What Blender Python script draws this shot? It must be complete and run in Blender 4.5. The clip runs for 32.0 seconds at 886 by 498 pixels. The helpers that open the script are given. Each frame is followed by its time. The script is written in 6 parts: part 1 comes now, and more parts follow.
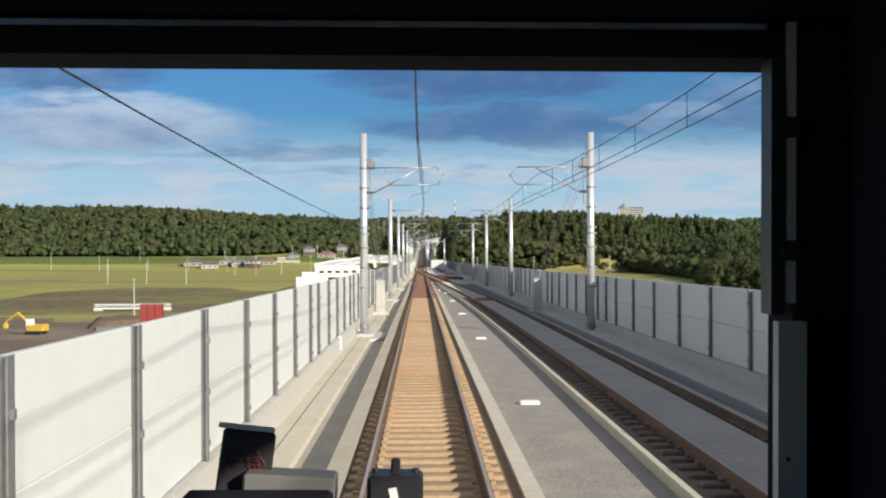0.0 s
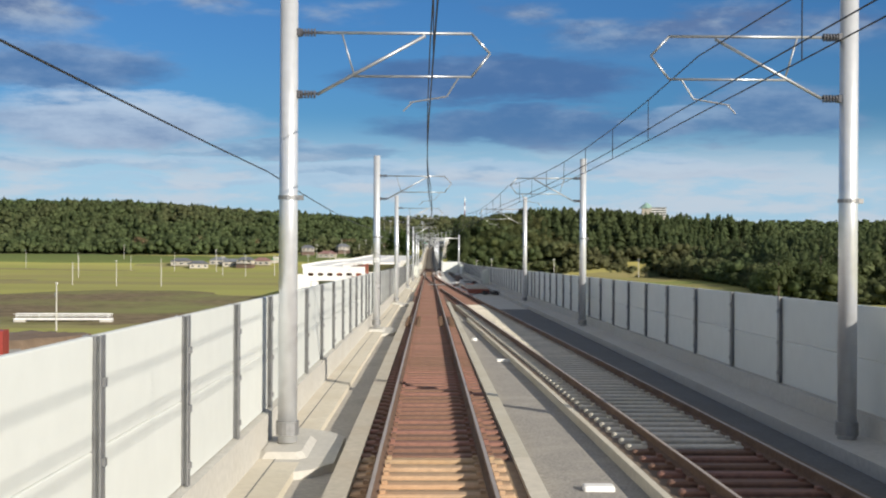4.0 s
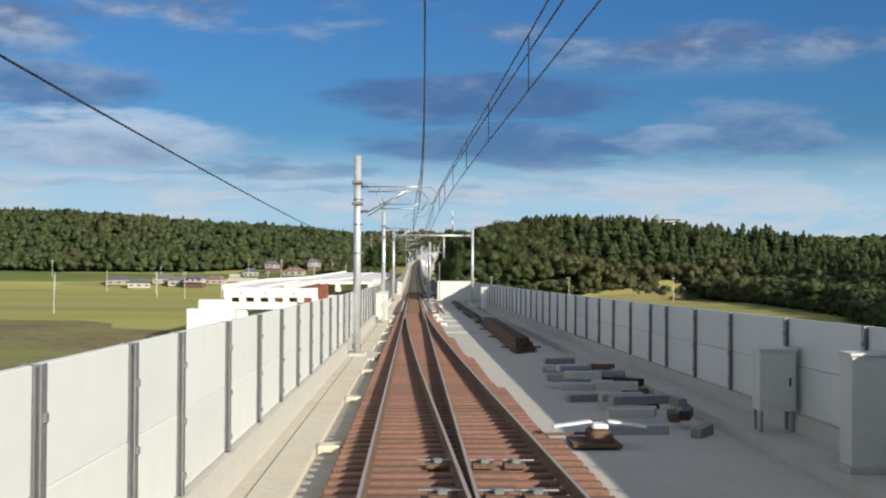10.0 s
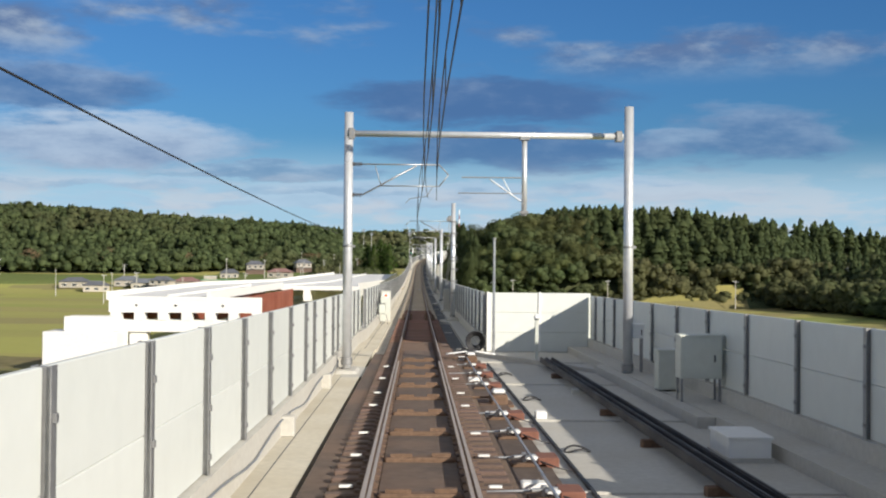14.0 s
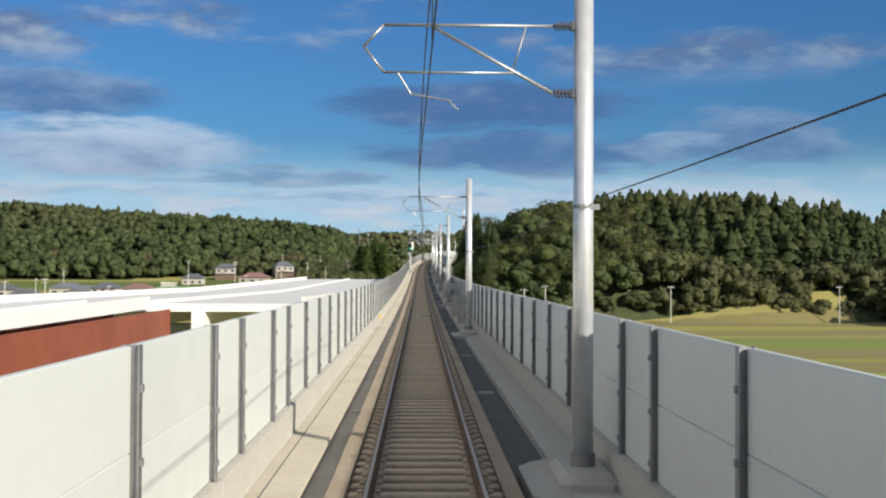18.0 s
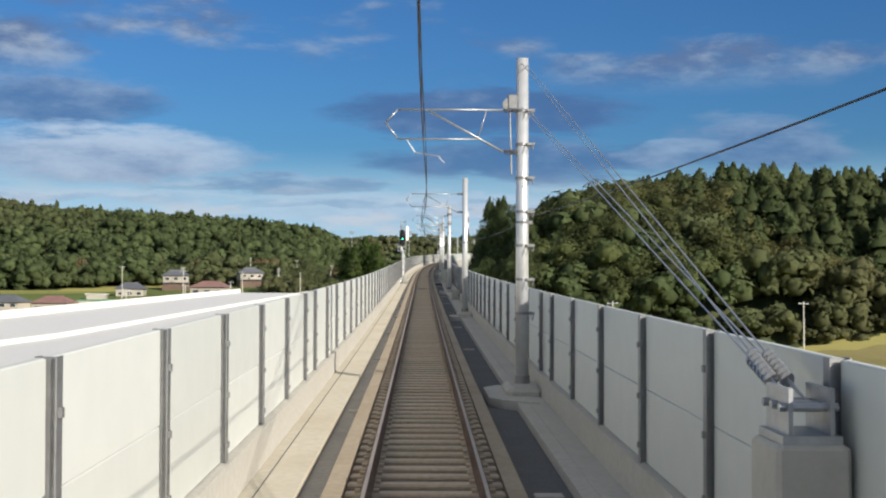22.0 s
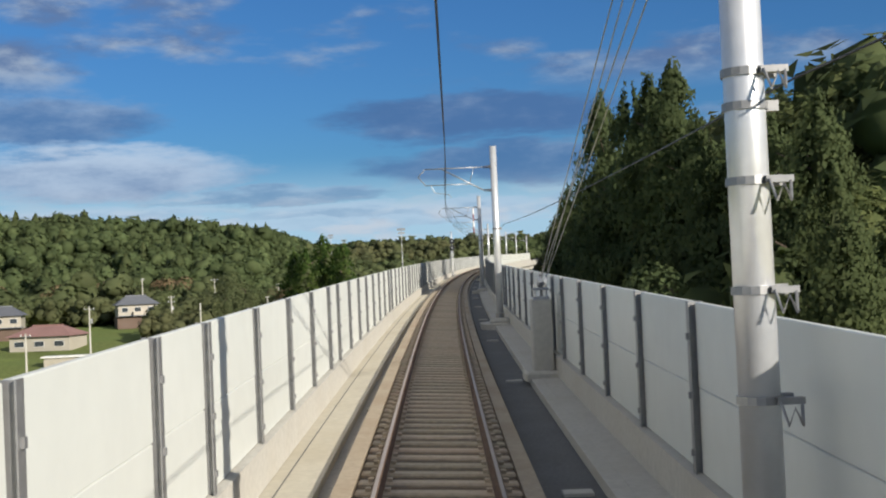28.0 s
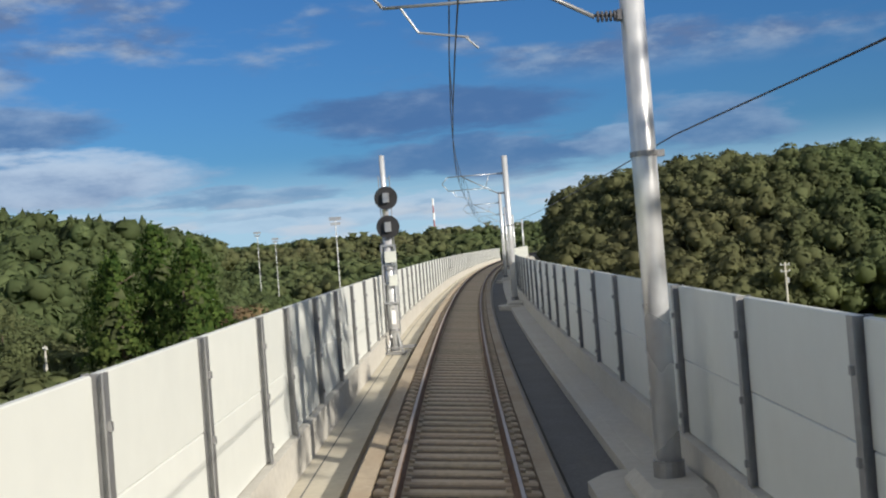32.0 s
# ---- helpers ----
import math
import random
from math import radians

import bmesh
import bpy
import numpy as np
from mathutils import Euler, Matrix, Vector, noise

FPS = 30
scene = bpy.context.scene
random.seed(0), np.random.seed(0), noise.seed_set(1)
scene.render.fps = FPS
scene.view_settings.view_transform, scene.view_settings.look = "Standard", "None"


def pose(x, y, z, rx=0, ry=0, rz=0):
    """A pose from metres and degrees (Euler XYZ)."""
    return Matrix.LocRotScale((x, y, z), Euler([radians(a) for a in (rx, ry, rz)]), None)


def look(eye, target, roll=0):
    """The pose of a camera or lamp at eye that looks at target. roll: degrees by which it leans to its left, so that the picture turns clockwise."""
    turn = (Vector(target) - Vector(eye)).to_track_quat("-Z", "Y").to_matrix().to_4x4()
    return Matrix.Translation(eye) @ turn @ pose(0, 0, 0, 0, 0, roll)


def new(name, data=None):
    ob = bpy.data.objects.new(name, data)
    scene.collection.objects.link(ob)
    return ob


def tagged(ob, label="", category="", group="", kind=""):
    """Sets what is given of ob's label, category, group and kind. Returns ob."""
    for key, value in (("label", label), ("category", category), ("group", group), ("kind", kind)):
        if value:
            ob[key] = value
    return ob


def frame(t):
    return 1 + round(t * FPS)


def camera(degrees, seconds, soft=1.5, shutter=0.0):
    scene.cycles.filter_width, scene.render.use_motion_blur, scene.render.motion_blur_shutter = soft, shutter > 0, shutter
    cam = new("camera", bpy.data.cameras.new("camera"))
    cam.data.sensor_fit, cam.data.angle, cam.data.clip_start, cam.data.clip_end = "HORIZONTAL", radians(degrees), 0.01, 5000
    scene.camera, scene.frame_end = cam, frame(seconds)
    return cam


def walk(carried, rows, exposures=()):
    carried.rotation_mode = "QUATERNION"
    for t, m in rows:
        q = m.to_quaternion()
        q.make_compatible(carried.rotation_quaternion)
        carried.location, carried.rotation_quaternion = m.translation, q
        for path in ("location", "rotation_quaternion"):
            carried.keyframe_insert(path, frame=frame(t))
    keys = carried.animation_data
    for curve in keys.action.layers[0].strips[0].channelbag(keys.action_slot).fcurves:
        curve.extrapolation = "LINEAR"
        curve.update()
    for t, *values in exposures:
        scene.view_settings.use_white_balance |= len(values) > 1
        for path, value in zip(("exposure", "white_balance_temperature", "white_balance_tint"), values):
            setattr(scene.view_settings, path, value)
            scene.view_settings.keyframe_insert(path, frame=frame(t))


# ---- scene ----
cam = camera(41.86, 32.0, soft=2.1)
ROWS = [
    (0, -0.052, 0.000, 2.735, 89.751, 0.288, -1.104),
    (1, -0.052, 16.243, 2.524, 90.111, -0.089, -1.138),
    (2, -0.058, 33.149, 2.308, 89.915, -0.088, -0.771),
    (3, -0.063, 50.719, 2.084, 89.898, -0.156, -0.819),
    (3.5, -0.065, 59.747, 1.968, 89.860, -0.211, -0.750),
    (5.5, -0.076, 97.416, 1.487, 89.711, -0.429, -0.727),
    (6, -0.078, 107.222, 1.362, 89.689, -0.443, -0.729),
    (7, -0.083, 127.302, 1.102, 90.346, -0.471, -1.266),
    (8, -0.081, 148.004, 0.822, 90.542, -0.315, -1.449),
    (9, -0.078, 169.289, 0.531, 90.518, -0.399, -1.415),
    (10, -0.075, 191.120, 0.229, 90.730, -0.313, -1.454),
    (11, -0.068, 213.494, -0.052, 90.677, -0.369, -1.273),
    (12, -0.061, 236.414, -0.315, 90.451, -0.428, -0.963),
    (13, -0.054, 259.878, -0.556, 90.683, -0.443, -1.171),
    (14, -0.069, 283.860, -0.806, 90.872, -0.509, -1.257),
    (14.5, -0.076, 296.035, -0.923, 90.914, -0.542, -1.296),
    (16.5, -0.105, 345.957, -1.318, 91.068, -0.779, -1.216),
    (17, -0.112, 358.744, -1.391, 91.266, -0.836, -1.324),
    (18, -0.093, 384.685, -1.493, 91.101, -0.258, -1.173),
    (19, -0.072, 411.076, -1.542, 91.328, 0.022, -1.050),
    (20, -0.049, 437.876, -1.535, 91.133, 0.096, -1.103),
    (21, -0.051, 465.084, -1.446, 91.503, -0.073, -1.505),
    (22, -0.044, 492.702, -1.242, 91.449, -0.179, -1.136),
    (23, -0.027, 520.729, -0.911, 91.774, -0.002, -1.382),
    (24, 0.012, 549.141, -0.438, 92.390, -0.007, -1.856),
    (25, 0.074, 577.915, 0.173, 92.426, 0.061, -1.258),
    (28, 0.706, 666.397, 2.420, 91.665, 2.479, -1.071),
    (29, 1.210, 696.612, 3.182, 92.302, 3.652, -1.524),
    (30, 2.011, 727.100, 3.937, 91.912, 4.219, -1.982),
    (31, 3.190, 757.906, 4.689, 91.877, 5.064, -2.579),
    (32, 4.798, 788.912, 5.443, 91.380, 4.382, -3.037),
]

walk(cam, [(t, pose(*r)) for t, *r in ROWS], [(0, 0.04), (32, 0.04)])

# ---- world, sun ----
SUN_EL = radians(21.0)
SUN_AZ = math.atan2(1.0, -1.13)  # clockwise from the line's heading
world = bpy.data.worlds.new("sky")
scene.world = world
world.use_nodes = True


def link(nt, a, b):
    nt.links.new(a, b)


def build_sky():
    nt = world.node_tree
    nt.nodes.clear()
    out = nt.nodes.new("ShaderNodeOutputWorld")
    bg = nt.nodes.new("ShaderNodeBackground")
    sky = nt.nodes.new("ShaderNodeTexSky")
    sky.sky_type = "NISHITA"
    sky.sun_disc = False
    sky.sun_elevation = SUN_EL
    sky.sun_rotation = SUN_AZ
    sky.air_density = 1.2
    sky.dust_density = 0.3
    sky.ozone_density = 3.0
    co = nt.nodes.new("ShaderNodeTexCoord")
    sep = nt.nodes.new("ShaderNodeSeparateXYZ")
    link(nt, co.outputs["Generated"], sep.inputs[0])

    def mth(op, a, b=None, clamp=False):
        n = nt.nodes.new("ShaderNodeMath")
        n.operation, n.use_clamp = op, clamp
        for i, v in enumerate((a, b)):
            if v is None:
                continue
            if isinstance(v, (int, float)):
                n.inputs[i].default_value = v
            else:
                link(nt, v, n.inputs[i])
        return n.outputs[0]

    def ramp(v, a, b):
        n = nt.nodes.new("ShaderNodeMapRange")
        n.interpolation_type = "SMOOTHSTEP"
        n.inputs["From Min"].default_value, n.inputs["From Max"].default_value = a, b
        link(nt, v, n.inputs["Value"])
        return n.outputs["Result"]

    def mix(fac, a, b, how="MIX"):
        n = nt.nodes.new("ShaderNodeMix")
        n.data_type, n.blend_type = "RGBA", how
        for key, v in ((0, fac), (6, a), (7, b)):
            if isinstance(v, (int, float)):
                n.inputs[key].default_value = v
            elif isinstance(v, tuple):
                n.inputs[key].default_value = (*v, 1)
            else:
                link(nt, v, n.inputs[key])
        return n.outputs[2]

    # broken cloud in two layers, drawn out sideways near the horizon
    def cloud(scale, detail, shift, stretch, rough=0.55):
        mp = nt.nodes.new("ShaderNodeMapping")
        mp.inputs["Location"].default_value = shift
        mp.inputs["Scale"].default_value = stretch
        link(nt, co.outputs["Generated"], mp.inputs["Vector"])
        n = nt.nodes.new("ShaderNodeTexNoise")
        n.inputs["Scale"].default_value = scale
        n.inputs["Detail"].default_value = detail
        n.inputs["Roughness"].default_value = rough
        link(nt, mp.outputs[0], n.inputs["Vector"])
        return n.outputs["Fac"]

    big = cloud(1.0, 6, (0.35, 0.2, 0.1), (3.6, 3.6, 12.0))
    lit = cloud(1.0, 7, (0.35, 0.2, -0.25), (16.0, 16.0, 44.0), 0.6)
    low = cloud(1.0, 7, (1.7, 4.0, 2.0), (11.0, 11.0, 55.0), 0.6)
    warp = cloud(1.0, 6, (5.2, 1.1, 0.4), (9.0, 9.0, 34.0), 0.62)
    blue = mix(0.8, sky.outputs[0], (0.24, 0.76, 1.46), "MULTIPLY")
    # the cloud banks over the line: azimuth, height, half width, half depth, density, brightness
    banks = (
        (-0.258, 0.1027, 0.115, 0.0224, 1.00, 1.25),
        (-0.321, 0.1411, 0.098, 0.0224, 0.90, 0.40),
        (0.052, 0.1416, 0.124, 0.0195, 1.00, 0.12),
        (0.106, 0.1023, 0.151, 0.0176, 0.85, 0.22),
        (0.214, 0.1050, 0.041, 0.0146, 0.70, 0.95),
        (0.285, 0.1115, 0.073, 0.0234, 0.75, 0.60),
        (-0.127, 0.0785, 0.098, 0.0073, 0.60, 0.60),
        (-0.011, 0.0624, 0.161, 0.0098, 0.60, 1.30),
        (-0.280, 0.0687, 0.117, 0.0063, 0.55, 1.20),
        (0.216, 0.0689, 0.102, 0.0098, 0.65, 1.25),
        (-0.069, 0.0522, 0.205, 0.0059, 0.50, 1.50),
    )
    az = mth("ADD", mth("ARCTAN2", sep.outputs["X"], sep.outputs["Y"]), mth("MULTIPLY", mth("SUBTRACT", warp, 0.5), 0.16))
    up = mth("ADD", sep.outputs["Z"], mth("MULTIPLY", mth("SUBTRACT", low, 0.5), 0.045))
    cover, total, shade = None, 1e-4, 0.0
    for a, h, wide, deep, dense, bright in banks:
        across = mth("DIVIDE", mth("SUBTRACT", az, a), wide)
        above = mth("DIVIDE", mth("SUBTRACT", up, h), deep)
        one = mth("MULTIPLY", ramp(mth("ADD", mth("MULTIPLY", across, across), mth("MULTIPLY", above, above)), 1.5, 0.35), dense)
        tone = mth("MULTIPLY", mth("ADD", mth("MULTIPLY", above, 0.38, True), 0.42), bright)
        cover = one if cover is None else mth("MAXIMUM", cover, one)
        total = mth("ADD", one, total)
        shade = mth("ADD", mth("MULTIPLY", one, tone), shade)
    shade = mth("DIVIDE", shade, total)
    shade = mth("ADD", shade, mth("MULTIPLY", mth("SUBTRACT", lit, 0.5), 0.9))
    # a pale band over the horizon
    haze = ramp(sep.outputs["Z"], 0.115, 0.050)
    sky_base = mix(mth("MULTIPLY", haze, 0.85), blue, (6.6, 9.9, 12.6))
    bank = mix(ramp(shade, 0.0, 0.85), (1.15, 2.6, 5.7), (7.6, 9.4, 11.8))
    over = mix(mth("MULTIPLY", cover, 0.92), sky_base, bank)
    # broken cloud over the rest of the sky; seen from below, overhead, it is paler and closes up
    rest = mth("ADD", ramp(sep.outputs["Z"], 0.15, 0.19), ramp(mth("ABSOLUTE", az), 0.42, 0.6), True)
    grey = mix(ramp(lit, 0.40, 0.66), (1.9, 3.0, 5.6), (5.6, 6.8, 8.6))
    grey = mix(ramp(sep.outputs["Z"], 0.2, 0.6), grey, (5.8, 6.1, 6.5))
    wide_cover = mth("ADD", big, mth("MULTIPLY", ramp(sep.outputs["Z"], 0.2, 0.6), 0.10))
    over = mix(mth("MULTIPLY", mth("MULTIPLY", ramp(wide_cover, 0.47, 0.58), 0.9), rest), over, grey)
    near = mth("MULTIPLY", ramp(low, 0.46, 0.62), ramp(sep.outputs["Z"], 0.098, 0.045))
    over = mix(mth("MULTIPLY", near, 0.7), over, (9.0, 9.8, 11.0))
    link(nt, over, bg.inputs["Color"])
    bg.inputs["Strength"].default_value = 0.062
    link(nt, bg.outputs[0], out.inputs["Surface"])


build_sky()
sun_data = bpy.data.lights.new("sun", "SUN")
sun_data.energy, sun_data.angle, sun_data.color = 6.0, radians(0.55), (1.0, 0.925, 0.81)
to_sun = Vector((math.sin(SUN_AZ) * math.cos(SUN_EL), math.cos(SUN_AZ) * math.cos(SUN_EL), math.sin(SUN_EL)))
new("sun", sun_data).matrix_world = look(to_sun * 100, (0, 0, 0))

# ---- the line: a falling straight, a sag, then a climbing right-hand curve ----
BENDS = {-140: 0, 400: 0, 500: 0.167, 560: 0.1, 620: 0.864, 680: 2.76, 740: 4.33, 800: 4.9, 870: 4.96, 1000: 4.89, 1600: 4.89}  # curvature, 1e-4 per metre
GRADES = {-140: -13.0, -40: -13.0, 100: -13.0, 200: -13.7, 260: -10.5, 320: -7.7, 380: -3.2, 440: 1.6, 500: 10.7, 560: 21.5, 620: 25.8, 680: 24.9, 740: 24.0, 800: 23.8, 870: 24.2, 1000: 24.4, 1600: 24.4}  # rise, per mille
CANT = 0.0840  # radians on a curve of 2077 m
DECK_SHIFT = 0.17  # by which the deck lies to the inside of the canted track
TAB_S = np.arange(-140.0, 1600.0, 2.0)
TAB_K = np.interp(TAB_S, list(BENDS), list(BENDS.values())) * 1e-4
TAB_F = TAB_K * 2077.0
TAB_H = np.concatenate([[0], np.cumsum(TAB_K[1:] + TAB_K[:-1])])
TAB_X = np.concatenate([[0], np.cumsum(np.sin((TAB_H[1:] + TAB_H[:-1]) / 2) * 2)])
TAB_Y = np.concatenate([[0], np.cumsum(np.cos((TAB_H[1:] + TAB_H[:-1]) / 2) * 2)]) - 140.0
TAB_G = np.interp(TAB_S, list(GRADES), list(GRADES.values())) * 1e-3
TAB_Z = np.concatenate([[0], np.cumsum(TAB_G[1:] + TAB_G[:-1])])
TAB_Z -= np.interp(0, TAB_S, TAB_Z)


def heading(s):
    return np.interp(s, TAB_S, TAB_H)


def on_line(s, d, z=0.0):
    """World place of a point s metres along the line, d to its right, z over the rails (arrays welcome)."""
    h = heading(s)
    d = d + DECK_SHIFT * np.interp(s, TAB_S, TAB_F)
    x = np.interp(s, TAB_S, TAB_X) + d * np.cos(h)
    y = np.interp(s, TAB_S, TAB_Y) - d * np.sin(h)
    return x, y, z + np.interp(s, TAB_S, TAB_Z) + 0 * x


def on_track(s, d, z=0.0):
    """The same on the canted track bed."""
    c = np.interp(s, TAB_S, TAB_F) * CANT
    lat, ver = d * np.cos(c) + z * np.sin(c) - DECK_SHIFT * np.interp(s, TAB_S, TAB_F), -d * np.sin(c) + z * np.cos(c)
    return on_line(s, lat, ver)


def at(s, d, z=0.0, turn=0.0):
    """Pose of a thing at (s, d, z), its y axis along the line."""
    x, y, z = on_line(float(s), float(d), float(z))
    return Matrix.Translation((x, y, z)) @ Matrix.Rotation(radians(turn) - float(heading(s)), 4, "Z")


def at_slope(s, d, z=0.0):
    """The same, leaning with the fall of the line."""
    return at(s, d, z) @ Matrix.Rotation(math.atan(float(np.interp(s, TAB_S, TAB_G))), 4, "X")


def at_track(s, d, z=0.0):
    x, y, zz = on_track(float(s), float(d), float(z))
    c = float(np.interp(s, TAB_S, TAB_F)) * CANT
    return Matrix.Translation((x, y, zz)) @ Matrix.Rotation(-float(heading(s)), 4, "Z") @ Matrix.Rotation(math.atan(float(np.interp(s, TAB_S, TAB_G))), 4, "X") @ Matrix.Rotation(c, 4, "Y")


def siding(s):
    """Centre of the joining track, to the right of the main one."""
    s = np.asarray(s, float)
    a = np.clip(s - 36, 0, 70)
    d = 4.7 - a ** 2 / 140 * 0.0245 - np.clip(s - 106, 0, 111) * 0.0245
    e = np.clip(308.6 - s, 0, 91.6) ** 2 * 0.0001337
    return np.where(s > 217, e, d)


# ---- materials ----
def material(name, col, rough=0.7, metal=0.0, vary=0.25, grain=6.0, stain=0.25, bump=0.15, col2=None, rnd=0.0, island=0.0, stretch=(1, 1, 1), spec=0.5):
    m = bpy.data.materials.new(name)
    m.use_nodes = True
    nt = m.node_tree
    bs = nt.nodes["Principled BSDF"]
    bs.inputs["Roughness"].default_value, bs.inputs["Metallic"].default_value = rough, metal
    bs.inputs["Specular IOR Level"].default_value = spec
    co = nt.nodes.new("ShaderNodeNewGeometry")
    mp = nt.nodes.new("ShaderNodeMapping")
    mp.inputs["Scale"].default_value = stretch
    link(nt, co.outputs["Position"], mp.inputs["Vector"])
    fine = nt.nodes.new("ShaderNodeTexNoise")
    fine.inputs["Scale"].default_value, fine.inputs["Detail"].default_value = grain, 5
    wide = nt.nodes.new("ShaderNodeTexNoise")
    wide.inputs["Scale"].default_value, wide.inputs["Detail"].default_value = grain * 0.06, 4
    for n in (fine, wide):
        link(nt, mp.outputs[0], n.inputs["Vector"])

    def mixer(fac, a, b, how="MIX"):
        n = nt.nodes.new("ShaderNodeMix")
        n.data_type, n.blend_type = "RGBA", how
        for key, v in ((0, fac), (6, a), (7, b)):
            if isinstance(v, (int, float)):
                n.inputs[key].default_value = v
            elif isinstance(v, tuple):
                n.inputs[key].default_value = (*v, 1)
            else:
                link(nt, v, n.inputs[key])
        return n.outputs[2]

    def spread(v, a, b, lo, hi):
        n = nt.nodes.new("ShaderNodeMapRange")
        n.inputs["From Min"].default_value, n.inputs["From Max"].default_value = a, b
        n.inputs["To Min"].default_value, n.inputs["To Max"].default_value = lo, hi
        link(nt, v, n.inputs["Value"])
        return n.outputs["Result"]

    dark = tuple(c * (1 - vary) for c in col)
    c = mixer(spread(fine.outputs["Fac"], 0.3, 0.7, 0, 1), dark, col)
    other = col2 or tuple(v * 0.62 for v in col)
    c = mixer(spread(wide.outputs["Fac"], 0.46, 0.68, 0, stain), c, other)
    if rnd or island:
        src = nt.nodes.new("ShaderNodeObjectInfo").outputs["Random"] if rnd else co.outputs["Random Per Island"]
        k = rnd or island
        hs = nt.nodes.new("ShaderNodeHueSaturation")
        link(nt, spread(src, 0, 1, 1 - k, 1 + k), hs.inputs["Value"])
        link(nt, spread(src, 0, 1, 0.5 + 0.045 * k, 0.5 - 0.06 * k), hs.inputs["Hue"])
        link(nt, c, hs.inputs["Color"])
        c = hs.outputs[0]
    link(nt, c, bs.inputs["Base Color"])
    link(nt, spread(wide.outputs["Fac"], 0.3, 0.7, max(rough - 0.12, 0.05), min(rough + 0.12, 1)), bs.inputs["Roughness"])
    if bump:
        bp = nt.nodes.new("ShaderNodeBump")
        bp.inputs["Strength"].default_value, bp.inputs["Distance"].default_value = bump, 0.02
        link(nt, fine.outputs["Fac"], bp.inputs["Height"])
        link(nt, bp.outputs[0], bs.inputs["Normal"])
    return m


M = {}
M["panel"] = material("white_panel", (0.665, 0.685, 0.645), 0.55, vary=0.05, grain=2.5, stain=0.10, bump=0.03, col2=(0.60, 0.59, 0.56), rnd=0.04)
M["galv"] = material("galvanised_steel", (0.50, 0.51, 0.52), 0.42, 0.75, vary=0.2, grain=14, stain=0.3, bump=0.04)
M["post"] = material("post_steel", (0.33, 0.33, 0.33), 0.5, 0.6, vary=0.2, grain=10, stain=0.35, bump=0.05)
M["mast"] = material("mast_steel", (0.74, 0.75, 0.76), 0.36, 0.5, vary=0.12, grain=5, stain=0.25, bump=0.02)
M["concrete"] = material("concrete", (0.53, 0.51, 0.46), 0.85, vary=0.16, grain=9, stain=0.5, bump=0.25, col2=(0.46, 0.43, 0.37))
M["walkway"] = material("walkway_concrete", (0.62, 0.57, 0.46), 0.85, vary=0.15, grain=7, stain=0.55, bump=0.2, col2=(0.50, 0.44, 0.33), rnd=0.08)
M["bed"] = material("track_bed", (0.19, 0.14, 0.098), 0.9, vary=0.3, grain=10, stain=0.6, bump=0.3, col2=(0.17, 0.115, 0.075))
M["kerb_brown"] = material("rust_stained_kerb", (0.44, 0.36, 0.26), 0.85, vary=0.2, grain=9, stain=0.6, bump=0.25, col2=(0.33, 0.25, 0.17))
M["kerb_pale"] = material("weathered_kerb", (0.50, 0.45, 0.36), 0.85, vary=0.2, grain=9, stain=0.6, bump=0.25, col2=(0.40, 0.32, 0.23))
M["bed_tan"] = material("tan_track_bed", (0.37, 0.26, 0.155), 0.9, vary=0.3, grain=10, stain=0.6, bump=0.3, col2=(0.30, 0.20, 0.115))
M["bed_brown"] = material("rusty_track_bed", (0.17, 0.115, 0.08), 0.9, vary=0.35, grain=9, stain=0.6, bump=0.3, col2=(0.24, 0.16, 0.10))
M["bed_grimy"] = material("greasy_track_bed", (0.13, 0.093, 0.07), 0.85, vary=0.4, grain=5, stain=0.7, bump=0.3, col2=(0.20, 0.125, 0.085))
# crown cores: the shade among the leaves is put into this green
M["shade"] = material("inner_crown_shade", (0.15, 0.18, 0.085), 0.9, vary=0.4, grain=1.5, stain=0.5, bump=0, spec=0.1)
M["gutter"] = material("dark_mat_and_gravel_shade", (0.15, 0.15, 0.148), 0.9, vary=0.35, grain=18, stain=0.4, bump=0.3, col2=(0.13, 0.125, 0.12))
M["slab"] = material("grey_slab", (0.46, 0.43, 0.38), 0.9, vary=0.25, grain=12, stain=0.4, bump=0.3)
M["gravel"] = material("grey_gravel", (0.40, 0.37, 0.325), 0.95, vary=0.5, grain=22, stain=0.35, bump=0.6, col2=(0.46, 0.42, 0.36))
M["sleeper"] = material("concrete_sleeper", (0.56, 0.46, 0.33), 0.85, vary=0.25, grain=12, stain=0.5, bump=0.25, col2=(0.50, 0.38, 0.27), rnd=0.12)
M["sleeper_tan"] = material("rust_stained_sleeper", (0.47, 0.33, 0.20), 0.85, vary=0.25, grain=12, stain=0.5, bump=0.25, col2=(0.44, 0.26, 0.13), rnd=0.12)
M["sleeper_red"] = material("brown_resin_sleeper", (0.245, 0.13, 0.088), 0.8, vary=0.3, grain=12, stain=0.5, bump=0.25, col2=(0.22, 0.12, 0.09), rnd=0.18)
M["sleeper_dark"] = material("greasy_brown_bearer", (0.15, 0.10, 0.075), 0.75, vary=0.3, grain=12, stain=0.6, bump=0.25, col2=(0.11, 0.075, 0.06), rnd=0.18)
M["sleeper_white"] = material("pale_sleeper", (0.62, 0.57, 0.47), 0.85, vary=0.2, grain=12, stain=0.4, bump=0.25, rnd=0.1)
M["rust"] = material("rusty_rail_side", (0.19, 0.115, 0.072), 0.85, 0.0, vary=0.4, grain=16, stain=0.5, bump=0.2)
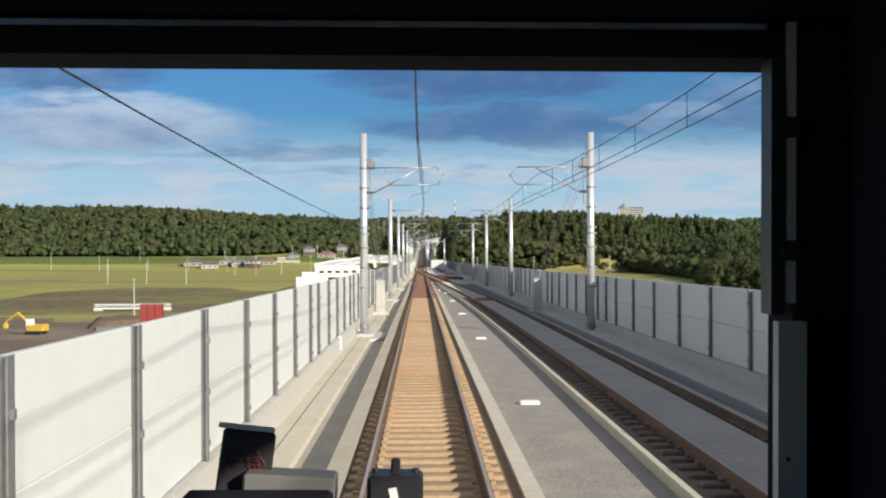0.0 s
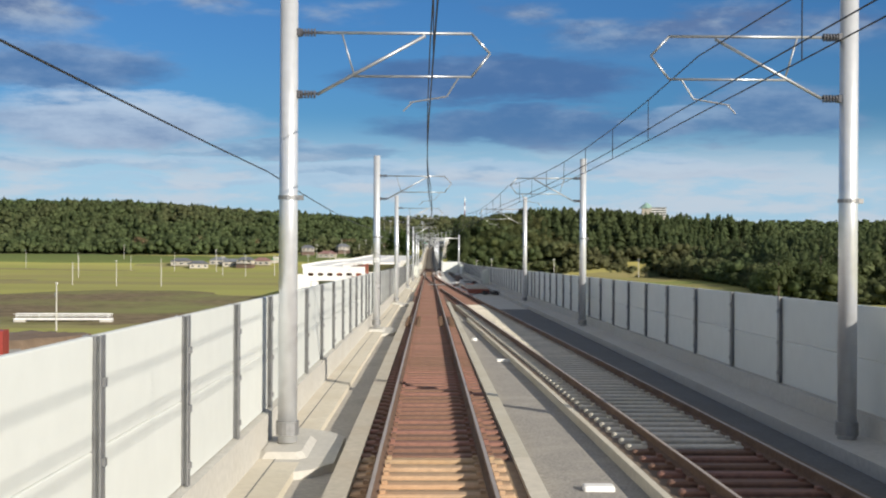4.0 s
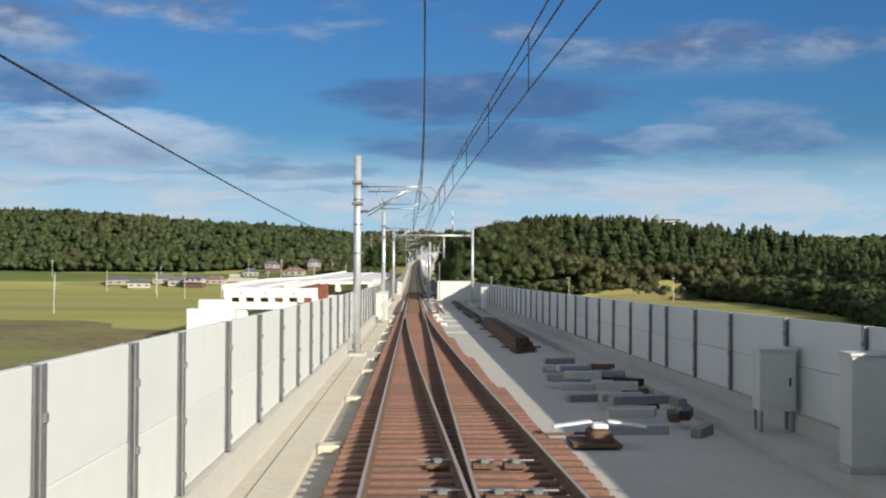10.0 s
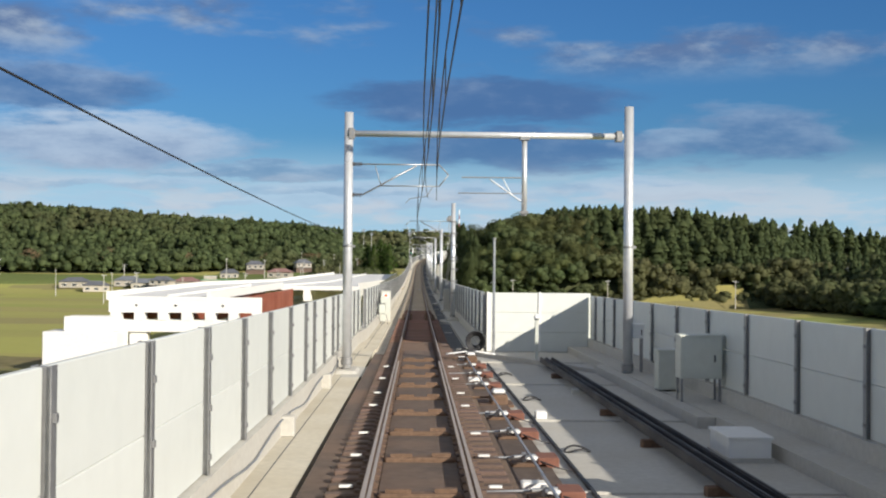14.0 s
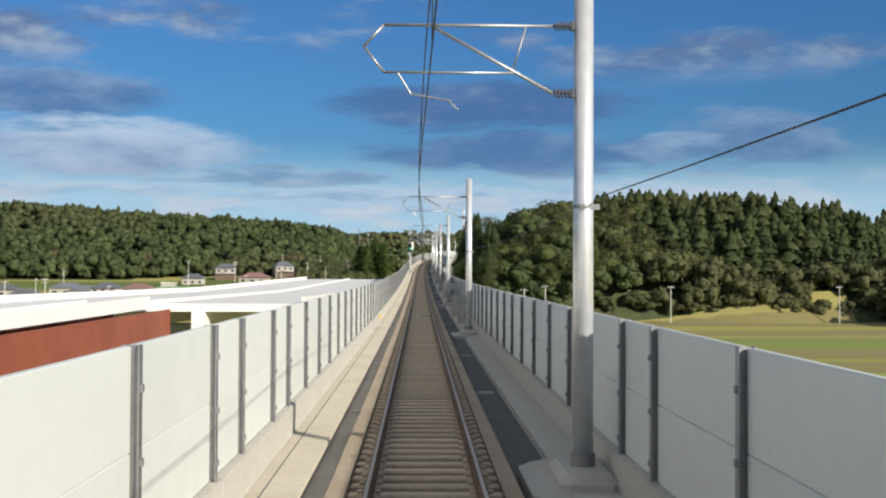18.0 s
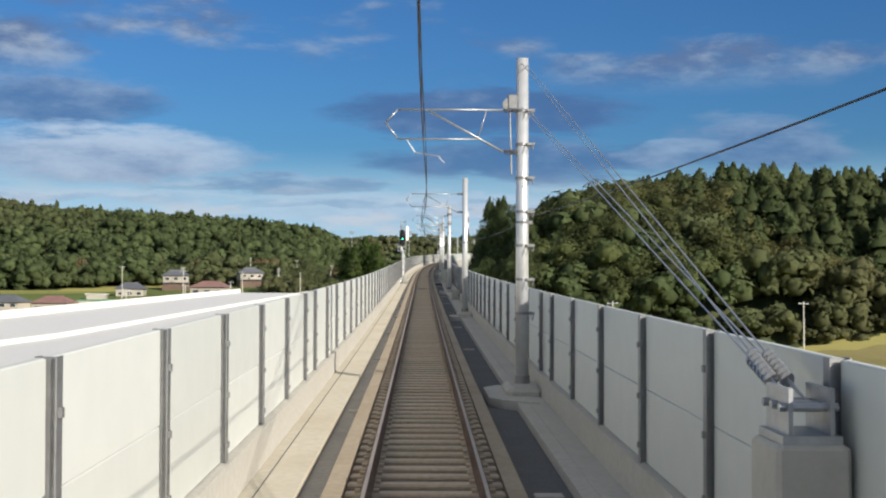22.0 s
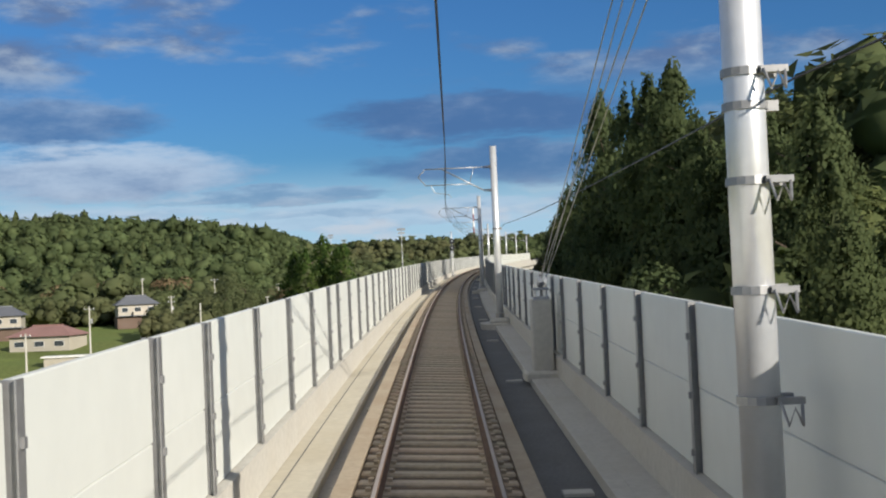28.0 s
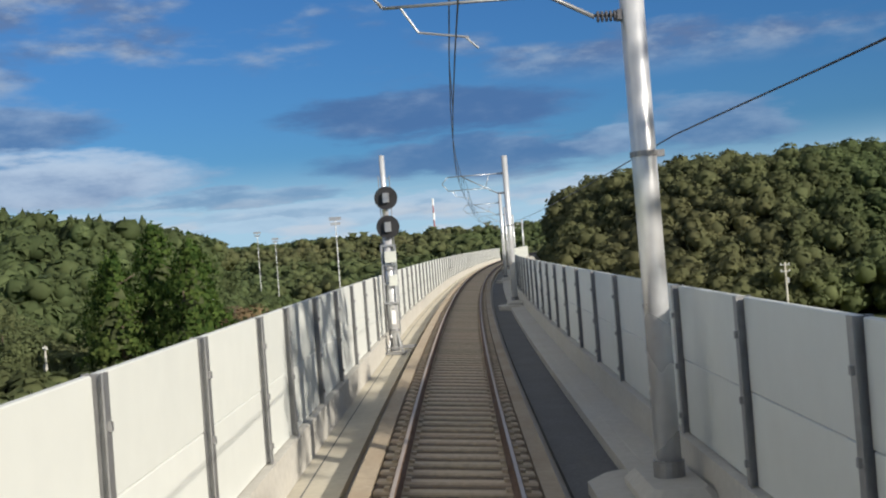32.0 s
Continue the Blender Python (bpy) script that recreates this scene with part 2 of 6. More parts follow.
M["shine"] = material("polished_rail_head", (0.50, 0.43, 0.37), 0.55, 0.45, vary=0.15, grain=8, stain=0.2, bump=0.0, stretch=(1, 0.1, 1))
M["dark_rail"] = material("dark_rail", (0.075, 0.068, 0.066), 0.6, 0.4, vary=0.3, grain=9, stain=0.4, bump=0.1)
M["insulator"] = material("dark_insulator", (0.10, 0.10, 0.11), 0.35, vary=0.2, grain=9, stain=0.2, bump=0.02)
M["pale_teal"] = material("hazed_green_roof", (0.26, 0.40, 0.33), 0.6, vary=0.15, grain=3, stain=0.3, bump=0.02)
M["girder"] = material("red_brown_girder", (0.30, 0.085, 0.05), 0.6, 0.1, vary=0.2, grain=4, stain=0.5, bump=0.05)
M["white_deck"] = material("white_concrete", (0.80, 0.79, 0.76), 0.8, vary=0.1, grain=3, stain=0.35, bump=0.1, col2=(0.76, 0.75, 0.71))
M["box"] = material("cabinet_paint", (0.60, 0.62, 0.56), 0.5, 0.1, vary=0.08, grain=5, stain=0.3, bump=0.03)
M["cream"] = material("cream_paint", (0.60, 0.60, 0.54), 0.5, vary=0.08, grain=5, stain=0.3, bump=0.03)
M["orange"] = material("orange_mark", (0.80, 0.16, 0.04), 0.5, vary=0.08, grain=9, stain=0.1, bump=0)
M["white"] = material("white_paint", (0.80, 0.80, 0.78), 0.5, vary=0.06, grain=6, stain=0.15, bump=0.02)
M["black"] = material("black_paint", (0.02, 0.02, 0.022), 0.5, vary=0.2, grain=9, stain=0.2, bump=0.02)
M["cable"] = material("cable", (0.03, 0.03, 0.033), 0.6, vary=0.2, grain=20, stain=0.2, bump=0)
M["wire"] = material("dark_wire", (0.05, 0.05, 0.055), 0.5, 0.5, vary=0.2, grain=9, stain=0.1, bump=0)
M["leaf"] = material("foliage", (0.175, 0.23, 0.10), 0.85, vary=0.55, grain=0.13, stain=0.9, bump=0, col2=(0.19, 0.185, 0.095), island=0.16, spec=0.15)
M["leaf_olive"] = material("olive_foliage", (0.18, 0.215, 0.085), 0.85, vary=0.5, grain=0.13, stain=0.9, bump=0, col2=(0.185, 0.17, 0.075), island=0.16, spec=0.15)
M["leaf_dark"] = material("cedar_foliage", (0.12, 0.16, 0.07), 0.85, vary=0.35, grain=0.16, stain=0.8, bump=0, col2=(0.14, 0.165, 0.07), island=0.16, spec=0.15)
M["leaf_green"] = material("bright_cedar_foliage", (0.085, 0.15, 0.035), 0.8, vary=0.35, grain=0.9, stain=0.6, bump=0, col2=(0.12, 0.15, 0.05), island=0.4, spec=0.15)
for _k in ("leaf", "leaf_olive", "leaf_dark", "leaf_green", "shade"):
    # light shines through the leaves
    _nt = M[_k].node_tree
    _bs = _nt.nodes["Principled BSDF"]
    _tr, _mx = _nt.nodes.new("ShaderNodeBsdfTranslucent"), _nt.nodes.new("ShaderNodeMixShader")
    _mx.inputs[0].default_value = 0.55
    link(_nt, _bs.inputs["Base Color"].links[0].from_socket, _tr.inputs["Color"])
    link(_nt, _bs.outputs[0], _mx.inputs[1])
    link(_nt, _tr.outputs[0], _mx.inputs[2])
    link(_nt, _mx.outputs[0], _nt.nodes["Material Output"].inputs["Surface"])
M["scrub"] = material("brown_scrub", (0.26, 0.20, 0.115), 0.95, vary=0.55, grain=0.35, stain=0.8, bump=0.2, col2=(0.24, 0.26, 0.09), spec=0.1)
M["grass"] = material("grass", (0.17, 0.205, 0.065), 0.95, vary=0.35, grain=1.4, stain=0.7, bump=0.2, col2=(0.14, 0.19, 0.06), spec=0.1)
M["bark"] = material("bark", (0.16, 0.12, 0.09), 0.9, vary=0.4, grain=6, stain=0.4, bump=0.4)
M["roof"] = material("grey_roof_tile", (0.16, 0.17, 0.19), 0.6, vary=0.25, grain=4, stain=0.4, bump=0.2, rnd=0.2)
M["roof_red"] = material("red_brown_roof", (0.30, 0.17, 0.15), 0.7, vary=0.2, grain=4, stain=0.4, bump=0.2)
M["plaster"] = material("house_wall", (0.46, 0.42, 0.35), 0.8, vary=0.1, grain=3, stain=0.3, bump=0.05, rnd=0.15)
M["timber"] = material("brown_timber", (0.15, 0.10, 0.075), 0.8, vary=0.25, grain=6, stain=0.4, bump=0.1)
M["window"] = material("dark_window", (0.05, 0.06, 0.07), 0.15, vary=0.1, grain=3, stain=0.1, bump=0)
M["green_roof"] = material("green_sheet", (0.10, 0.36, 0.20), 0.5, vary=0.1, grain=3, stain=0.2, bump=0.02)


# ---- building blocks ----
def mesh(name, verts, faces, mat, smooth=False):
    me = bpy.data.meshes.new(name)
    me.from_pydata([tuple(v) for v in verts], [], [tuple(f) for f in faces])
    for one in (mat if isinstance(mat, (list, tuple)) else [mat]):
        me.materials.append(M[one])
    if smooth:
        me.polygons.foreach_set("use_smooth", [True] * len(me.polygons))
    me.update()
    return me


def thing(name, label, category, m=None, group="", kind=""):
    ob = new(name)
    ob.empty_display_size = 0.2
    if m is not None:
        ob.matrix_world = m
    return tagged(ob, label, category, group, kind)


def child(name, me, parent, m=None, label=""):
    ob = new(name, me)
    ob.parent = parent
    if m is not None:
        ob.matrix_basis = m
    return tagged(ob, label)


class Build:
    """Collects simple solids into one mesh."""

    def __init__(self):
        self.v, self.f = [], []

    def add(self, verts, faces):
        n = len(self.v)
        self.v += [tuple(p) for p in verts]
        self.f += [tuple(i + n for i in f) for f in faces]
        return self

    def box(self, c, size, m=None, chamfer=0.0):
        x, y, z = (v / 2 for v in size)
        if chamfer:
            k = min(chamfer, x * 0.9, y * 0.9)
            ring = [(-x + k, -y), (x - k, -y), (x, -y + k), (x, y - k), (x - k, y), (-x + k, y), (-x, y - k), (-x, -y + k)]
            low = [(a, b, -z) for a, b in ring]
            up = [(a, b, z - k) for a, b in ring]
            top = [(a * (x - k) / x, b * (y - k) / y, z) for a, b in ring]
            vs = low + up + top
            fs = [tuple(range(7, -1, -1)), tuple(range(16, 24))]
            for b in (0, 8):
                fs += [(b + i, b + (i + 1) % 8, b + 8 + (i + 1) % 8, b + 8 + i) for i in range(8)]
        else:
            vs = [(-x, -y, -z), (x, -y, -z), (x, y, -z), (-x, y, -z), (-x, -y, z), (x, -y, z), (x, y, z), (-x, y, z)]
            fs = [(0, 3, 2, 1), (4, 5, 6, 7), (0, 1, 5, 4), (1, 2, 6, 5), (2, 3, 7, 6), (3, 0, 4, 7)]
        t = Matrix.Translation(c) @ (m or Matrix())
        return self.add([t @ Vector(p) for p in vs], fs)

    def tube(self, a, b, r, r2=None, n=10, caps=True):
        a, b = Vector(a), Vector(b)
        q = (b - a).to_track_quat("Z", "Y").to_matrix()
        r2 = r if r2 is None else r2
        vs = []
        for p, rr in ((a, r), (b, r2)):
            vs += [p + q @ Vector((math.cos(2 * math.pi * i / n) * rr, math.sin(2 * math.pi * i / n) * rr, 0)) for i in range(n)]
        fs = [(i, (i + 1) % n, n + (i + 1) % n, n + i) for i in range(n)]
        if caps:
            fs += [tuple(range(n - 1, -1, -1)), tuple(range(n, 2 * n))]
        return self.add(vs, fs)

    def chain(self, pts, r, n=6):
        """One bent tube along the points."""
        pts = [Vector(p) for p in pts]
        v, f = [], []
        for i, p in enumerate(pts):
            g = (pts[min(i + 1, len(pts) - 1)] - pts[max(i - 1, 0)])
            q = g.to_track_quat("Z", "Y").to_matrix()
            v += [p + q @ Vector((math.cos(2 * math.pi * k / n) * r, math.sin(2 * math.pi * k / n) * r, 0)) for k in range(n)]
        for i in range(len(pts) - 1):
            f += [(i * n + k, i * n + (k + 1) % n, (i + 1) * n + (k + 1) % n, (i + 1) * n + k) for k in range(n)]
        return self.add(v, f)

    def mesh(self, name, mat, smooth=False):
        return mesh(name, self.v, self.f, mat, smooth)


def sweep(profile, s0, s1, step=4.0, shift=None, place=on_line, closed=True):
    """Carries a profile of (d, z) along the line."""
    n = max(2, int(math.ceil((s1 - s0) / step)) + 1)
    s = np.linspace(s0, s1, n)
    k = len(profile)
    off = shift(s) if shift else 0
    cols = [np.stack(place(s, d + off, z), 1) for d, z in profile]
    v = np.stack(cols, 1).reshape(-1, 3)
    f = []
    for i in range(n - 1):
        for j in range(k if closed else k - 1):
            j2 = (j + 1) % k
            f.append((i * k + j, (i + 1) * k + j, (i + 1) * k + j2, i * k + j2))
    if closed:
        f += [tuple(range(k)), tuple(range((n - 1) * k + k - 1, (n - 1) * k - 1, -1))]
    return v.tolist(), f


def rect(d0, d1, z0, z1):
    return [(d0, z0), (d0, z1), (d1, z1), (d1, z0)]


def swept(name, profile, s0, s1, mat, parent=None, label="", **kw):
    me = mesh(name, *sweep(profile, s0, s1, **kw), mat)
    if parent is None:
        return new(name, me)
    return child(name, me, parent, None, label)


S0, S1 = -30.0, 1120.0   # what is built of the line
END = 333.0              # here the second track's deck ends


# ---- land ----
GROUND = -12.0  # beside the line, under the tall cedars


def smooth(a, b, v):
    t = np.clip((v - a) / (b - a), 0, 1)
    return t * t * (3 - 2 * t)


def wood_edge(y):
    """Where the wood right of the line begins."""
    return np.interp(y, (300, 430, 460, 500, 560, 640, 704, 714, 724, 790, 830, 870), (400, 160, 113, 125, 138, 138, 128, 34, 15, 15, 40, 120))


def base(y):
    """The lie of the farmland along the line."""
    return np.interp(y, (0, 230, 330, 430, 640, 780, 845, 880, 915, 935, 1000, 1100, 1300), (-13.5, -14.9, -15.8, -16.4, -15.6, -15.0, -14.2, -11.4, -8.8, -7.6, -5.5, -3.5, -3.0))


def land(x, y):
    x, y = np.asarray(x, float), np.asarray(y, float)
    h = base(y) + np.zeros(np.broadcast(x, y).shape)
    crest = np.interp(-x, (30, 50, 85, 120, 150, 200, 260, 350, 500), (13, 17, 20.5, 22, 22.5, 27, 31, 32, 32))
    front = np.interp(-x, (40, 100, 130, 400, 600), (965, 950, 925, 925, 890))
    h = h + crest * smooth(0, 90, y - front) * smooth(24, 56, -x) * smooth(1340, 1190, y)
    # the wooded rise on the right
    into = x - wood_edge(y)
    h = h + 25 * smooth(-12, 28, into) * smooth(692, 750, y) * smooth(915, 850, y) * smooth(175, 105, into) + 11 * smooth(2, 45, into) * smooth(150, 105, into) * smooth(400, 470, y) * smooth(720, 690, y)
    h = h + 22.0 * smooth(1.0, 0.2, ((x - 104) / 80) ** 2 + ((y - 1075) / 100) ** 2)
    h = h + 3.2 * smooth(815, 875, y) * smooth(36, 58, -x) * smooth(1010, 945, y)
    # hills far ahead
    h = h + 27 * smooth(1420, 1650, y + 0.15 * np.abs(x)) + 8 * smooth(1500, 1800, y) * np.sin(x * 0.006 + 1)
    h = h + 0.8 * np.sin(x * 0.021 + 2) * np.sin(y * 0.017) * smooth(60, 200, np.abs(x))
    return h


def build_land():
    def axis(lo, hi, mid0, mid1, fine, coarse):
        a = list(np.arange(mid0, mid1, fine))
        v, out = mid0, []
        while v > lo:
            v -= coarse * (1 + (mid0 - v) / 400)
            out.append(v)
        a = out[::-1] + a
        v = a[-1]
        while v < hi:
            v += coarse * (1 + (v - mid1) / 400)
            a.append(v)
        return np.array(a)

    xs, ys = axis(-3500, 3500, -420, 320, 10, 30), axis(-900, 4300, 0, 1300, 10, 30)
    gx, gy = np.meshgrid(xs, ys)
    gz = land(gx, gy)
    v = np.stack([gx, gy, gz], -1).reshape(-1, 3)
    w = len(xs)
    i, j = np.meshgrid(np.arange(len(ys) - 1), np.arange(w - 1), indexing="ij")
    a = (i * w + j).ravel()
    f = np.stack([a, a + 1, a + w + 1, a + w], 1)
    me = mesh("ground", v.tolist(), f.tolist(), ["field", "undergrowth"], True)
    cx, cy = (v[f[:, 0], 0] + v[f[:, 2], 0]) / 2, (v[f[:, 0], 1] + v[f[:, 2], 1]) / 2
    wooded = ((cx > wood_edge(cy) + 1) & (cx < wood_edge(cy) + 165) & (cy > 430) & (cy < 940)) | ((cx < -50) & (cy > np.interp(-cx, (40, 100, 130, 400, 600), (950, 945, 912, 912, 880)))) | (cy > 1360)
    wooded |= ((cx - 104) / 84) ** 2 + ((cy - 1075) / 108) ** 2 < 1
    wooded |= (cx < -22) & (cx > -110) & (cy > 945)
    wooded |= (cx > 20) & (land(cx, cy) > base(cy) + 1.6)
    me.polygons.foreach_set("material_index", wooded.astype(np.int32))
    tagged(new("ground", me), "flat farmland of mown rice fields and rough grass", "ground", kind="structure")


def field_material():
    m = material("rice_field", (0.23, 0.22, 0.075), 0.95, vary=0.3, grain=0.6, stain=0.6, bump=0.0, col2=(0.16, 0.19, 0.06), spec=0.1)
    nt = m.node_tree
    bs = nt.nodes["Principled BSDF"]
    src = bs.inputs["Base Color"].links[0].from_socket
    geo = nt.nodes.new("ShaderNodeNewGeometry")
    # long plots side by side, in several shades
    mp = nt.nodes.new("ShaderNodeMapping")
    mp.inputs["Scale"].default_value = (0.006, 0.045, 0.0)
    link(nt, geo.outputs["Position"], mp.inputs["Vector"])
    vo = nt.nodes.new("ShaderNodeTexVoronoi")
    vo.distance, vo.inputs["Scale"].default_value, vo.inputs["Randomness"].default_value = "CHEBYCHEV", 1.0, 0.6
    link(nt, mp.outputs[0], vo.inputs["Vector"])
    sp = nt.nodes.new("ShaderNodeSeparateColor")
    link(nt, vo.outputs["Color"], sp.inputs[0])
    cr = nt.nodes.new("ShaderNodeValToRGB")
    e = cr.color_ramp.elements
    e[0].position, e[0].color = 0.0, (0.38, 0.37, 0.12, 1)
    e[1].position, e[1].color = 1.0, (0.26, 0.31, 0.09, 1)
    for p, c in ((0.3, (0.50, 0.45, 0.15, 1)), (0.55, (0.29, 0.24, 0.13, 1)), (0.75, (0.46, 0.45, 0.13, 1))):
        n = e.new(p)
        n.color = c
    link(nt, sp.outputs[0], cr.inputs[0])
    mx = nt.nodes.new("ShaderNodeMix")
    mx.data_type, mx.blend_type = "RGBA", "MIX"
    mx.inputs[0].default_value = 0.62
    link(nt, src, mx.inputs[6])
    link(nt, cr.outputs[0], mx.inputs[7])
    link(nt, mx.outputs[2], bs.inputs["Base Color"])
    return m


M["field"] = field_material()
M["undergrowth"] = material("undergrowth", (0.10, 0.122, 0.058), 0.95, vary=0.4, grain=0.7, stain=0.6, bump=0.2, col2=(0.11, 0.10, 0.045), spec=0.1)
build_land()

# ---- trees ----
RNG = np.random.default_rng(11)


def lumps_of(seed):
    r = np.random.default_rng(seed)
    c = np.clip(r.normal(size=(13, 3)), -1.5, 1.5) * (0.19, 0.19, 0.13) + (0, 0, 0.60)
    c[:, 2] -= 0.55 * (c[:, 0] ** 2 + c[:, 1] ** 2)
    return c, 0.13 + 0.07 * r.random(13)


def clump_shape(kind, leaves, seed):
    """Leaf sprays of one crown of unit height: three-cornered blades set on a lumpy shell, tips out."""
    r = np.random.default_rng(seed)
    if kind == "cedar":
        # boughs in uneven tiers, drooping at the tips, with gaps between them
        nb = max(30, min(110, leaves // 14))
        zb = 0.10 + 0.90 * r.random(nb) ** 0.9
        lb = 0.225 * (1.03 - zb ** 3.0) ** 0.65 * (0.5 + 0.6 * r.random(nb)) * np.clip(zb * 6, 0.4, 1)
        ab = r.random(nb) * 2 * np.pi
        k = r.integers(0, nb, leaves)
        t = 0.25 + 0.75 * r.random(leaves) ** 0.6
        an = ab[k] + r.normal(size=leaves) * 0.22
        rad = lb[k] * t
        p = np.stack([np.cos(an) * rad, np.sin(an) * rad, 0.97 * zb[k] - 0.055 * t ** 2 + r.normal(size=leaves) * 0.016], 1)
        size = 0.058 * (1.15 - 0.5 * zb[k]) * (130 / leaves) ** 0.44
        out = np.stack([np.cos(an), np.sin(an), 0.15 - 0.5 * t], 1)
    else:
        c, rr = lumps_of(seed)
        k = r.integers(0, 13, leaves)
        out = r.normal(size=(leaves, 3))
        out[:, 2] = np.abs(out[:, 2]) - 0.45 * (r.random(leaves) < 0.35)
        out /= np.linalg.norm(out, axis=1)[:, None]
        p = c[k] + out * (rr[k] * (0.93 + 0.15 * r.random(leaves)))[:, None]
        size = 0.060 * np.ones(leaves) * (130 / leaves) ** 0.47
    nrm = out + (0, 0, 0.3) + r.normal(size=(leaves, 3)) * 0.34
    nrm /= np.linalg.norm(nrm, axis=1)[:, None]
    a = np.cross(nrm, r.normal(size=(leaves, 3)))
    a /= np.linalg.norm(a, axis=1)[:, None] + 1e-9
    b = np.cross(nrm, a)
    size = (size * (0.6 + 0.8 * r.random(leaves)))[:, None]
    tri = np.stack([p - a * size - b * size * 0.7, p + a * size * 0.9 - b * size * 0.5, p + b * size * 1.25], 1)
    soft = out + (0, 0, 0.3) + 0.22 * r.normal(size=(leaves, 3))
    return tri.reshape(-1, 3), np.repeat(soft / np.linalg.norm(soft, axis=1)[:, None], 3, 0)


ICO = ((0, 11, 5), (0, 5, 1), (0, 1, 7), (0, 7, 10), (0, 10, 11), (1, 5, 9), (5, 11, 4), (11, 10, 2), (10, 7, 6), (7, 1, 8), (3, 9, 4), (3, 4, 2), (3, 2, 6), (3, 6, 8), (3, 8, 9), (4, 9, 5), (2, 4, 11), (6, 2, 10), (8, 6, 7), (9, 8, 1))


def core_shape(kind, seed, full=0.9):
    """The leafy inside of a crown, so that the sky does not show through everywhere."""
    r = np.random.default_rng(seed + 77)
    v, f, nv = [], [], []
    if kind == "cedar":
        # ragged skirts one over the other
        for z, rr in ((0.16, 0.21), (0.36, 0.20), (0.55, 0.175), (0.72, 0.14), (0.86, 0.09)):
            i0, n = len(v), 7
            for k in range(n):
                t = 2 * math.pi * (k + r.random()) / n
                q = rr * (0.6 + 0.6 * r.random())
                v.append((math.cos(t) * q, math.sin(t) * q, z - 0.08 + 0.06 * r.random()))
            v.append((0, 0, z + 0.13))
            f += [(i0 + k, i0 + (k + 1) % n, i0 + n) for k in range(n)]
            nv += [(x, y, 0.5 * rr) for x, y, _ in v[i0:-1]] + [(0, 0, 1)]
    else:
        c, rr = lumps_of(seed)
        g = (1 + 5 ** 0.5) / 2
        ball = np.array([(-1, g, 0), (1, g, 0), (-1, -g, 0), (1, -g, 0), (0, -1, g), (0, 1, g), (0, -1, -g), (0, 1, -g), (g, 0, -1), (g, 0, 1), (-g, 0, -1), (-g, 0, 1)]) / math.hypot(1, g)
        for p, q in zip(c, rr):
            i0 = len(v)
            rough = ball * (q * full * (0.86 + 0.3 * r.random((12, 1))))
            v += (p + rough).tolist()
            f += [(i0 + i, i0 + j, i0 + k) for i, j, k in ICO]
            nv += ball.tolist()
    nv = np.array(nv, float)
    return np.array(v), np.array(f), nv / np.linalg.norm(nv, axis=1)[:, None]


def forest(name, label, spots, mat, kind, leaves, seed):
    """Many trees of one wood in one mesh. spots: x, y, z, height, spread."""
    if not len(spots):
        return
    shapes = [clump_shape(kind, leaves, seed + i) for i in range(6)]
    cores = [core_shape(kind, seed + i, 0.9 if leaves < 200 else (0.84 if leaves < 1000 else 0.65)) for i in range(6)]
    spots = np.asarray(spots)
    V, F, N, n = [], [], [], 0
    for i, (x, y, z, hgt, wide) in enumerate(spots):
        t = (i * 2.399) % (2 * math.pi)
        rot = np.array([[math.cos(t), -math.sin(t), 0], [math.sin(t), math.cos(t), 0], [0, 0, 1]])
        sc = np.array([hgt * wide, hgt * wide, hgt])
        sv, sn = shapes[i % 6]
        q = (sv @ rot.T) * sc + (x, y, z)
        cv, cf, cn = cores[i % 6]
        c = (cv @ rot.T) * sc + (x, y, z)
        V += [q, c]
        N += [sn @ rot.T, cn @ rot.T]
        m = len(q)
        F.append(np.arange(m).reshape(-1, 3) + n)
        F.append(cf + n + m)
        n += m + len(c)
    V, F = np.concatenate(V), np.concatenate(F)
    me = bpy.data.meshes.new(name)
    me.vertices.add(len(V))
    me.vertices.foreach_set("co", V.astype(np.float32).ravel())
    me.loops.add(F.size)
    me.loops.foreach_set("vertex_index", F.astype(np.int32).ravel())
    me.polygons.add(len(F))
    me.polygons.foreach_set("loop_start", np.arange(0, F.size, 3, dtype=np.int32))
    me.materials.append(M[mat])
    me.update(calc_edges=True)
    round_shading(me, np.concatenate(N))
    tagged(new(name, me), label, "trees", kind="stuff")


def round_shading(me, normals):
    """Shades the leaves of a crown as one soft mass."""
    me.polygons.foreach_set("use_smooth", [True] * len(me.polygons))
    me.normals_split_custom_set_from_vertices(normals.tolist())


def scatter(n, x0, x1, y0, y1, ok, gap, hgt, wide):
    out, grid = [], {}
    tries = RNG.random((n * 40, 4))
    for a, b, c, d in tries:
        x, y = x0 + a * (x1 - x0), y0 + b * (y1 - y0)
        if not ok(x, y):
            continue
        key = (int(x // gap), int(y // gap))
        if key in grid:
            continue
        grid[key] = 1
        tall = hgt[0] + c * (hgt[1] - hgt[0])
        out.append((x, y, float(land(x, y)) - 0.2 * tall, tall * 1.15, wide[0] + d * (wide[1] - wide[0])))
        if len(out) >= n:
            break
    return out


def off_line(x, y, d):
    lx = np.interp(y, TAB_Y, TAB_X)
    return abs(x - lx) > d


def ridge_ok(x, y):
    return x < -52 and y > float(np.interp(-x, (40, 100, 130, 400, 600), (950, 945, 912, 912, 880))) and off_line(x, y, 20)


def right_ok(x, y):
    return x > wood_edge(y) + 2 and off_line(x, y, 12) and y < 930


def near_edge(x, y, a, b):
    return right_ok(x, y) and a < x - wood_edge(y) < b


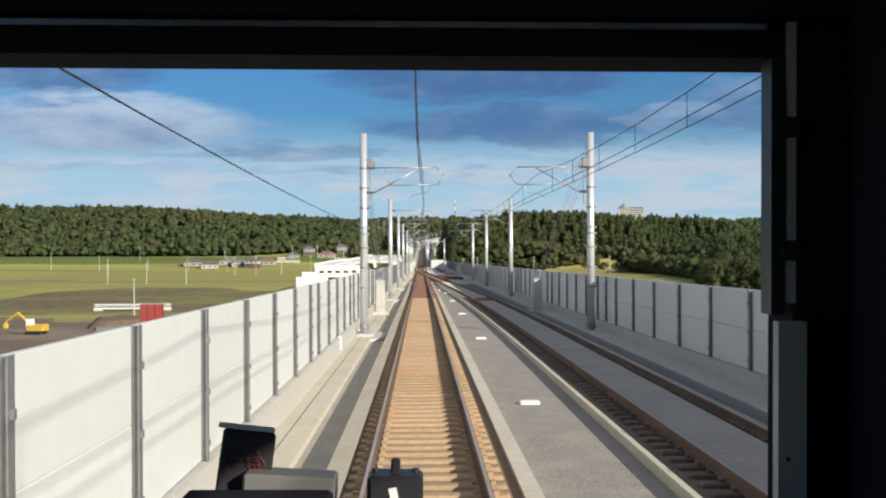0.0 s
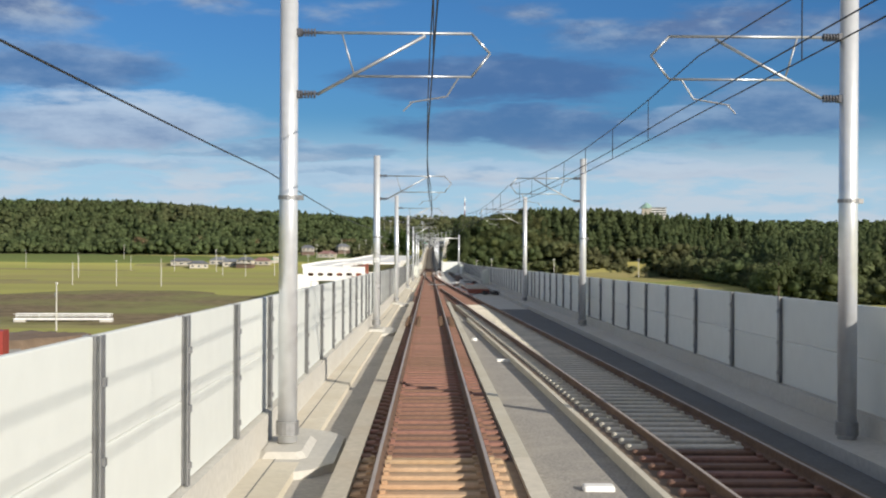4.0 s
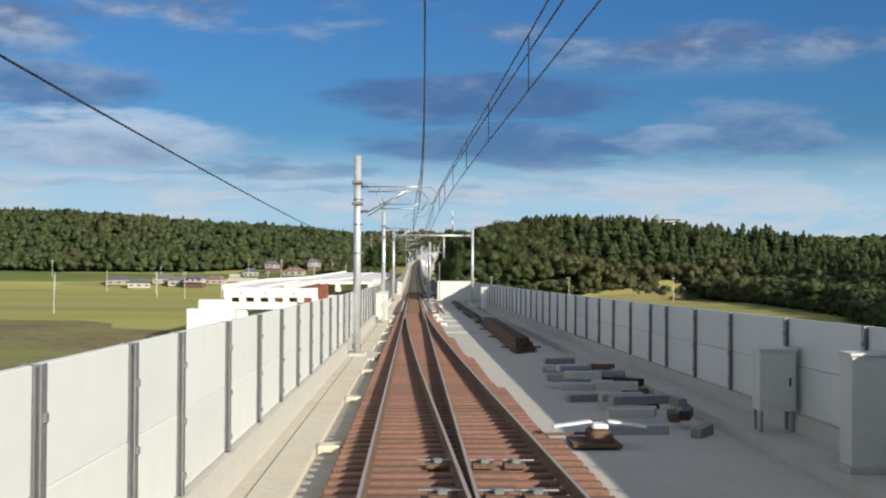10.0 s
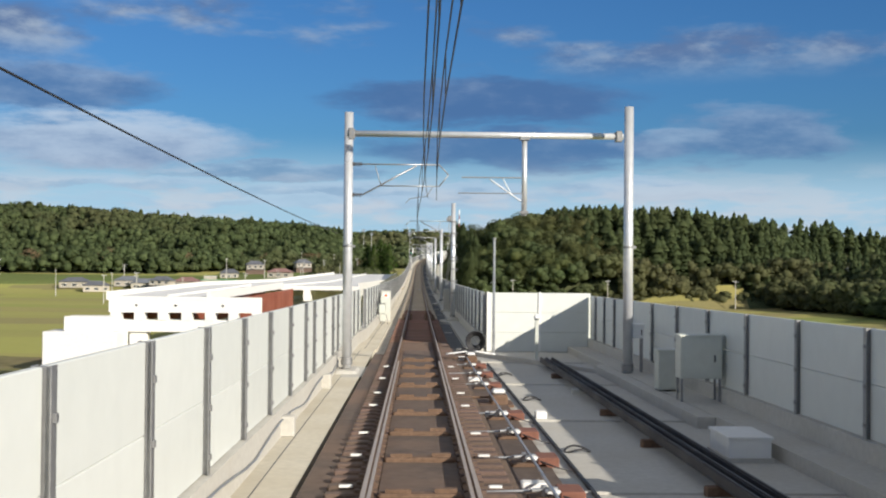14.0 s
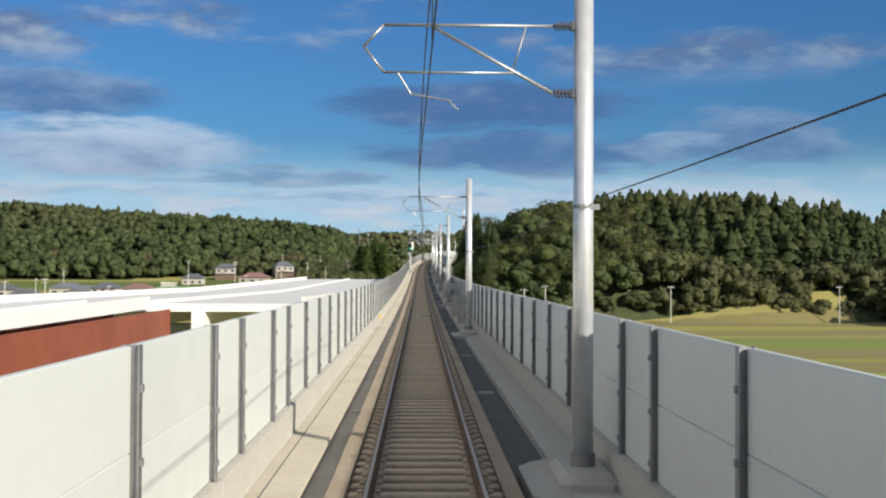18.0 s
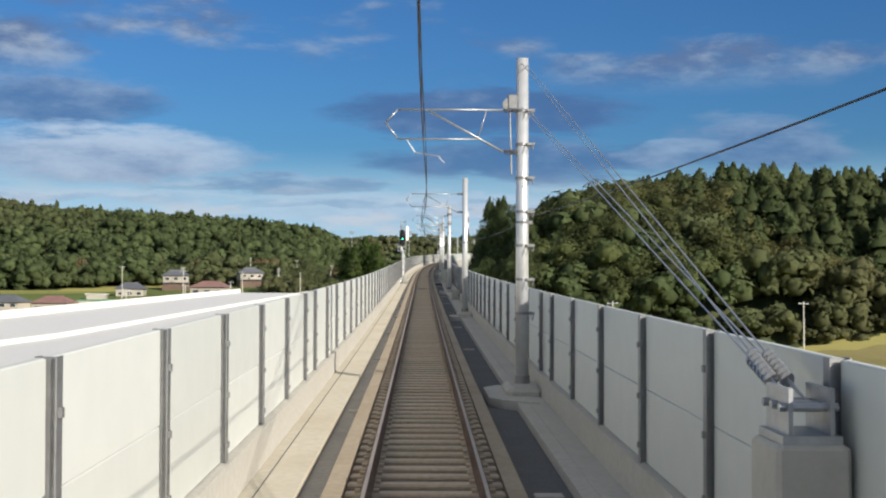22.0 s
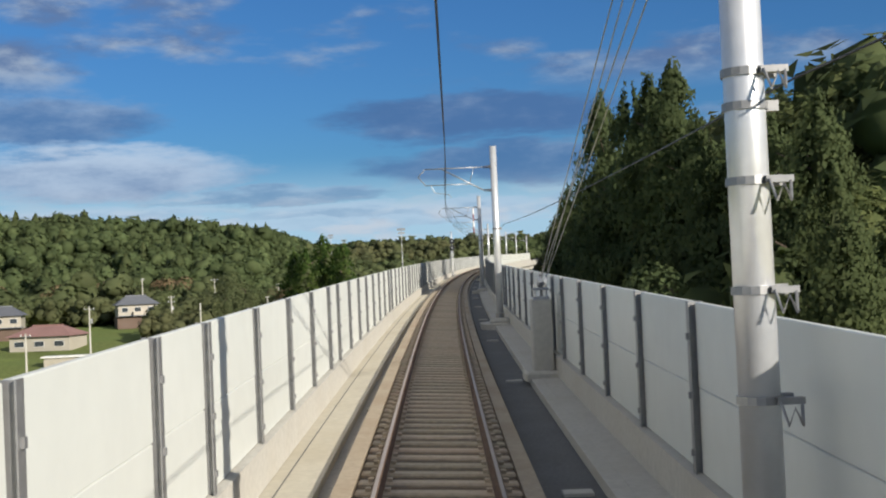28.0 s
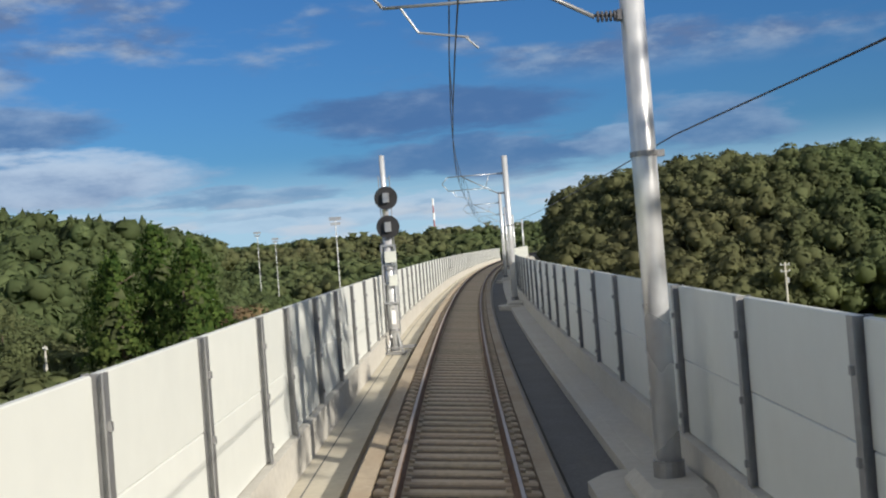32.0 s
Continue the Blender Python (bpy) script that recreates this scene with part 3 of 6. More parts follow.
def on_rise(x, y):
    return near_edge(x, y, 12, 80) and 704 < y < 865 and x < 115


WOODS = (
    ("wood_left", "mixed green broadleaf wood covering a long low ridge", "leaf", "broad", 190, 1500, (-430, -45, 885, 1075), ridge_ok, 7.0, (7, 15), (0.85, 1.2)),
    ("wood_left_back", "broadleaf trees along the back of a long low ridge", "leaf", "broad", 64, 1100, (-360, -45, 1040, 1220), ridge_ok, 7.0, (10, 14), (0.9, 1.2)),
    ("wood_left_cedars", "dark cedars standing among broadleaf trees on a ridge", "leaf_dark", "cedar", 220, 160, (-430, -45, 900, 1100), ridge_ok, 15, (12, 16), (0.85, 1.15)),
    ("wood_right", "mixed broadleaf wood at the foot of a rise beside rice fields", "leaf", "broad", 280, 760, (10, 260, 430, 915), lambda x, y: near_edge(x, y, 1, 44), 5.6, (9, 13), (0.85, 1.2)),
    ("wood_rise", "olive broadleaf wood on the slope of a steep rise", "leaf_olive", "broad", 2300, 230, (10, 120, 715, 870), lambda x, y: near_edge(x, y, 8, 52), 5.4, (9, 14), (0.95, 1.3)),
    ("wood_rise_cedars", "dark cedars close together on top of a steep rise", "leaf_dark", "cedar", 700, 240, (10, 140, 715, 870), lambda x, y: near_edge(x, y, 40, 92), 4.8, (11, 17), (1.0, 1.3)),
    ("wood_right_cedars", "dark cedar plantation covering a steep rise", "leaf_dark", "cedar", 230, 1500, (10, 250, 440, 925), lambda x, y: near_edge(x, y, 14, 104 if y < 700 else 160) and not on_rise(x, y), 5.2, (11, 16), (0.85, 1.15)),
    ("wood_fringe", "leafy bushes along the foot of a cedar wood", "leaf", "broad", 200, 420, (10, 160, 440, 760), lambda x, y: -1 < x - wood_edge(y) < 9 and off_line(x, y, 12), 3.2, (4, 8), (1.0, 1.5)),
    ("wood_hillock", "rounded broadleaf wood on a hillock", "leaf", "broad", 330, 950, (28, 210, 965, 1105), lambda x, y: off_line(x, y, 10) and ((x - 104) / 80) ** 2 + ((y - 1075) / 106) ** 2 < 1, 4.5, (9, 13), (0.85, 1.15)),
    ("wood_far", "distant wooded hills along the horizon", "leaf", "broad", 30, 2000, (-700, 700, 1395, 1700), lambda x, y: True, 14, (11, 18), (0.9, 1.4)),
    ("grove_left", "brownish green grove below the viaduct", "leaf", "broad", 180, 1100, (-120, -22, 890, 1130), lambda x, y: off_line(x, y, 24) and (y > 935 or x > -52), 4.6, (5, 9.5), (0.9, 1.3)),
)
for seed, (nm, lab, mat_, kind_, leaves_, n_, (xa, xb, ya, yb), ok_, gap_, hg_, wd_) in enumerate(WOODS):
    forest(nm, lab, scatter(n_, xa, xb, ya, yb, ok_, gap_, hg_, wd_), mat_, kind_, leaves_, 3 + 10 * seed)

# ---- the viaduct ----
def right_wall_at(s):
    s = np.asarray(s, float)
    wide = np.interp(s, (0, 250, END), (7.29, 7.29, 7.25))
    return np.where(s < END, wide, 2.79)


def left_wall_at(s):
    return np.where(np.asarray(s, float) < 340, -2.77, -2.59)


def deck():
    root = thing("viaduct", "pale concrete railway viaduct deck", "viaduct", kind="structure")
    for s0, s1, d0, d1 in ((S0, END, -3.15, 7.7), (END, S1, -3.0, 3.2)):
        swept("slab", rect(d0, d1, -1.6, -0.55), s0, s1, "concrete", root, step=8)
        swept("girder", rect(d0 + 0.9, d1 - 0.9, -2.9, -1.6), s0, s1, "concrete", root, step=8)
    for s in range(-20, 1100, 40):
        d = 2.2 if s < END else 0.0
        b = Build().box((0, 0, -5.6), (3.2 if s < END else 2.4, 2.2, 9.2), chamfer=0.25)
        child("pier", b.mesh("pier", "concrete"), root, at(s + 7, d, -2.0))
    return root


deck()


def bed(s0, s1):
    """Trackside surfaces of one stretch, swept along it."""
    dbl = s1 <= END
    root = thing("track_bed", "concrete track bed with walkways and drain channels", "track bed", kind="structure")
    lw = -2.77 if s1 <= 341 else -2.5
    tn = s0 >= 150 and s1 <= 362
    edge = 1.42 if dbl else 1.27
    walk = -1.76 if not dbl else (-1.83 if tn else -2.02)
    lid = lw + 0.34 if dbl else -2.30
    swept("bed_slab", [(-1.25, -0.56), (-1.25, -0.225), (edge, -0.225), (edge, -0.56)], s0, s1, "bed_brown" if tn or 80 < s0 < 150 else ("bed_tan" if s1 < 100 else "bed"), root, place=on_track)
    if not tn:
        swept("kerb", rect(-1.36 if dbl else -1.31, -1.06, -0.50, -0.150), s0, s1, "kerb_pale" if dbl else "kerb_brown", root, place=on_track)
        swept("kerb", rect(edge - 0.22, edge + 0.02, -0.50, -0.155), s0, s1, "walkway" if dbl else "kerb_brown", root, place=on_track)
    swept("drain", rect(walk, -1.25, -0.56, -0.46), s0, s1, "slab", root)
    swept("walkway", rect(lw, walk, -0.56, -0.33), s0, s1, "walkway", root)
    swept("cable_trough_lid", rect(lw + 0.03, lid, -0.33, -0.322), s0, s1, "walkway", root)
    swept("lid_gap", rect(lid, lid + 0.022, -0.33, -0.326), s0, s1, "gutter", root, "dark gap beside the trough lids")
    if not dbl:
        swept("drain", rect(1.27, 2.05, -0.56, -0.45), s0, s1, "gutter", root)
        swept("walkway", rect(2.05, 2.82, -0.56, -0.28), s0, s1, "concrete", root)
        swept("cable_trough_lid", rect(2.30, 2.74, -0.28, -0.268), s0, s1, "concrete", root)
    return root


for s0, s1 in ((S0, 86), (86, 150), (150, END), (END, 341), (341, 362), (362, 620), (620, S1)):
    bed(s0, s1)


def right_bed():
    """Gravel between the tracks, the second track's slab and the open concrete floor beyond."""
    root = thing("yard_floor", "grey gravel and bare concrete floor beside the track", "floor", kind="structure")

    def strip(name, da, db, z, s0, s1, mat, step=4.0):
        n = int((s1 - s0) / step) + 2
        s = np.linspace(s0, s1, n)
        a, b = da(s), np.maximum(db(s), da(s) + 0.002)
        v, f = [], []
        for arr, zz in ((a, z), (b, z), (b, z - 0.3), (a, z - 0.3)):
            v.append(np.stack(on_line(s, arr, zz), 1))
        v = np.stack(v, 1).reshape(-1, 3)
        for i in range(n - 1):
            for j in range(4):
                f.append((i * 4 + j, i * 4 + (j + 1) % 4, (i + 1) * 4 + (j + 1) % 4, (i + 1) * 4 + j))
        f += [(3, 2, 1, 0), (n * 4 - 4, n * 4 - 3, n * 4 - 2, n * 4 - 1)]
        child(name, mesh(name, v.tolist(), f, mat), root)

    one = lambda v: (lambda s: np.full_like(s, v))
    wall = lambda s: right_wall_at(s - 0.01) - 0.08
    strip("gravel", one(1.44), lambda s: siding(s) - 1.30, -0.36, S0, 140, "gravel")
    strip("bed_slab", lambda s: np.maximum(siding(s) - 1.30, 1.44), lambda s: siding(s) + 1.30, -0.24, S0, 150, "bed")
    strip("infill", lambda s: siding(s) - 0.56, lambda s: siding(s) + 0.56, -0.135, S0, 79, "slab")
    strip("infill", lambda s: siding(s) + 0.98, lambda s: siding(s) + 1.30, -0.20, S0, 79, "slab")
    strip("kerb", lambda s: np.maximum(siding(s) - 1.43, 1.44), lambda s: np.maximum(siding(s) - 1.33, 1.46), -0.19, S0, 128, "walkway")
    # beside the wall the gravel's shade is painted in with the gutter's dark colour
    strip("gravel", lambda s: siding(s) + 1.30, wall, -0.36, S0, 143, "gutter")
    strip("floor", lambda s: np.maximum(siding(s) + 1.30, 1.44), wall, -0.40, 143, END, "concrete")
    strip("bed_slab", one(1.44), lambda s: np.maximum(siding(s) + 1.30, 1.45), -0.25, 150, 300, "bed_brown")
    for k in range(9):
        s_ = 258.0 + 8.6 * k
        d0_, d1_ = float(siding(s_)) + 1.45, float(wall(s_)) - 0.87
        child("joint_strip", Build().box(((d0_ + d1_) / 2, 0, 0.015), (d1_ - d0_, 0.10, 0.05), chamfer=0.01).mesh("joint_strip", "concrete"), root, at(s_, 0, -0.40))
    strip("grimy_bed", one(1.44), one(2.14), -0.30, 290, 331, "bed_grimy")
    strip("grimy_bed", one(-1.72), one(-1.26), -0.26, 290, 329, "bed_grimy")
    strip("grimy_bed", one(-0.58), one(0.58), -0.166, 287, 330, "bed_grimy")
    strip("step", lambda s: wall(s) - 1.25, lambda s: wall(s) - 0.86, -0.15, 308.5, 323, "concrete")
    strip("walkway", lambda s: wall(s) - 0.85, wall, -0.14, S0, END, "concrete")
    return root


right_bed()


# ---- barriers ----
PITCH = 3.45


def barrier(label, face, posts, side, z_top=2.12, panel_h=1.88):
    """One run of noise barrier: kerb, posts and two panels one over the other in each bay. face(s): the inner face; side: +1 right, -1 left."""
    root = thing("noise_barrier", label, "noise barrier", kind="structure")
    z0 = z_top - panel_h
    prof = [(-0.10 * side, -0.55), (-0.10 * side, z0 - 0.01), (0.22 * side, z0 - 0.01), (0.22 * side, -0.55)]
    if side < 0:
        prof = prof[::-1]
    swept("parapet", prof, posts[0], posts[-1], "concrete", root, shift=face, label="cast concrete parapet")
    half = panel_h / 2
    for s, e in zip(posts[:-1], posts[1:]):
        child("post", POST[panel_h], root, at(s, float(face(s)) + 0.02 * side, z0))
        c = (s + e) / 2
        dd = float(face(e - 0.01)) - float(face(s + 0.01))
        turn = Matrix.Rotation(-dd / (e - s), 4, "Z") @ Matrix.Diagonal((1, (e - s - 0.07) / (PITCH - 0.07), 1, 1))
        for k in range(2):
            child("panel", PANEL[panel_h], root, at_slope(c, float(face(c)) + 0.06 * side, z0 + k * half) @ turn)
    return root


def post_rows(marks):
    """Posts at the marks and evenly between them, in runs of a dozen bays."""
    posts = []
    for a, b in zip(marks[:-1], marks[1:]):
        n = max(1, round((b - a) / PITCH))
        posts += [a + (b - a) * i / n for i in range(n)]
    posts.append(marks[-1])
    return [posts[i:i + 13] for i in range(0, len(posts) - 1, 12)]


def post_mesh(h):
    b = Build()
    b.box((0, 0, h / 2), (0.14, 0.022, h))
    b.box((-0.07, 0, h / 2 - 0.01), (0.014, 0.13, h + 0.03)).box((0.07, 0, h / 2 - 0.01), (0.014, 0.13, h + 0.03))
    for z in (0.22, 0.85, 1.5):
        for side in (-1, 1):
            b.box((side * 0.088, 0.0, z), (0.03, 0.055, 0.07))
    return b.mesh("post", "post")


def panel_mesh(h):
    b = Build()
    b.box((0, 0, h / 4), (0.075, PITCH - 0.07, h / 2 - 0.012), chamfer=0.01)
    return b.mesh("panel", "panel")


POST, PANEL = {}, {}
for hh in (1.88, 1.80):
    POST[hh], PANEL[hh] = post_mesh(hh), panel_mesh(hh)

# where the posts stand; by each joint of the deck one bay is short
MARKS = (369.1, 379.3, 381.6, 385.0, 387.2, 398.8, 401.0, 404.5, 406.8, 420.4, 447.7, 482.1, 484.5, 486.9, 517.9, 520.2, 530.7, 558.6, 579.8, 582.1, 585.6, 592.5, 594.7, 598.3, 600.5, 673.4, 676.9, 679.2, 693.0, 695.3,
         705.5, 719.4, 721.8, 736.3, 739.9, 742.2, 797.2, 803.9, 806.2, 847.5, 890, 932, 974, 1016)
MARKS_L = (-6.3, 24.9, 28.4, 30.6, 44.3, 46.6, 60.4, 63.7, 66.0, 69.3, 71.6, 88.6, 90.9, 105.4, 118.9, 121.2, 137.2, 147.3, 149.5, 151.8, 177.4, 180.7, 183.0, 186.3, 188.5, 195.4, 199.5, 202.3, 204.6, 225.0,
           247.1, 266.8, 269.0, 275.9, 289.2, 305.2, 312.0, 314.3, 321.0, 323.3, 340.0)
MARKS_R = (-6.3, 43.4, 45.7, 47.9, 64.7, 66.9, 77.8, 84.6, 86.9, 89.2, 104.5, 125.2, 149.0, 151.2, 184.5, 197.3, 203.6, 205.8, 217.8, 224.6, 226.9, 263.4, 276.9, 279.1, 285.3, 292.2, 326.7, 329.0, 331.2, END - 0.2)
for row in post_rows(MARKS_L) + post_rows((340.02,) + MARKS):
    barrier("sunlit white noise barrier panels between grey steel posts", left_wall_at, row, -1)
for row in post_rows(MARKS_R):
    barrier("shaded grey-white noise barrier panels between steel posts", right_wall_at, row, 1, z_top=2.02, panel_h=1.80)
for row in post_rows((END + 0.2, 369.1) + MARKS[1:]):
    barrier("shaded grey-white noise barrier panels between steel posts", right_wall_at, row, 1)


def end_wall():
    """The white wall across the end of the wide deck."""
    root = thing("end_wall", "white end wall of the wide deck, half in shade", "wall", at(END, 0, 0), kind="structure")
    for i in range(2):
        x0 = 2.93 + i * 2.19
        for k in range(3):
            b = Build().box((x0 + 1.095, 0, -0.40 + 0.42 + 0.84 * k), (2.14, 0.16, 0.83), chamfer=0.012)
            child("panel", b.mesh("panel", "panel"), root)
        child("post", Build().box((x0, -0.10, 0.87), (0.10, 0.05, 2.55)).mesh("post", "white"), root)
    child("footing", Build().box((5.1, 0, -0.48), (4.4, 0.3, 0.25)).mesh("footing", "concrete"), root)
    # a low concrete step runs slantwise in front of it
    a, b = Vector((1.7, -1.2, -0.30)), Vector((7.2, -12.8, -0.30))
    turn = (b - a).to_track_quat("X", "Z").to_matrix().to_4x4()
    child("step", Build().box((a + b) / 2, ((b - a).length, 0.32, 0.24), turn, chamfer=0.02).mesh("step", "concrete"), root)


end_wall()


# ---- rails and sleepers ----
def rail_profile(x):
    return ([(x - 0.070, -0.172), (x - 0.070, -0.160), (x - 0.010, -0.135), (x - 0.010, -0.045), (x - 0.034, -0.034), (x - 0.034, -0.004),
             (x - 0.024, 0.0), (x + 0.024, 0.0), (x + 0.034, -0.004), (x + 0.034, -0.034), (x + 0.010, -0.045), (x + 0.010, -0.135), (x + 0.070, -0.160), (x + 0.070, -0.172)])


def rail(parent, x, s0, s1, shift=None, place=on_track, step=3.0, label=""):
    prof = rail_profile(x)
    v, f = sweep(prof, s0, s1, step, shift, place)
    me = mesh("rail", v, f, ["rust", "shine"])
    k = len(prof)
    shiny = np.zeros(len(me.polygons), np.int32)
    run = len(me.polygons) - 2
    idx = np.arange(run) % k
    shiny[:run][(idx == 6)] = 1
    me.polygons.foreach_set("material_index", shiny)
    return child("rail", me, parent, None, label)


def sleeper_mesh(name, mat, length, width=0.24, x0=0.0):
    b = Build().box((x0, 0, -0.05), (length, width, 0.10), chamfer=0.025)
    if length < 2.7:
        for side in (-1, 1):
            for k in (-0.12, 0.12):
                b.box((x0 + side * 0.75 + k, 0, 0.02), (0.07, 0.13, 0.05))
    return b.mesh(name, mat)


GAP = 0.625
SL = {k: sleeper_mesh("sleeper", k, 2.08 if k in ("sleeper", "sleeper_tan") else 2.3) for k in ("sleeper", "sleeper_tan", "sleeper_red", "sleeper_white", "sleeper_dark")}


def track_stretch(s0, s1, kind, label):
    root = thing("track", label, "railway track", kind="structure")
    for x in (-0.7525, 0.7525):
        rail(root, x, s0, s1)
    s = s0 + GAP / 2
    while s < s1:
        child("sleeper", SL[kind], root, at_track(s, 0, -0.172))
        s += GAP
    return root


track_stretch(-6, 40, "sleeper_tan", "sunlit railway track on rust-stained sleepers")
track_stretch(40, 86, "sleeper_tan", "sunlit railway track on rust-stained sleepers")
track_stretch(86, 132, "sleeper_red", "railway track on brown sleepers")
track_stretch(362, 378, "sleeper_red", "railway track on brown sleepers")
for a in range(378, 1010, 40):
    track_stretch(a, min(a + 40, 1010), "sleeper", "railway track on dull concrete sleepers")


def turnout():
    """The long turnout: the second track runs into the first over shared bearers."""
    root = thing("turnout", "long turnout on red-brown bearers with merging rails", "railway turnout", kind="structure")
    for x in (-0.7525, 0.7525):
        rail(root, x, 132, 362)
    # the joining track's rails; its left one meets our right rail at the crossing nose
    rail(root, 0.7525, 132, 306, siding)
    rail(root, -0.7525, 132, 186, siding)
    rail(root, -0.7525, 193, 306, siding)
    s = 132 + GAP / 2
    meshes = {}
    wide = {k: sleeper_mesh("sleeper", k, 2.64) for k in ("sleeper_red", "sleeper_dark")}
    while s < 362:
        w = float(siding(s))
        tone = "sleeper_dark" if 284 < s < 336 else "sleeper_red"
        if w > 2.35:
            child("sleeper", SL["sleeper_red"], root, at_track(s, 0, -0.172))
            child("sleeper", SL["sleeper_white" if s < 146 else "sleeper_red"], root, at_track(s, w, -0.172))
        elif w < 0.04:
            child("sleeper", wide[tone], root, at_track(s, 0, -0.172))
        else:
            ln = round((2.64 + w) * 4) / 4
            if (ln, tone) not in meshes:
                meshes[ln, tone] = sleeper_mesh("bearer", tone, ln, 0.24, ln / 2 - 1.32)
            child("bearer", meshes[ln, tone], root, at_track(s, 0, -0.172))
        s += GAP
    # guard and stock rails inside the blades
    for x in (-0.665, 0.665):
        rail(root, x, 268, 322)
    # lock rods and slide plates of the blades
    for i in range(13):
        s = 287 + i * 3.1
        child("lock_box", LOCK, root, at_track(s, 0, -0.12), "greasy lock rod box")
    for s in (288.4, 291.3, 294.2, 297.1, 300.0, 302.8, 305.5, 310.1, 312.9, 317.0, 321.3):
        for side in (-1, 1):
            child("slide_plate", PLATE, root, at_track(s, side * 1.04, -0.115), "white slide plate")
    # the crossing nose
    b = Build()
    b.box((0.34, 0, -0.150), (0.36, 7.0, 0.05), chamfer=0.01)
    child("crossing_bed", b.mesh("crossing_bed", "rust"), root, at_track(190, 0, 0))
    return root


LOCK = Build().box((0, 0, -0.02), (1.15, 0.26, 0.09), chamfer=0.03).box((-0.3, 0.0, 0.05), (0.35, 0.12, 0.05)).box((0.34, 0.05, 0.05), (0.3, 0.14, 0.06)).mesh("lock_box", "rust")
PLATE = Build().box((0, 0, 0), (0.19, 0.10, 0.03), chamfer=0.01).mesh("slide_plate", "white_deck")
turnout()


def second_track():
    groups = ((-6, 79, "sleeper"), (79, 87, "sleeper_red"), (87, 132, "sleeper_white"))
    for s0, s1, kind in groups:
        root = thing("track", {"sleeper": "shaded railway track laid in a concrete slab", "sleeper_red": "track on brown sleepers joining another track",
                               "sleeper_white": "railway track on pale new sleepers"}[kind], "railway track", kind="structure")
        for x in (-0.7525, 0.7525):
            rail(root, x, s0, s1, siding)
        s = s0 + GAP / 2
        while s < s1:
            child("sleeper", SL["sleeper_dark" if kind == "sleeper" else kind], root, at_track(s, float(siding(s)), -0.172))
            s += GAP


second_track()


# ---- masts and wires ----
def mast_mesh(h, r=0.155):
    return Build().tube((0, 0, 0), (0, 0, h), r, r * 0.93, n=20).mesh("pole", "mast", True)


MAST_TOP = 7.25


def mast(s, d, arm, bands=(), top=MAST_TOP, label="tall galvanised steel catenary mast"):
    """arm: +1 or -1, the side to which its bracket reaches; 0: none."""
    base = 0.0
    root = thing("catenary_mast", label, "catenary mast", at(s, d, base), "catenary masts")
    key = round(top, 2)
    if key not in POLES:
        POLES[key] = mast_mesh(top + 0.25)
    child("pole", POLES[key], root, pose(0, 0, -0.2))
    child("base_flange", FLANGE, root, pose(0, 0, -0.02))
    child("plinth", PLINTH, root, pose(0, 0, -0.3 if 0 < d < 3 else -0.47))
    if abs(d) < 3:
        child("walkway_pad", PAD, root, pose(0, 0, -0.265 if d > 0 else -0.315, 0, 0, 0 if d > 0 else 180), "concrete pad widening the walkway")
    for z in bands:
        child("band", BAND, root, pose(0, 0, z))
        if len(bands) > 4 and 0 < d < 3:
            child("step_loop", LOOP, root, pose(0, 0, z), "bent wire climbing step")
    child("band", BAND, root, pose(0, 0, 3.75))
    if len(bands) > 4:
        gear = Build().tube((arm * 0.32, -0.05, 6.55), (arm * 0.32, 0.05, 6.55), 0.15, n=20).box((arm * 0.2, 0, 6.62), (0.3, 0.16, 0.34), chamfer=0.03).tube((arm * 0.3, 0.0, 6.4), (arm * 0.26, 0.0, 4.9), 0.022, n=6)
        child("tension_gear", gear.mesh("tension_gear", "post"), root, None, "grey wheel-type wire tensioner")
    if len(bands) == 2:
        for k in (0.0, 0.42):
            child("cross_collar", COLLAR, root, pose(0, 0, 5.75 + 2 * k))
        child("bracket", ARM, root, pose(0, 0.55, -0.16) @ Matrix.Diagonal((arm * 0.88, 1, 1, 1)), "second tubular cantilever bracket")
        child("steady_arm", STEADY, root, pose(arm * 0.5, 0.55, -0.1) @ Matrix.Diagonal((arm * 0.88, 1, 1, 1)))
    if arm:
        child("bracket", ARM, root, pose(0, 0, 0) @ Matrix.Diagonal((arm, 1, 1, 1)), "tubular cantilever bracket")
        for me in INSUL:
            child("insulator", me, root, Matrix.Diagonal((arm, 1, 1, 1)), "ribbed grey insulator")
        child("steady_arm", STEADY, root, pose(0, 0, 0) @ Matrix.Diagonal((arm, 1, 1, 1)))
    return root


POLES = {}
FLANGE = Build().tube((0, 0, -0.06), (0, 0, 0.16), 0.185, n=16).mesh("base_flange", "post")
COLLAR = Build().box((0, 0.2, 0), (0.42, 0.95, 0.10), chamfer=0.03).mesh("cross_collar", "post")
PAD = Build().add([(x, y, z) for z in (-0.25, 0.0) for x, y in ((-0.85, -1.2), (-0.55, -1.75), (0.2, -2.3), (0.2, 2.3), (-0.55, 1.75), (-0.85, 1.2))],
                  [(5, 4, 3, 2, 1, 0), (6, 7, 8, 9, 10, 11)] + [(i, (i + 1) % 6, (i + 1) % 6 + 6, i + 6) for i in range(6)]).mesh("walkway_pad", "concrete")
PLINTH = Build().box((0, 0, 0.04), (0.85, 1.9, 0.42), chamfer=0.12).mesh("plinth", "concrete")
BAND = Build().tube((0, 0, -0.03), (0, 0, 0.03), 0.168, n=16).box((0.19, 0, 0), (0.10, 0.08, 0.08)).mesh("band", "post")
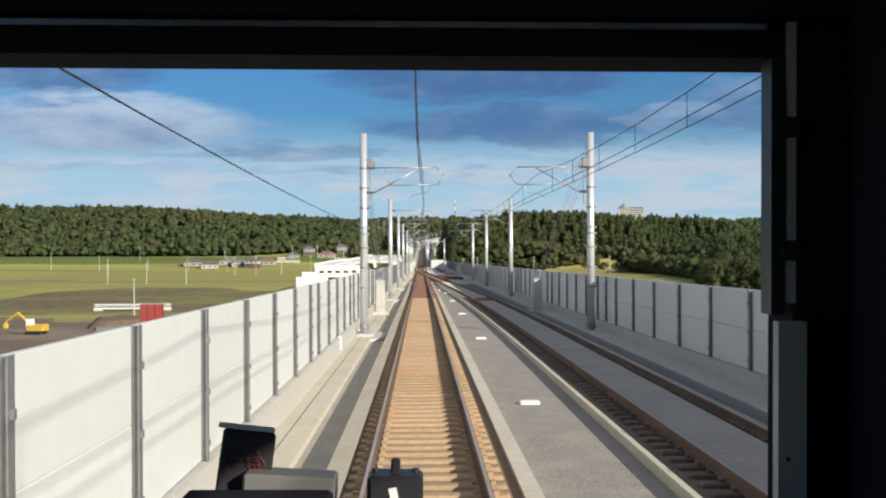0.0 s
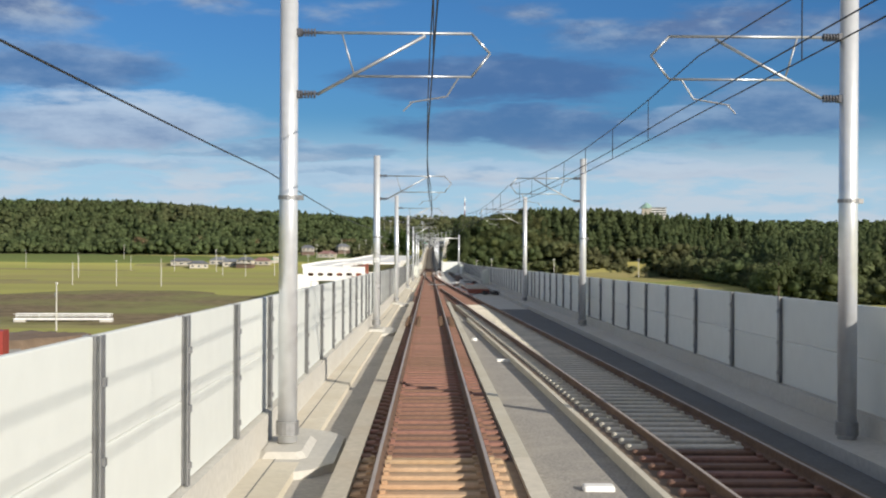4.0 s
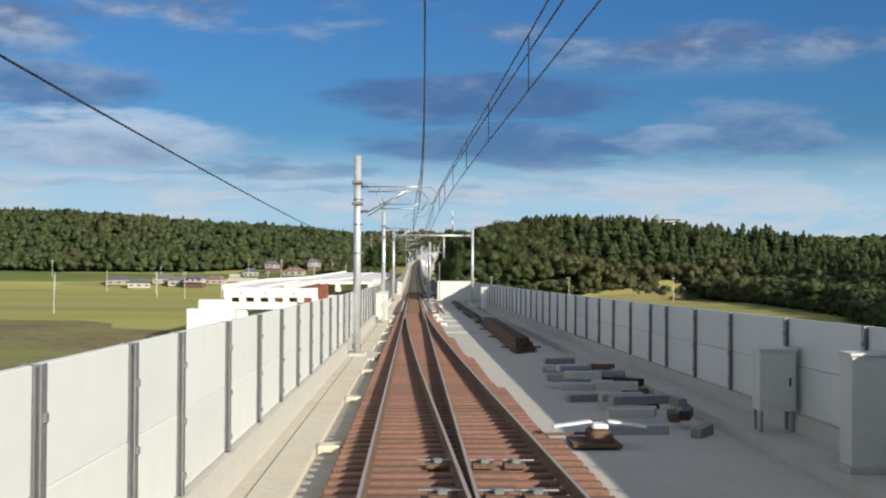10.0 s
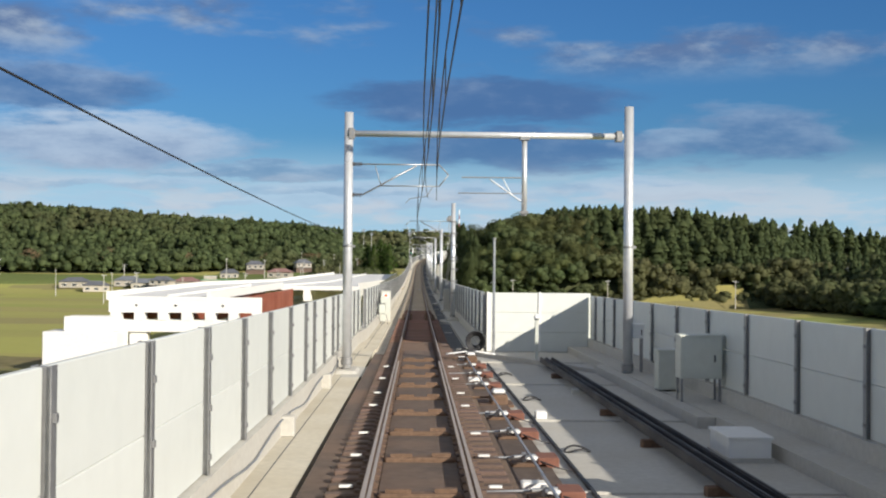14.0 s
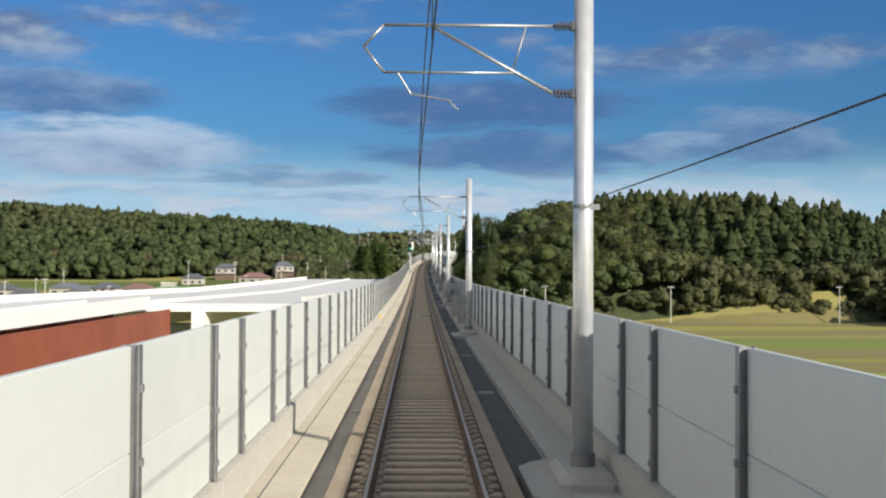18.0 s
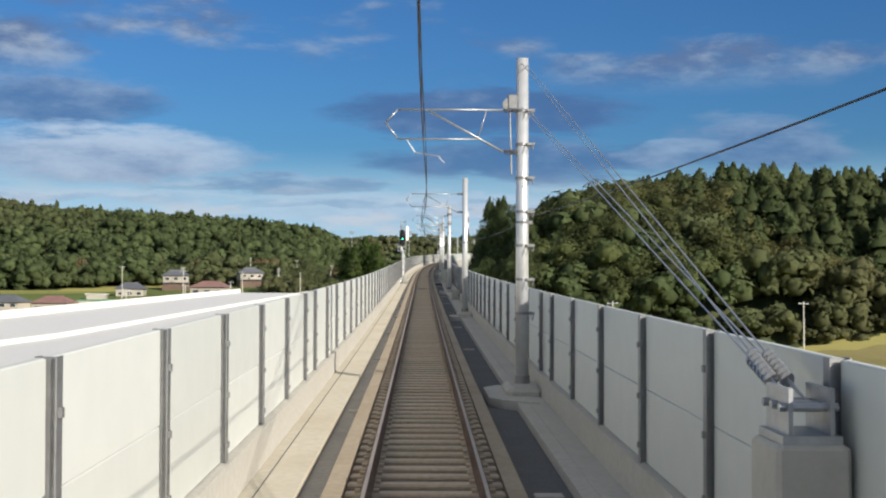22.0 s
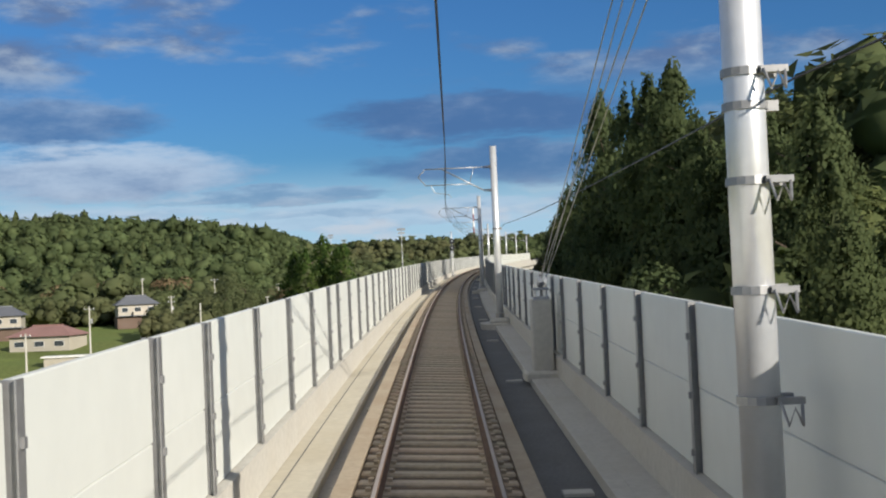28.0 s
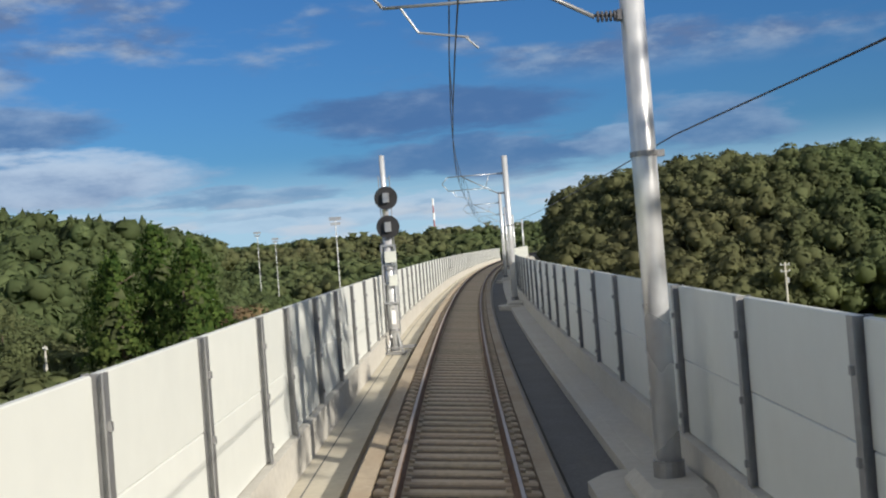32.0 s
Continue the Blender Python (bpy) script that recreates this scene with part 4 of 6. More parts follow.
LOOP = Build().chain([Vector(q) for q in ((0.10, -0.19, 0), (0.12, -0.30, -0.16), (0.17, -0.30, -0.04), (0.22, -0.30, -0.16), (0.26, -0.17, 0))], 0.012, 6).box((0.18, -0.15, 0), (0.2, 0.08, 0.05)).mesh("step_loop", "post")
ARM = (Build().tube((0.45, 0, 6.42), (2.95, 0, 6.42), 0.024, n=8).tube((0.45, 0, 5.42), (2.2, 0, 6.38), 0.027, n=8)
       .tube((0.95, 0, 5.72), (2.95, 0, 5.72), 0.020, n=8).tube((2.95, 0, 6.42), (3.25, 0, 6.1), 0.02, n=8).tube((3.25, 0, 6.1), (2.95, 0, 5.72), 0.02, n=8)
       .tube((0.85, 0, 6.42), (1.05, 0, 5.75), 0.016, n=6)).mesh("bracket", "galv", True)
INSUL = []
for _z in (6.42, 5.42):
    _b = Build().tube((0.12, 0, _z), (0.45, 0, _z + (0.0 if _z > 6 else 0.02)), 0.022, n=8)
    for _k in range(5):
        _b.tube((0.20 + _k * 0.05, 0, _z), (0.225 + _k * 0.05, 0, _z), 0.065, n=10)
    INSUL.append(_b.box((0.14, 0, _z), (0.10, 0.14, 0.12)).mesh("insulator", "insulator"))
STEADY = (Build().tube((2.75, 0, 5.72), (2.55, 0, 5.40), 0.014, n=6).tube((2.55, 0, 5.40), (1.95, 0, 5.30), 0.014, n=6).tube((2.0, 0, 5.31), (1.85, 0, 5.16), 0.012, n=6)).mesh("steady_arm", "galv")

MASTS_L = (46.7, 87.7, 119.5, 150.5, 195.0, 237.6, 278.4, 321.5)
MASTS_D = (46.5, 87.8, 120.4, 151.5)
MASTS_R = (361.9, 401.7, 441.1, 482.2, 520.1, 556.3, 594.7, 632.4, 674.9, 716.0, 759.0, 802.7, 847.7, 889, 930, 971, 1012)
RINGS = (1.6, 2.4, 3.2, 4.0, 4.8, 5.6, 6.4)
for _i, s in enumerate(MASTS_L):
    mast(s, -2.34, 1, RINGS if _i == 0 else ((4.9, 5.9) if _i in (4, 5, 6) else ()), 7.75 if _i == 0 else (8.05 if _i == 7 else (7.6 if _i > 3 else MAST_TOP)))
for _i, s in enumerate(MASTS_D):
    mast(s, 6.79, -1, RINGS if _i == 0 else (), 7.75 if _i == 0 else MAST_TOP)
for _i, s in enumerate(MASTS_R):
    mast(s, 2.32, -1, RINGS if _i in (0, 4, 8) else ((4.9, 5.9) if _i in (6, 7) else ()), 7.6 if _i in (0, 4, 8) else MAST_TOP)
mast(319.6, 6.45, 0, (), 8.05, "tall galvanised steel portal mast")


def portal():
    root = thing("portal_beam", "galvanised tube beam across the tracks with a hanging dropper post", "catenary beam", at(320.6, 0, 0))
    child("beam", Build().tube((-2.34, 0, 7.3), (6.45, 0, 7.3), 0.10, n=12).mesh("beam", "mast", True), root)
    for x in (-2.2, 6.3):
        child("clamp", Build().box((x, 0, 7.3), (0.2, 0.3, 0.34), chamfer=0.03).mesh("clamp", "post"), root)
    child("drop_post", Build().tube((3.3, 0, 4.75), (3.3, 0, 7.25), 0.085, n=12).mesh("drop_post", "mast", True), root)
    child("drop_collar", Build().box((3.3, 0, 7.2), (0.3, 0.3, 0.1)).box((3.3, 0, 4.85), (0.26, 0.26, 0.08)).mesh("drop_collar", "post"), root)
    child("bracket", Build().tube((3.2, 0, 5.95), (1.3, 0, 5.95), 0.022, n=8).tube((3.2, 0, 5.2), (2.2, 0, 5.9), 0.022, n=8)
          .tube((3.2, 0, 5.45), (1.2, 0, 5.45), 0.018, n=8).tube((2.6, 0, 5.95), (2.9, 0, 5.4), 0.014, n=6).mesh("bracket", "galv"), root)


portal()


def wire(name, label, pts, r=0.012, mat="wire"):
    v = Build().chain([Vector(p) for p in pts], r, 5).mesh(name, mat, True)
    return tagged(new(name, v), label, "overhead wire")


def span_wire(name, label, posts, d, z, sag, r=0.012, shift=None, n=8):
    pts = []
    for (a, b) in zip(posts[:-1], posts[1:]):
        for i in range(n):
            k = i / n
            s = a + (b - a) * k
            dd = (d if shift is None else d + float(shift(s)))
            pts.append(on_line(s, dd, z - sag * 4 * k * (1 - k)))
    s = posts[-1]
    pts.append(on_line(s, d if shift is None else d + float(shift(s)), z))
    return wire(name, label, pts, r)


ALL = (-20, 6.0) + MASTS_L + MASTS_R
stag = lambda s: 0.21 * np.interp(s, TAB_S, TAB_F) - 0.12 * np.sin(np.asarray(s) * math.pi / 40.0)
span_wire("messenger_wire", "dark catenary messenger wire over the track", ALL, 0.0, 6.1, 0.35, 0.011, stag)
span_wire("contact_wire", "copper contact wire over the track", ALL, 0.0, 5.15, 0.02, 0.010, stag)
TWO = (-20, 6.0) + MASTS_D + (195.0, 237.6, 278.4, 319.6)
both = lambda s: siding(s) + 0.5 * np.clip((np.asarray(s) - 200) / 120, 0, 1) + 0.15 * np.sin(np.asarray(s) * math.pi / 40.0)
span_wire("messenger_wire", "dark catenary messenger wire over the second track", TWO, 0.0, 6.1, 0.35, 0.011, both)
span_wire("contact_wire", "copper contact wire over the second track", TWO, 0.0, 5.15, 0.02, 0.010, both)
span_wire("contact_wire", "second contact wire beside the joining track's own", TWO, -0.28, 5.22, 0.05, 0.010, both)
span_wire("feeder_wire", "dark feeder wire along the masts", (-20, 6.0) + MASTS_L, -2.66, 4.16, 0.12, 0.010)
span_wire("feeder_wire", "dark feeder wire along the masts", MASTS_R, 2.7, 3.95, 0.14, 0.010)


def droppers(posts, shift, zlo, zhi, sag):
    b = Build()
    for a, c in zip(posts[:-1], posts[1:]):
        for i in range(1, 8):
            k = i / 8
            s = a + (c - a) * k
            d = float(shift(s))
            b.tube(on_line(s, d, zlo), on_line(s, d, zhi - sag * 4 * k * (1 - k)), 0.008, n=4, caps=False)
    tagged(new("droppers", b.mesh("droppers", "wire")), "thin dropper wires between contact and messenger wire", "overhead wire", kind="stuff")


droppers(ALL, stag, 5.15, 6.1, 0.35)
droppers(TWO, both, 5.15, 6.1, 0.35)


# ---- trackside things ----
def anchor(s, d, mast_s, mast_d, label):
    """A concrete anchor pillar with a steel head; the guys run up to a mast."""
    root = thing("anchor_pillar", label, "anchor pillar", at(s, d, -0.33), "anchor pillars")
    child("pillar", Build().box((0, 0, 0.95), (0.50, 0.62, 1.9), chamfer=0.03).mesh("pillar", "concrete"), root)
    child("footing", Build().box((0, 0, 0.08), (0.95, 1.3, 0.22), chamfer=0.05).mesh("footing", "concrete"), root)
    b = Build().box((0, 0, 1.93), (0.40, 0.55, 0.06)).box((0.14, 0, 2.1), (0.03, 0.5, 0.34)).box((-0.14, 0, 2.1), (0.03, 0.5, 0.34))
    for y in (-0.18, 0.0, 0.18):
        b.tube((-0.2, y, 2.14), (0.2, y, 2.14), 0.03, n=8)
    child("head_plates", b.mesh("head_plates", "galv"), root, None, "bolted galvanised head plates")
    for i, (z, off) in enumerate(((7.55, -0.06), (7.5, 0.06), (6.5, -0.06), (6.45, 0.06))):
        a = Vector(on_line(s, d + off, 1.82))
        c = Vector(on_line(mast_s, mast_d + off, z))
        g = (c - a).normalized()
        b = Build().tube(a, c, 0.009, n=6)
        for k in range(6):
            p = a + g * (0.45 + 0.09 * k)
            b.tube(p, p + g * 0.04, 0.05, n=8)
        w = new("guy_wire", b.mesh("guy_wire", "galv"))
        tagged(w, "taut steel guy wire from a mast to an anchor pillar", "guy wire", "guy wires")


anchor(64.5, -2.30, 46.7, -2.34, "sunlit concrete anchor pillar by a white barrier")
anchor(64.5, 6.45, 46.5, 6.79, "shaded concrete anchor pillar by a barrier")
anchor(380.2, 2.35, 361.9, 2.36, "shaded concrete anchor pillar by a barrier")
anchor(500.6, 2.52, 520.1, 2.36, "shaded concrete anchor pillar by a barrier")
anchor(694.5, 2.40, 674.9, 2.36, "shaded concrete anchor pillar by a barrier")


def cabinet(s, d, w, dep, h, mat="box", z=-0.33, door=True, legs=0.0, label="grey steel equipment cabinet", mark=False, roof=True):
    root = thing("equipment_cabinet", label, "cabinet", at(s, d, z), "equipment cabinets")
    child("body", Build().box((0, 0, legs + (h - legs) / 2), (w, dep, h - legs), chamfer=0.012).mesh("body", mat), root)
    if roof:
        child("roof", Build().box((0, 0, h + 0.02), (w + 0.06, dep + 0.06, 0.045), chamfer=0.01).mesh("roof", mat), root)
    if door:
        dr = child("door", Build().box((0, -dep / 2 - 0.008, legs + (h - legs) * 0.5), (w * 0.9, 0.016, (h - legs) * 0.9), chamfer=0.004).mesh("door", mat), root)
        child("handle", Build().box((w * 0.32, -dep / 2 - 0.03, legs + (h - legs) * 0.48), (0.03, 0.03, 0.16)).mesh("handle", "black"), dr)
    if legs:
        for x in (-1, 1):
            for y in (-1, 1):
                child("leg", Build().box((x * (w / 2 - 0.05), y * (dep / 2 - 0.05), legs / 2), (0.05, 0.05, legs)).mesh("leg", "post"), root)
    else:
        child("plinth", Build().box((0, 0, 0.04), (w + 0.08, dep + 0.08, 0.10)).mesh("plinth", "concrete"), root)
    if mark:
        sg = child("warning_plate", Build().box((0.0, -dep / 2 - 0.022, h * 0.86), (w * 0.62, 0.008, w * 0.62)).mesh("warning_plate", "white"), root, None, "white plate with an orange diamond")
        k = w * 0.20
        dia = Build().box((0.0, -dep / 2 - 0.030, h * 0.87), (k * 1.4, 0.006, k * 1.4), Matrix.Rotation(radians(45), 4, "Y"))
        child("diamond", dia.mesh("diamond", "orange"), sg)
        for i in range(3):
            child("text_bar", Build().box((-0.12 + 0.12 * i, -dep / 2 - 0.028, h * 0.86 - w * 0.25), (0.09, 0.004, 0.03)).mesh("text_bar", "galv"), sg)
    return root


def relay_post(s, d, label="grey relay boxes on a short steel post"):
    root = thing("relay_post", label, "relay box", at(s, d, -0.33), "relay posts")
    child("post", Build().tube((0, 0, 0), (0, 0, 1.75), 0.04, n=10).mesh("post", "galv"), root)
    for x, z, w, h in ((0.02, 1.55, 0.34, 0.40), (-0.05, 0.95, 0.40, 0.55), (0.30, 1.1, 0.30, 0.95), (-0.02, 0.4, 0.34, 0.42)):
        bx = child("relay_box", Build().box((x, -0.12, z), (w, 0.22, h), chamfer=0.015).mesh("relay_box", "box"), root)
        child("lid", Build().box((x, -0.24, z), (w * 0.86, 0.02, h * 0.86), chamfer=0.005).mesh("lid", "box"), bx)
    child("frame", Build().box((-0.28, 0.05, 0.9), (0.05, 0.05, 1.7)).box((0.0, 0.05, 1.3), (0.6, 0.04, 0.05)).box((0.0, 0.05, 0.7), (0.6, 0.04, 0.05)).mesh("frame", "post"), root)
    b = Build()
    for x in (-0.1, 0.05, 0.2):
        b.chain([Vector((x, -0.1, 0.7)), Vector((x + 0.05, -0.22, 0.35)), Vector((x * 1.5, -0.1, 0.02))], 0.018, 6)
    child("conduit", b.mesh("conduit", "cable"), root)


cabinet(269.0, -2.36, 0.48, 0.55, 2.0, "box", legs=0.42, label="pale green-grey steel cabinet by a white barrier")
relay_post(270.8, -2.30)
cabinet(273.3, -2.22, 0.66, 0.60, 1.92, "cream", label="cream cabinet with an orange diamond warning plate", mark=True)
cabinet(275.0, -2.22, 0.66, 0.80, 2.02, "cream", label="tall cream steel cabinet by a white barrier")
relay_post(357.6, -2.24)
cabinet(361.0, -2.14, 0.60, 0.75, 2.0, "cream", label="cream cabinet with an orange diamond warning plate", mark=True)
cabinet(460.8, 2.28, 0.46, 0.40, 1.45, "concrete", label="narrow grey concrete trackside cabinet")
cabinet(453.0, 2.42, 0.52, 0.42, 0.95, "concrete", label="low grey concrete trackside cabinet")
cabinet(577.0, 2.42, 0.62, 0.45, 0.75, "concrete", legs=0.12, label="low grey box on short feet beside the walkway")
cabinet(600.4, 2.42, 0.54, 0.44, 1.62, "concrete", label="tall grey cabinet beside a catenary mast")
cabinet(622.8, 2.46, 0.56, 0.44, 1.50, "box", label="grey equipment cabinet beside a coil of cable")
cabinet(796.0, 2.42, 0.55, 0.5, 0.62, "concrete", legs=0.15, label="low grey concrete trackside cabinet")
cabinet(480.4, 2.62, 0.30, 0.25, 1.9, "cream", legs=1.45, label="small cream box on legs by the barrier")
cabinet(208.6, 6.85, 0.70, 0.5, 1.75, "box", z=-0.12, label="grey equipment cabinet by a shaded barrier")
cabinet(213.2, 6.85, 0.70, 0.5, 1.55, "box", z=-0.12, legs=0.4, label="grey cabinet on legs by a shaded barrier")
cabinet(311.5, 6.68, 1.0, 0.55, 1.55, "box", z=-0.12, legs=0.55, label="wide grey cabinet on legs by a shaded barrier")
cabinet(314.2, 6.5, 0.55, 0.5, 1.3, "box", z=-0.40, legs=0.3, label="grey cabinet on legs near the end wall")
cabinet(304.6, 5.75, 0.75, 1.3, 0.42, "white_deck", z=-0.40, door=False, label="low pale box standing on the concrete floor")
cabinet(319.8, 6.75, 0.42, 0.34, 1.45, "white", z=-0.12, legs=1.05, label="small pale box on legs near the end wall")
cabinet(628.5, 2.30, 0.62, 0.42, 0.62, "concrete", label="low grey box beside the walkway")
cabinet(634.0, 2.36, 0.50, 0.42, 0.80, "concrete", label="low grey box beside the walkway")
cabinet(640.5, 2.10, 0.55, 0.45, 0.45, "concrete", label="low grey box beside the walkway")
cabinet(294.0, 6.2, 0.45, 0.45, 1.5, "white", z=-0.12, label="white upright cabinet by a shaded barrier")
cabinet(297.5, 6.45, 0.70, 0.6, 1.95, "box", z=-0.12, label="grey upright cabinet by a shaded barrier")


def signal(s, d, facing, label):
    root = thing("railway_signal", label, "railway signal", at(s, d, -0.33), "railway signals")
    child("pole", Build().tube((0, 0, 0.1), (0, 0, 3.7), 0.15, 0.13, n=14).mesh("pole", "mast", True), root)
    foot = Build().box((0, 0, 0.03), (0.62, 0.62, 0.06), chamfer=0.01)
    for k in range(4):
        a = math.pi / 4 + k * math.pi / 2
        c, q = math.cos(a), math.sin(a)
        foot.tube((c * 0.32, q * 0.32, 0.05), (c * 0.14, q * 0.14, 0.62), 0.03, n=6)
    child("foot", foot.mesh("foot", "galv"), root, None, "gusseted steel foot")
    child("foot_rail", Build().chain([Vector(q) for q in ((-0.5, -0.42, 0.02), (-0.5, -0.42, 0.22), (0.62, -0.42, 0.22), (0.62, -0.42, 0.02))], 0.028, 8)
          .chain([Vector(q) for q in ((-0.5, 0.4, 0.02), (-0.5, 0.4, 0.22), (0.62, 0.4, 0.22), (0.62, -0.42, 0.22))], 0.028, 8)
          .chain([Vector(q) for q in ((-0.4, -0.46, 0.08), (0.25, -0.46, 0.08), (0.45, -0.46, 0.14), (0.5, -0.46, 0.0))], 0.02, 6).mesh("foot_rail", "post"), root)
    for z in (0.72, 1.55, 2.62):
        child("band", Build().tube((0, 0, z), (0, 0, z + 0.07), 0.175, n=14).box((0.0, -0.19, z + 0.03), (0.16, 0.06, 0.06)).mesh("band", "post"), root)
    child("marker_plate", Build().box((0.03, -0.17, 1.15), (0.13, 0.012, 0.42), chamfer=0.003).mesh("marker_plate", "white"), root, None, "narrow white plate")
    for x, z, w, h in ((0.06, 3.02, 0.36, 0.34), (0.10, 2.30, 0.26, 0.34)):
        child("junction_box", Build().box((x, -0.22, z), (w, 0.2, h), chamfer=0.02).mesh("junction_box", "box"), root)
    child("cable_run", Build().chain([Vector((-0.12, -0.14, 0.1)), Vector((-0.16, -0.16, 1.4)), Vector((-0.15, -0.16, 2.6)), Vector((-0.2, -0.12, 3.6))], 0.025, 6).mesh("cable_run", "cable"), root)
    ladder = Build()
    for x in (-0.17, 0.17):
        ladder.tube((x, 0.34, 0.6), (x, 0.34, 6.5 if facing else 5.6), 0.016, n=6)
    for i in range(20 if facing else 17):
        ladder.tube((-0.17, 0.34, 0.7 + 0.3 * i), (0.17, 0.34, 0.7 + 0.3 * i), 0.012, n=6)
    child("ladder", ladder.mesh("ladder", "galv"), root)
    low, top = (3.5, 6.8) if facing else (1.6, 3.4)
    half = 0.31 if facing else 0.2
    cage = Build()
    for x in (-half, half):
        for y in (-0.18, 0.2):
            cage.box((x, y, (low + top) / 2), (0.055, 0.055, top - low))
    tiers = np.linspace(low, top - 0.02, 7 if facing else 4)
    for z in tiers:
        for y in (-0.18, 0.2):
            cage.box((0, y, z), (2 * half, 0.04, 0.055))
        for x in (-half, half):
            cage.box((x, 0.01, z), (0.04, 0.38, 0.055))
    for k, z in enumerate(tiers[:-1]):
        u = half if k % 2 else -half
        cage.tube((-u, 0.2, z), (u, 0.2, z + 0.55), 0.014, n=6)
    child("cage", cage.mesh("cage", "galv"), root, None, "open lattice cage of steel angles")
    if facing:
        child("finial", Build().tube((0.1, 0, 6.78), (0.1, 0, 7.0), 0.03, n=8).box((0.27, 0, 6.9), (0.07, 0.1, 0.2)).mesh("finial", "galv"), root)
    else:
        child("upper_pole", Build().tube((0, 0, 3.7), (0, 0, 6.2), 0.10, 0.08, n=12).mesh("upper_pole", "mast", True), root)
    if facing:
        hd = child("signal_head", signal_plate(0.60, 1.78).mesh("signal_head", "black"), root, pose(-0.08, -0.34, 5.06))
        for i, z in enumerate((0.56, 0.20, -0.14, -0.50)):
            child("hood", Build().tube((0, -0.05, z + 0.02), (0, -0.25, z + 0.0), 0.115, n=14, caps=False).mesh("hood", "black"), hd)
            child("lens", Build().tube((0, -0.045, z), (0, -0.06, z), 0.075, n=16).mesh("lens", "lamp" if i == 2 else "window"), hd, None, "lit green lens" if i == 2 else "dark lens")
        child("side_board", signal_plate(0.34, 1.62).mesh("side_board", "white"), root, pose(0.44, 0.3, 5.55, 0, 0, 30), "tall white board with rounded ends")
        arm = Build()
        for z in (3.62, 4.42):
            arm.box((-0.5, -0.1, z), (0.42, 0.05, 0.05))
        arm.box((-0.58, -0.1, 4.0), (0.05, 0.05, 0.85)).box((-0.48, -0.14, 4.1), (0.14, 0.12, 0.4))
        child("side_bracket", arm.mesh("side_bracket", "galv"), root)
        child("lower_box", Build().box((-0.14, -0.26, 3.86), (0.2, 0.16, 0.42), chamfer=0.02).mesh("lower_box", "white"), root)
        pl = child("number_plate", Build().box((-0.45, -0.3, 3.62), (0.2, 0.01, 0.24)).mesh("number_plate", "black"), root)
        letters(pl, "5", 0.2, pose(-0.51, -0.308, 3.55, 90), "white")
    else:
        for z in (4.85, 3.95):
            child("signal_back", Build().tube((0.06, -0.26, z), (0.06, -0.21, z), 0.36, n=24).mesh("signal_back", "black"), root, None, "round black signal back board")
            child("lamp_case", Build().box((0.06, -0.33, z), (0.2, 0.16, 0.3), chamfer=0.02).mesh("lamp_case", "galv"), root)
    return root


def signal_plate(w, h, n=10):
    ring = [(w / 2 * math.cos(math.pi * i / n), h / 2 - w / 2 + w / 2 * math.sin(math.pi * i / n)) for i in range(n + 1)]
    ring += [(-x, -z) for x, z in ring]
    m = len(ring)
    v = [(x, -0.03, z) for x, z in ring] + [(x, 0.03, z) for x, z in ring]
    f = [tuple(range(m)), tuple(range(2 * m - 1, m - 1, -1))] + [(i, m + i, m + (i + 1) % m, (i + 1) % m) for i in range(m)]
    return Build().add(v, f)


def letters(parent, text, size, m, mat):
    cu = bpy.data.curves.new("lettering", "FONT")
    cu.body, cu.size, cu.extrude = text, size, 0.002
    cu.materials.append(M[mat])
    ob = new("lettering", cu)
    ob.parent, ob.matrix_basis = parent, m
    return ob


def glow(name, col, power):
    m = bpy.data.materials.new(name)
    m.use_nodes = True
    b = m.node_tree.nodes["Principled BSDF"]
    b.inputs["Base Color"].default_value = (*col, 1)
    b.inputs["Emission Color"].default_value = (*col, 1)
    b.inputs["Emission Strength"].default_value = power
    return m


M["lamp"] = glow("green_signal_light", (0.05, 0.9, 0.45), 4.0)
signal(620.0, -2.22, True, "railway signal showing a green light on a lattice pole")
signal(825.0, -2.20, False, "back of a railway signal with round black boards")


def coil(s, d, z, r, label="loose coil of black cable", turns=4):
    b = Build()
    for k in range(turns):
        pts = [Vector((math.cos(t) * r * (1 - 0.06 * k), math.sin(t) * r * (1 - 0.06 * k) * 0.8, 0.03 + 0.035 * k + 0.04 * math.sin(2 * t + k))) for t in np.linspace(0, 2 * math.pi, 19)]
        b.chain(pts, 0.022, 6)
    ob = new("cable_coil", b.mesh("cable_coil", "cable", True))
    ob.matrix_world = at(s, d, z, 20 * d)
    tagged(ob, label, "cable", "cable coils")


coil(618.3, 1.75, -0.44, 0.42)
coil(330.5, 2.05, -0.40, 0.5, "heap of black cable at the end of a wall")
coil(330.8, 2.1, -0.26, 0.45, "heap of black cable at the end of a wall")
for s_, d_ in ((305.2, 2.90), (314.0, 2.93), (321.5, 2.80)):
    coil(s_, d_, -0.40, 0.28, "single loop of black cable on the floor", 1)


def coiled_end():
    """A bundle standing at the end of the barrier, seen as a dark mass."""
    root = thing("cable_bundle", "upright bundle of black cable", "cable", at(331.6, 2.35, -0.30))
    for k in range(7):
        r = 0.40 - 0.03 * k
        pts = [Vector((math.cos(t) * r, 0.05 * k, 0.43 + math.sin(t) * r)) for t in np.linspace(0, 2 * math.pi, 17)]
        child("loop", Build().chain(pts, 0.03, 6).mesh("loop", "cable", True), root)


coiled_end()


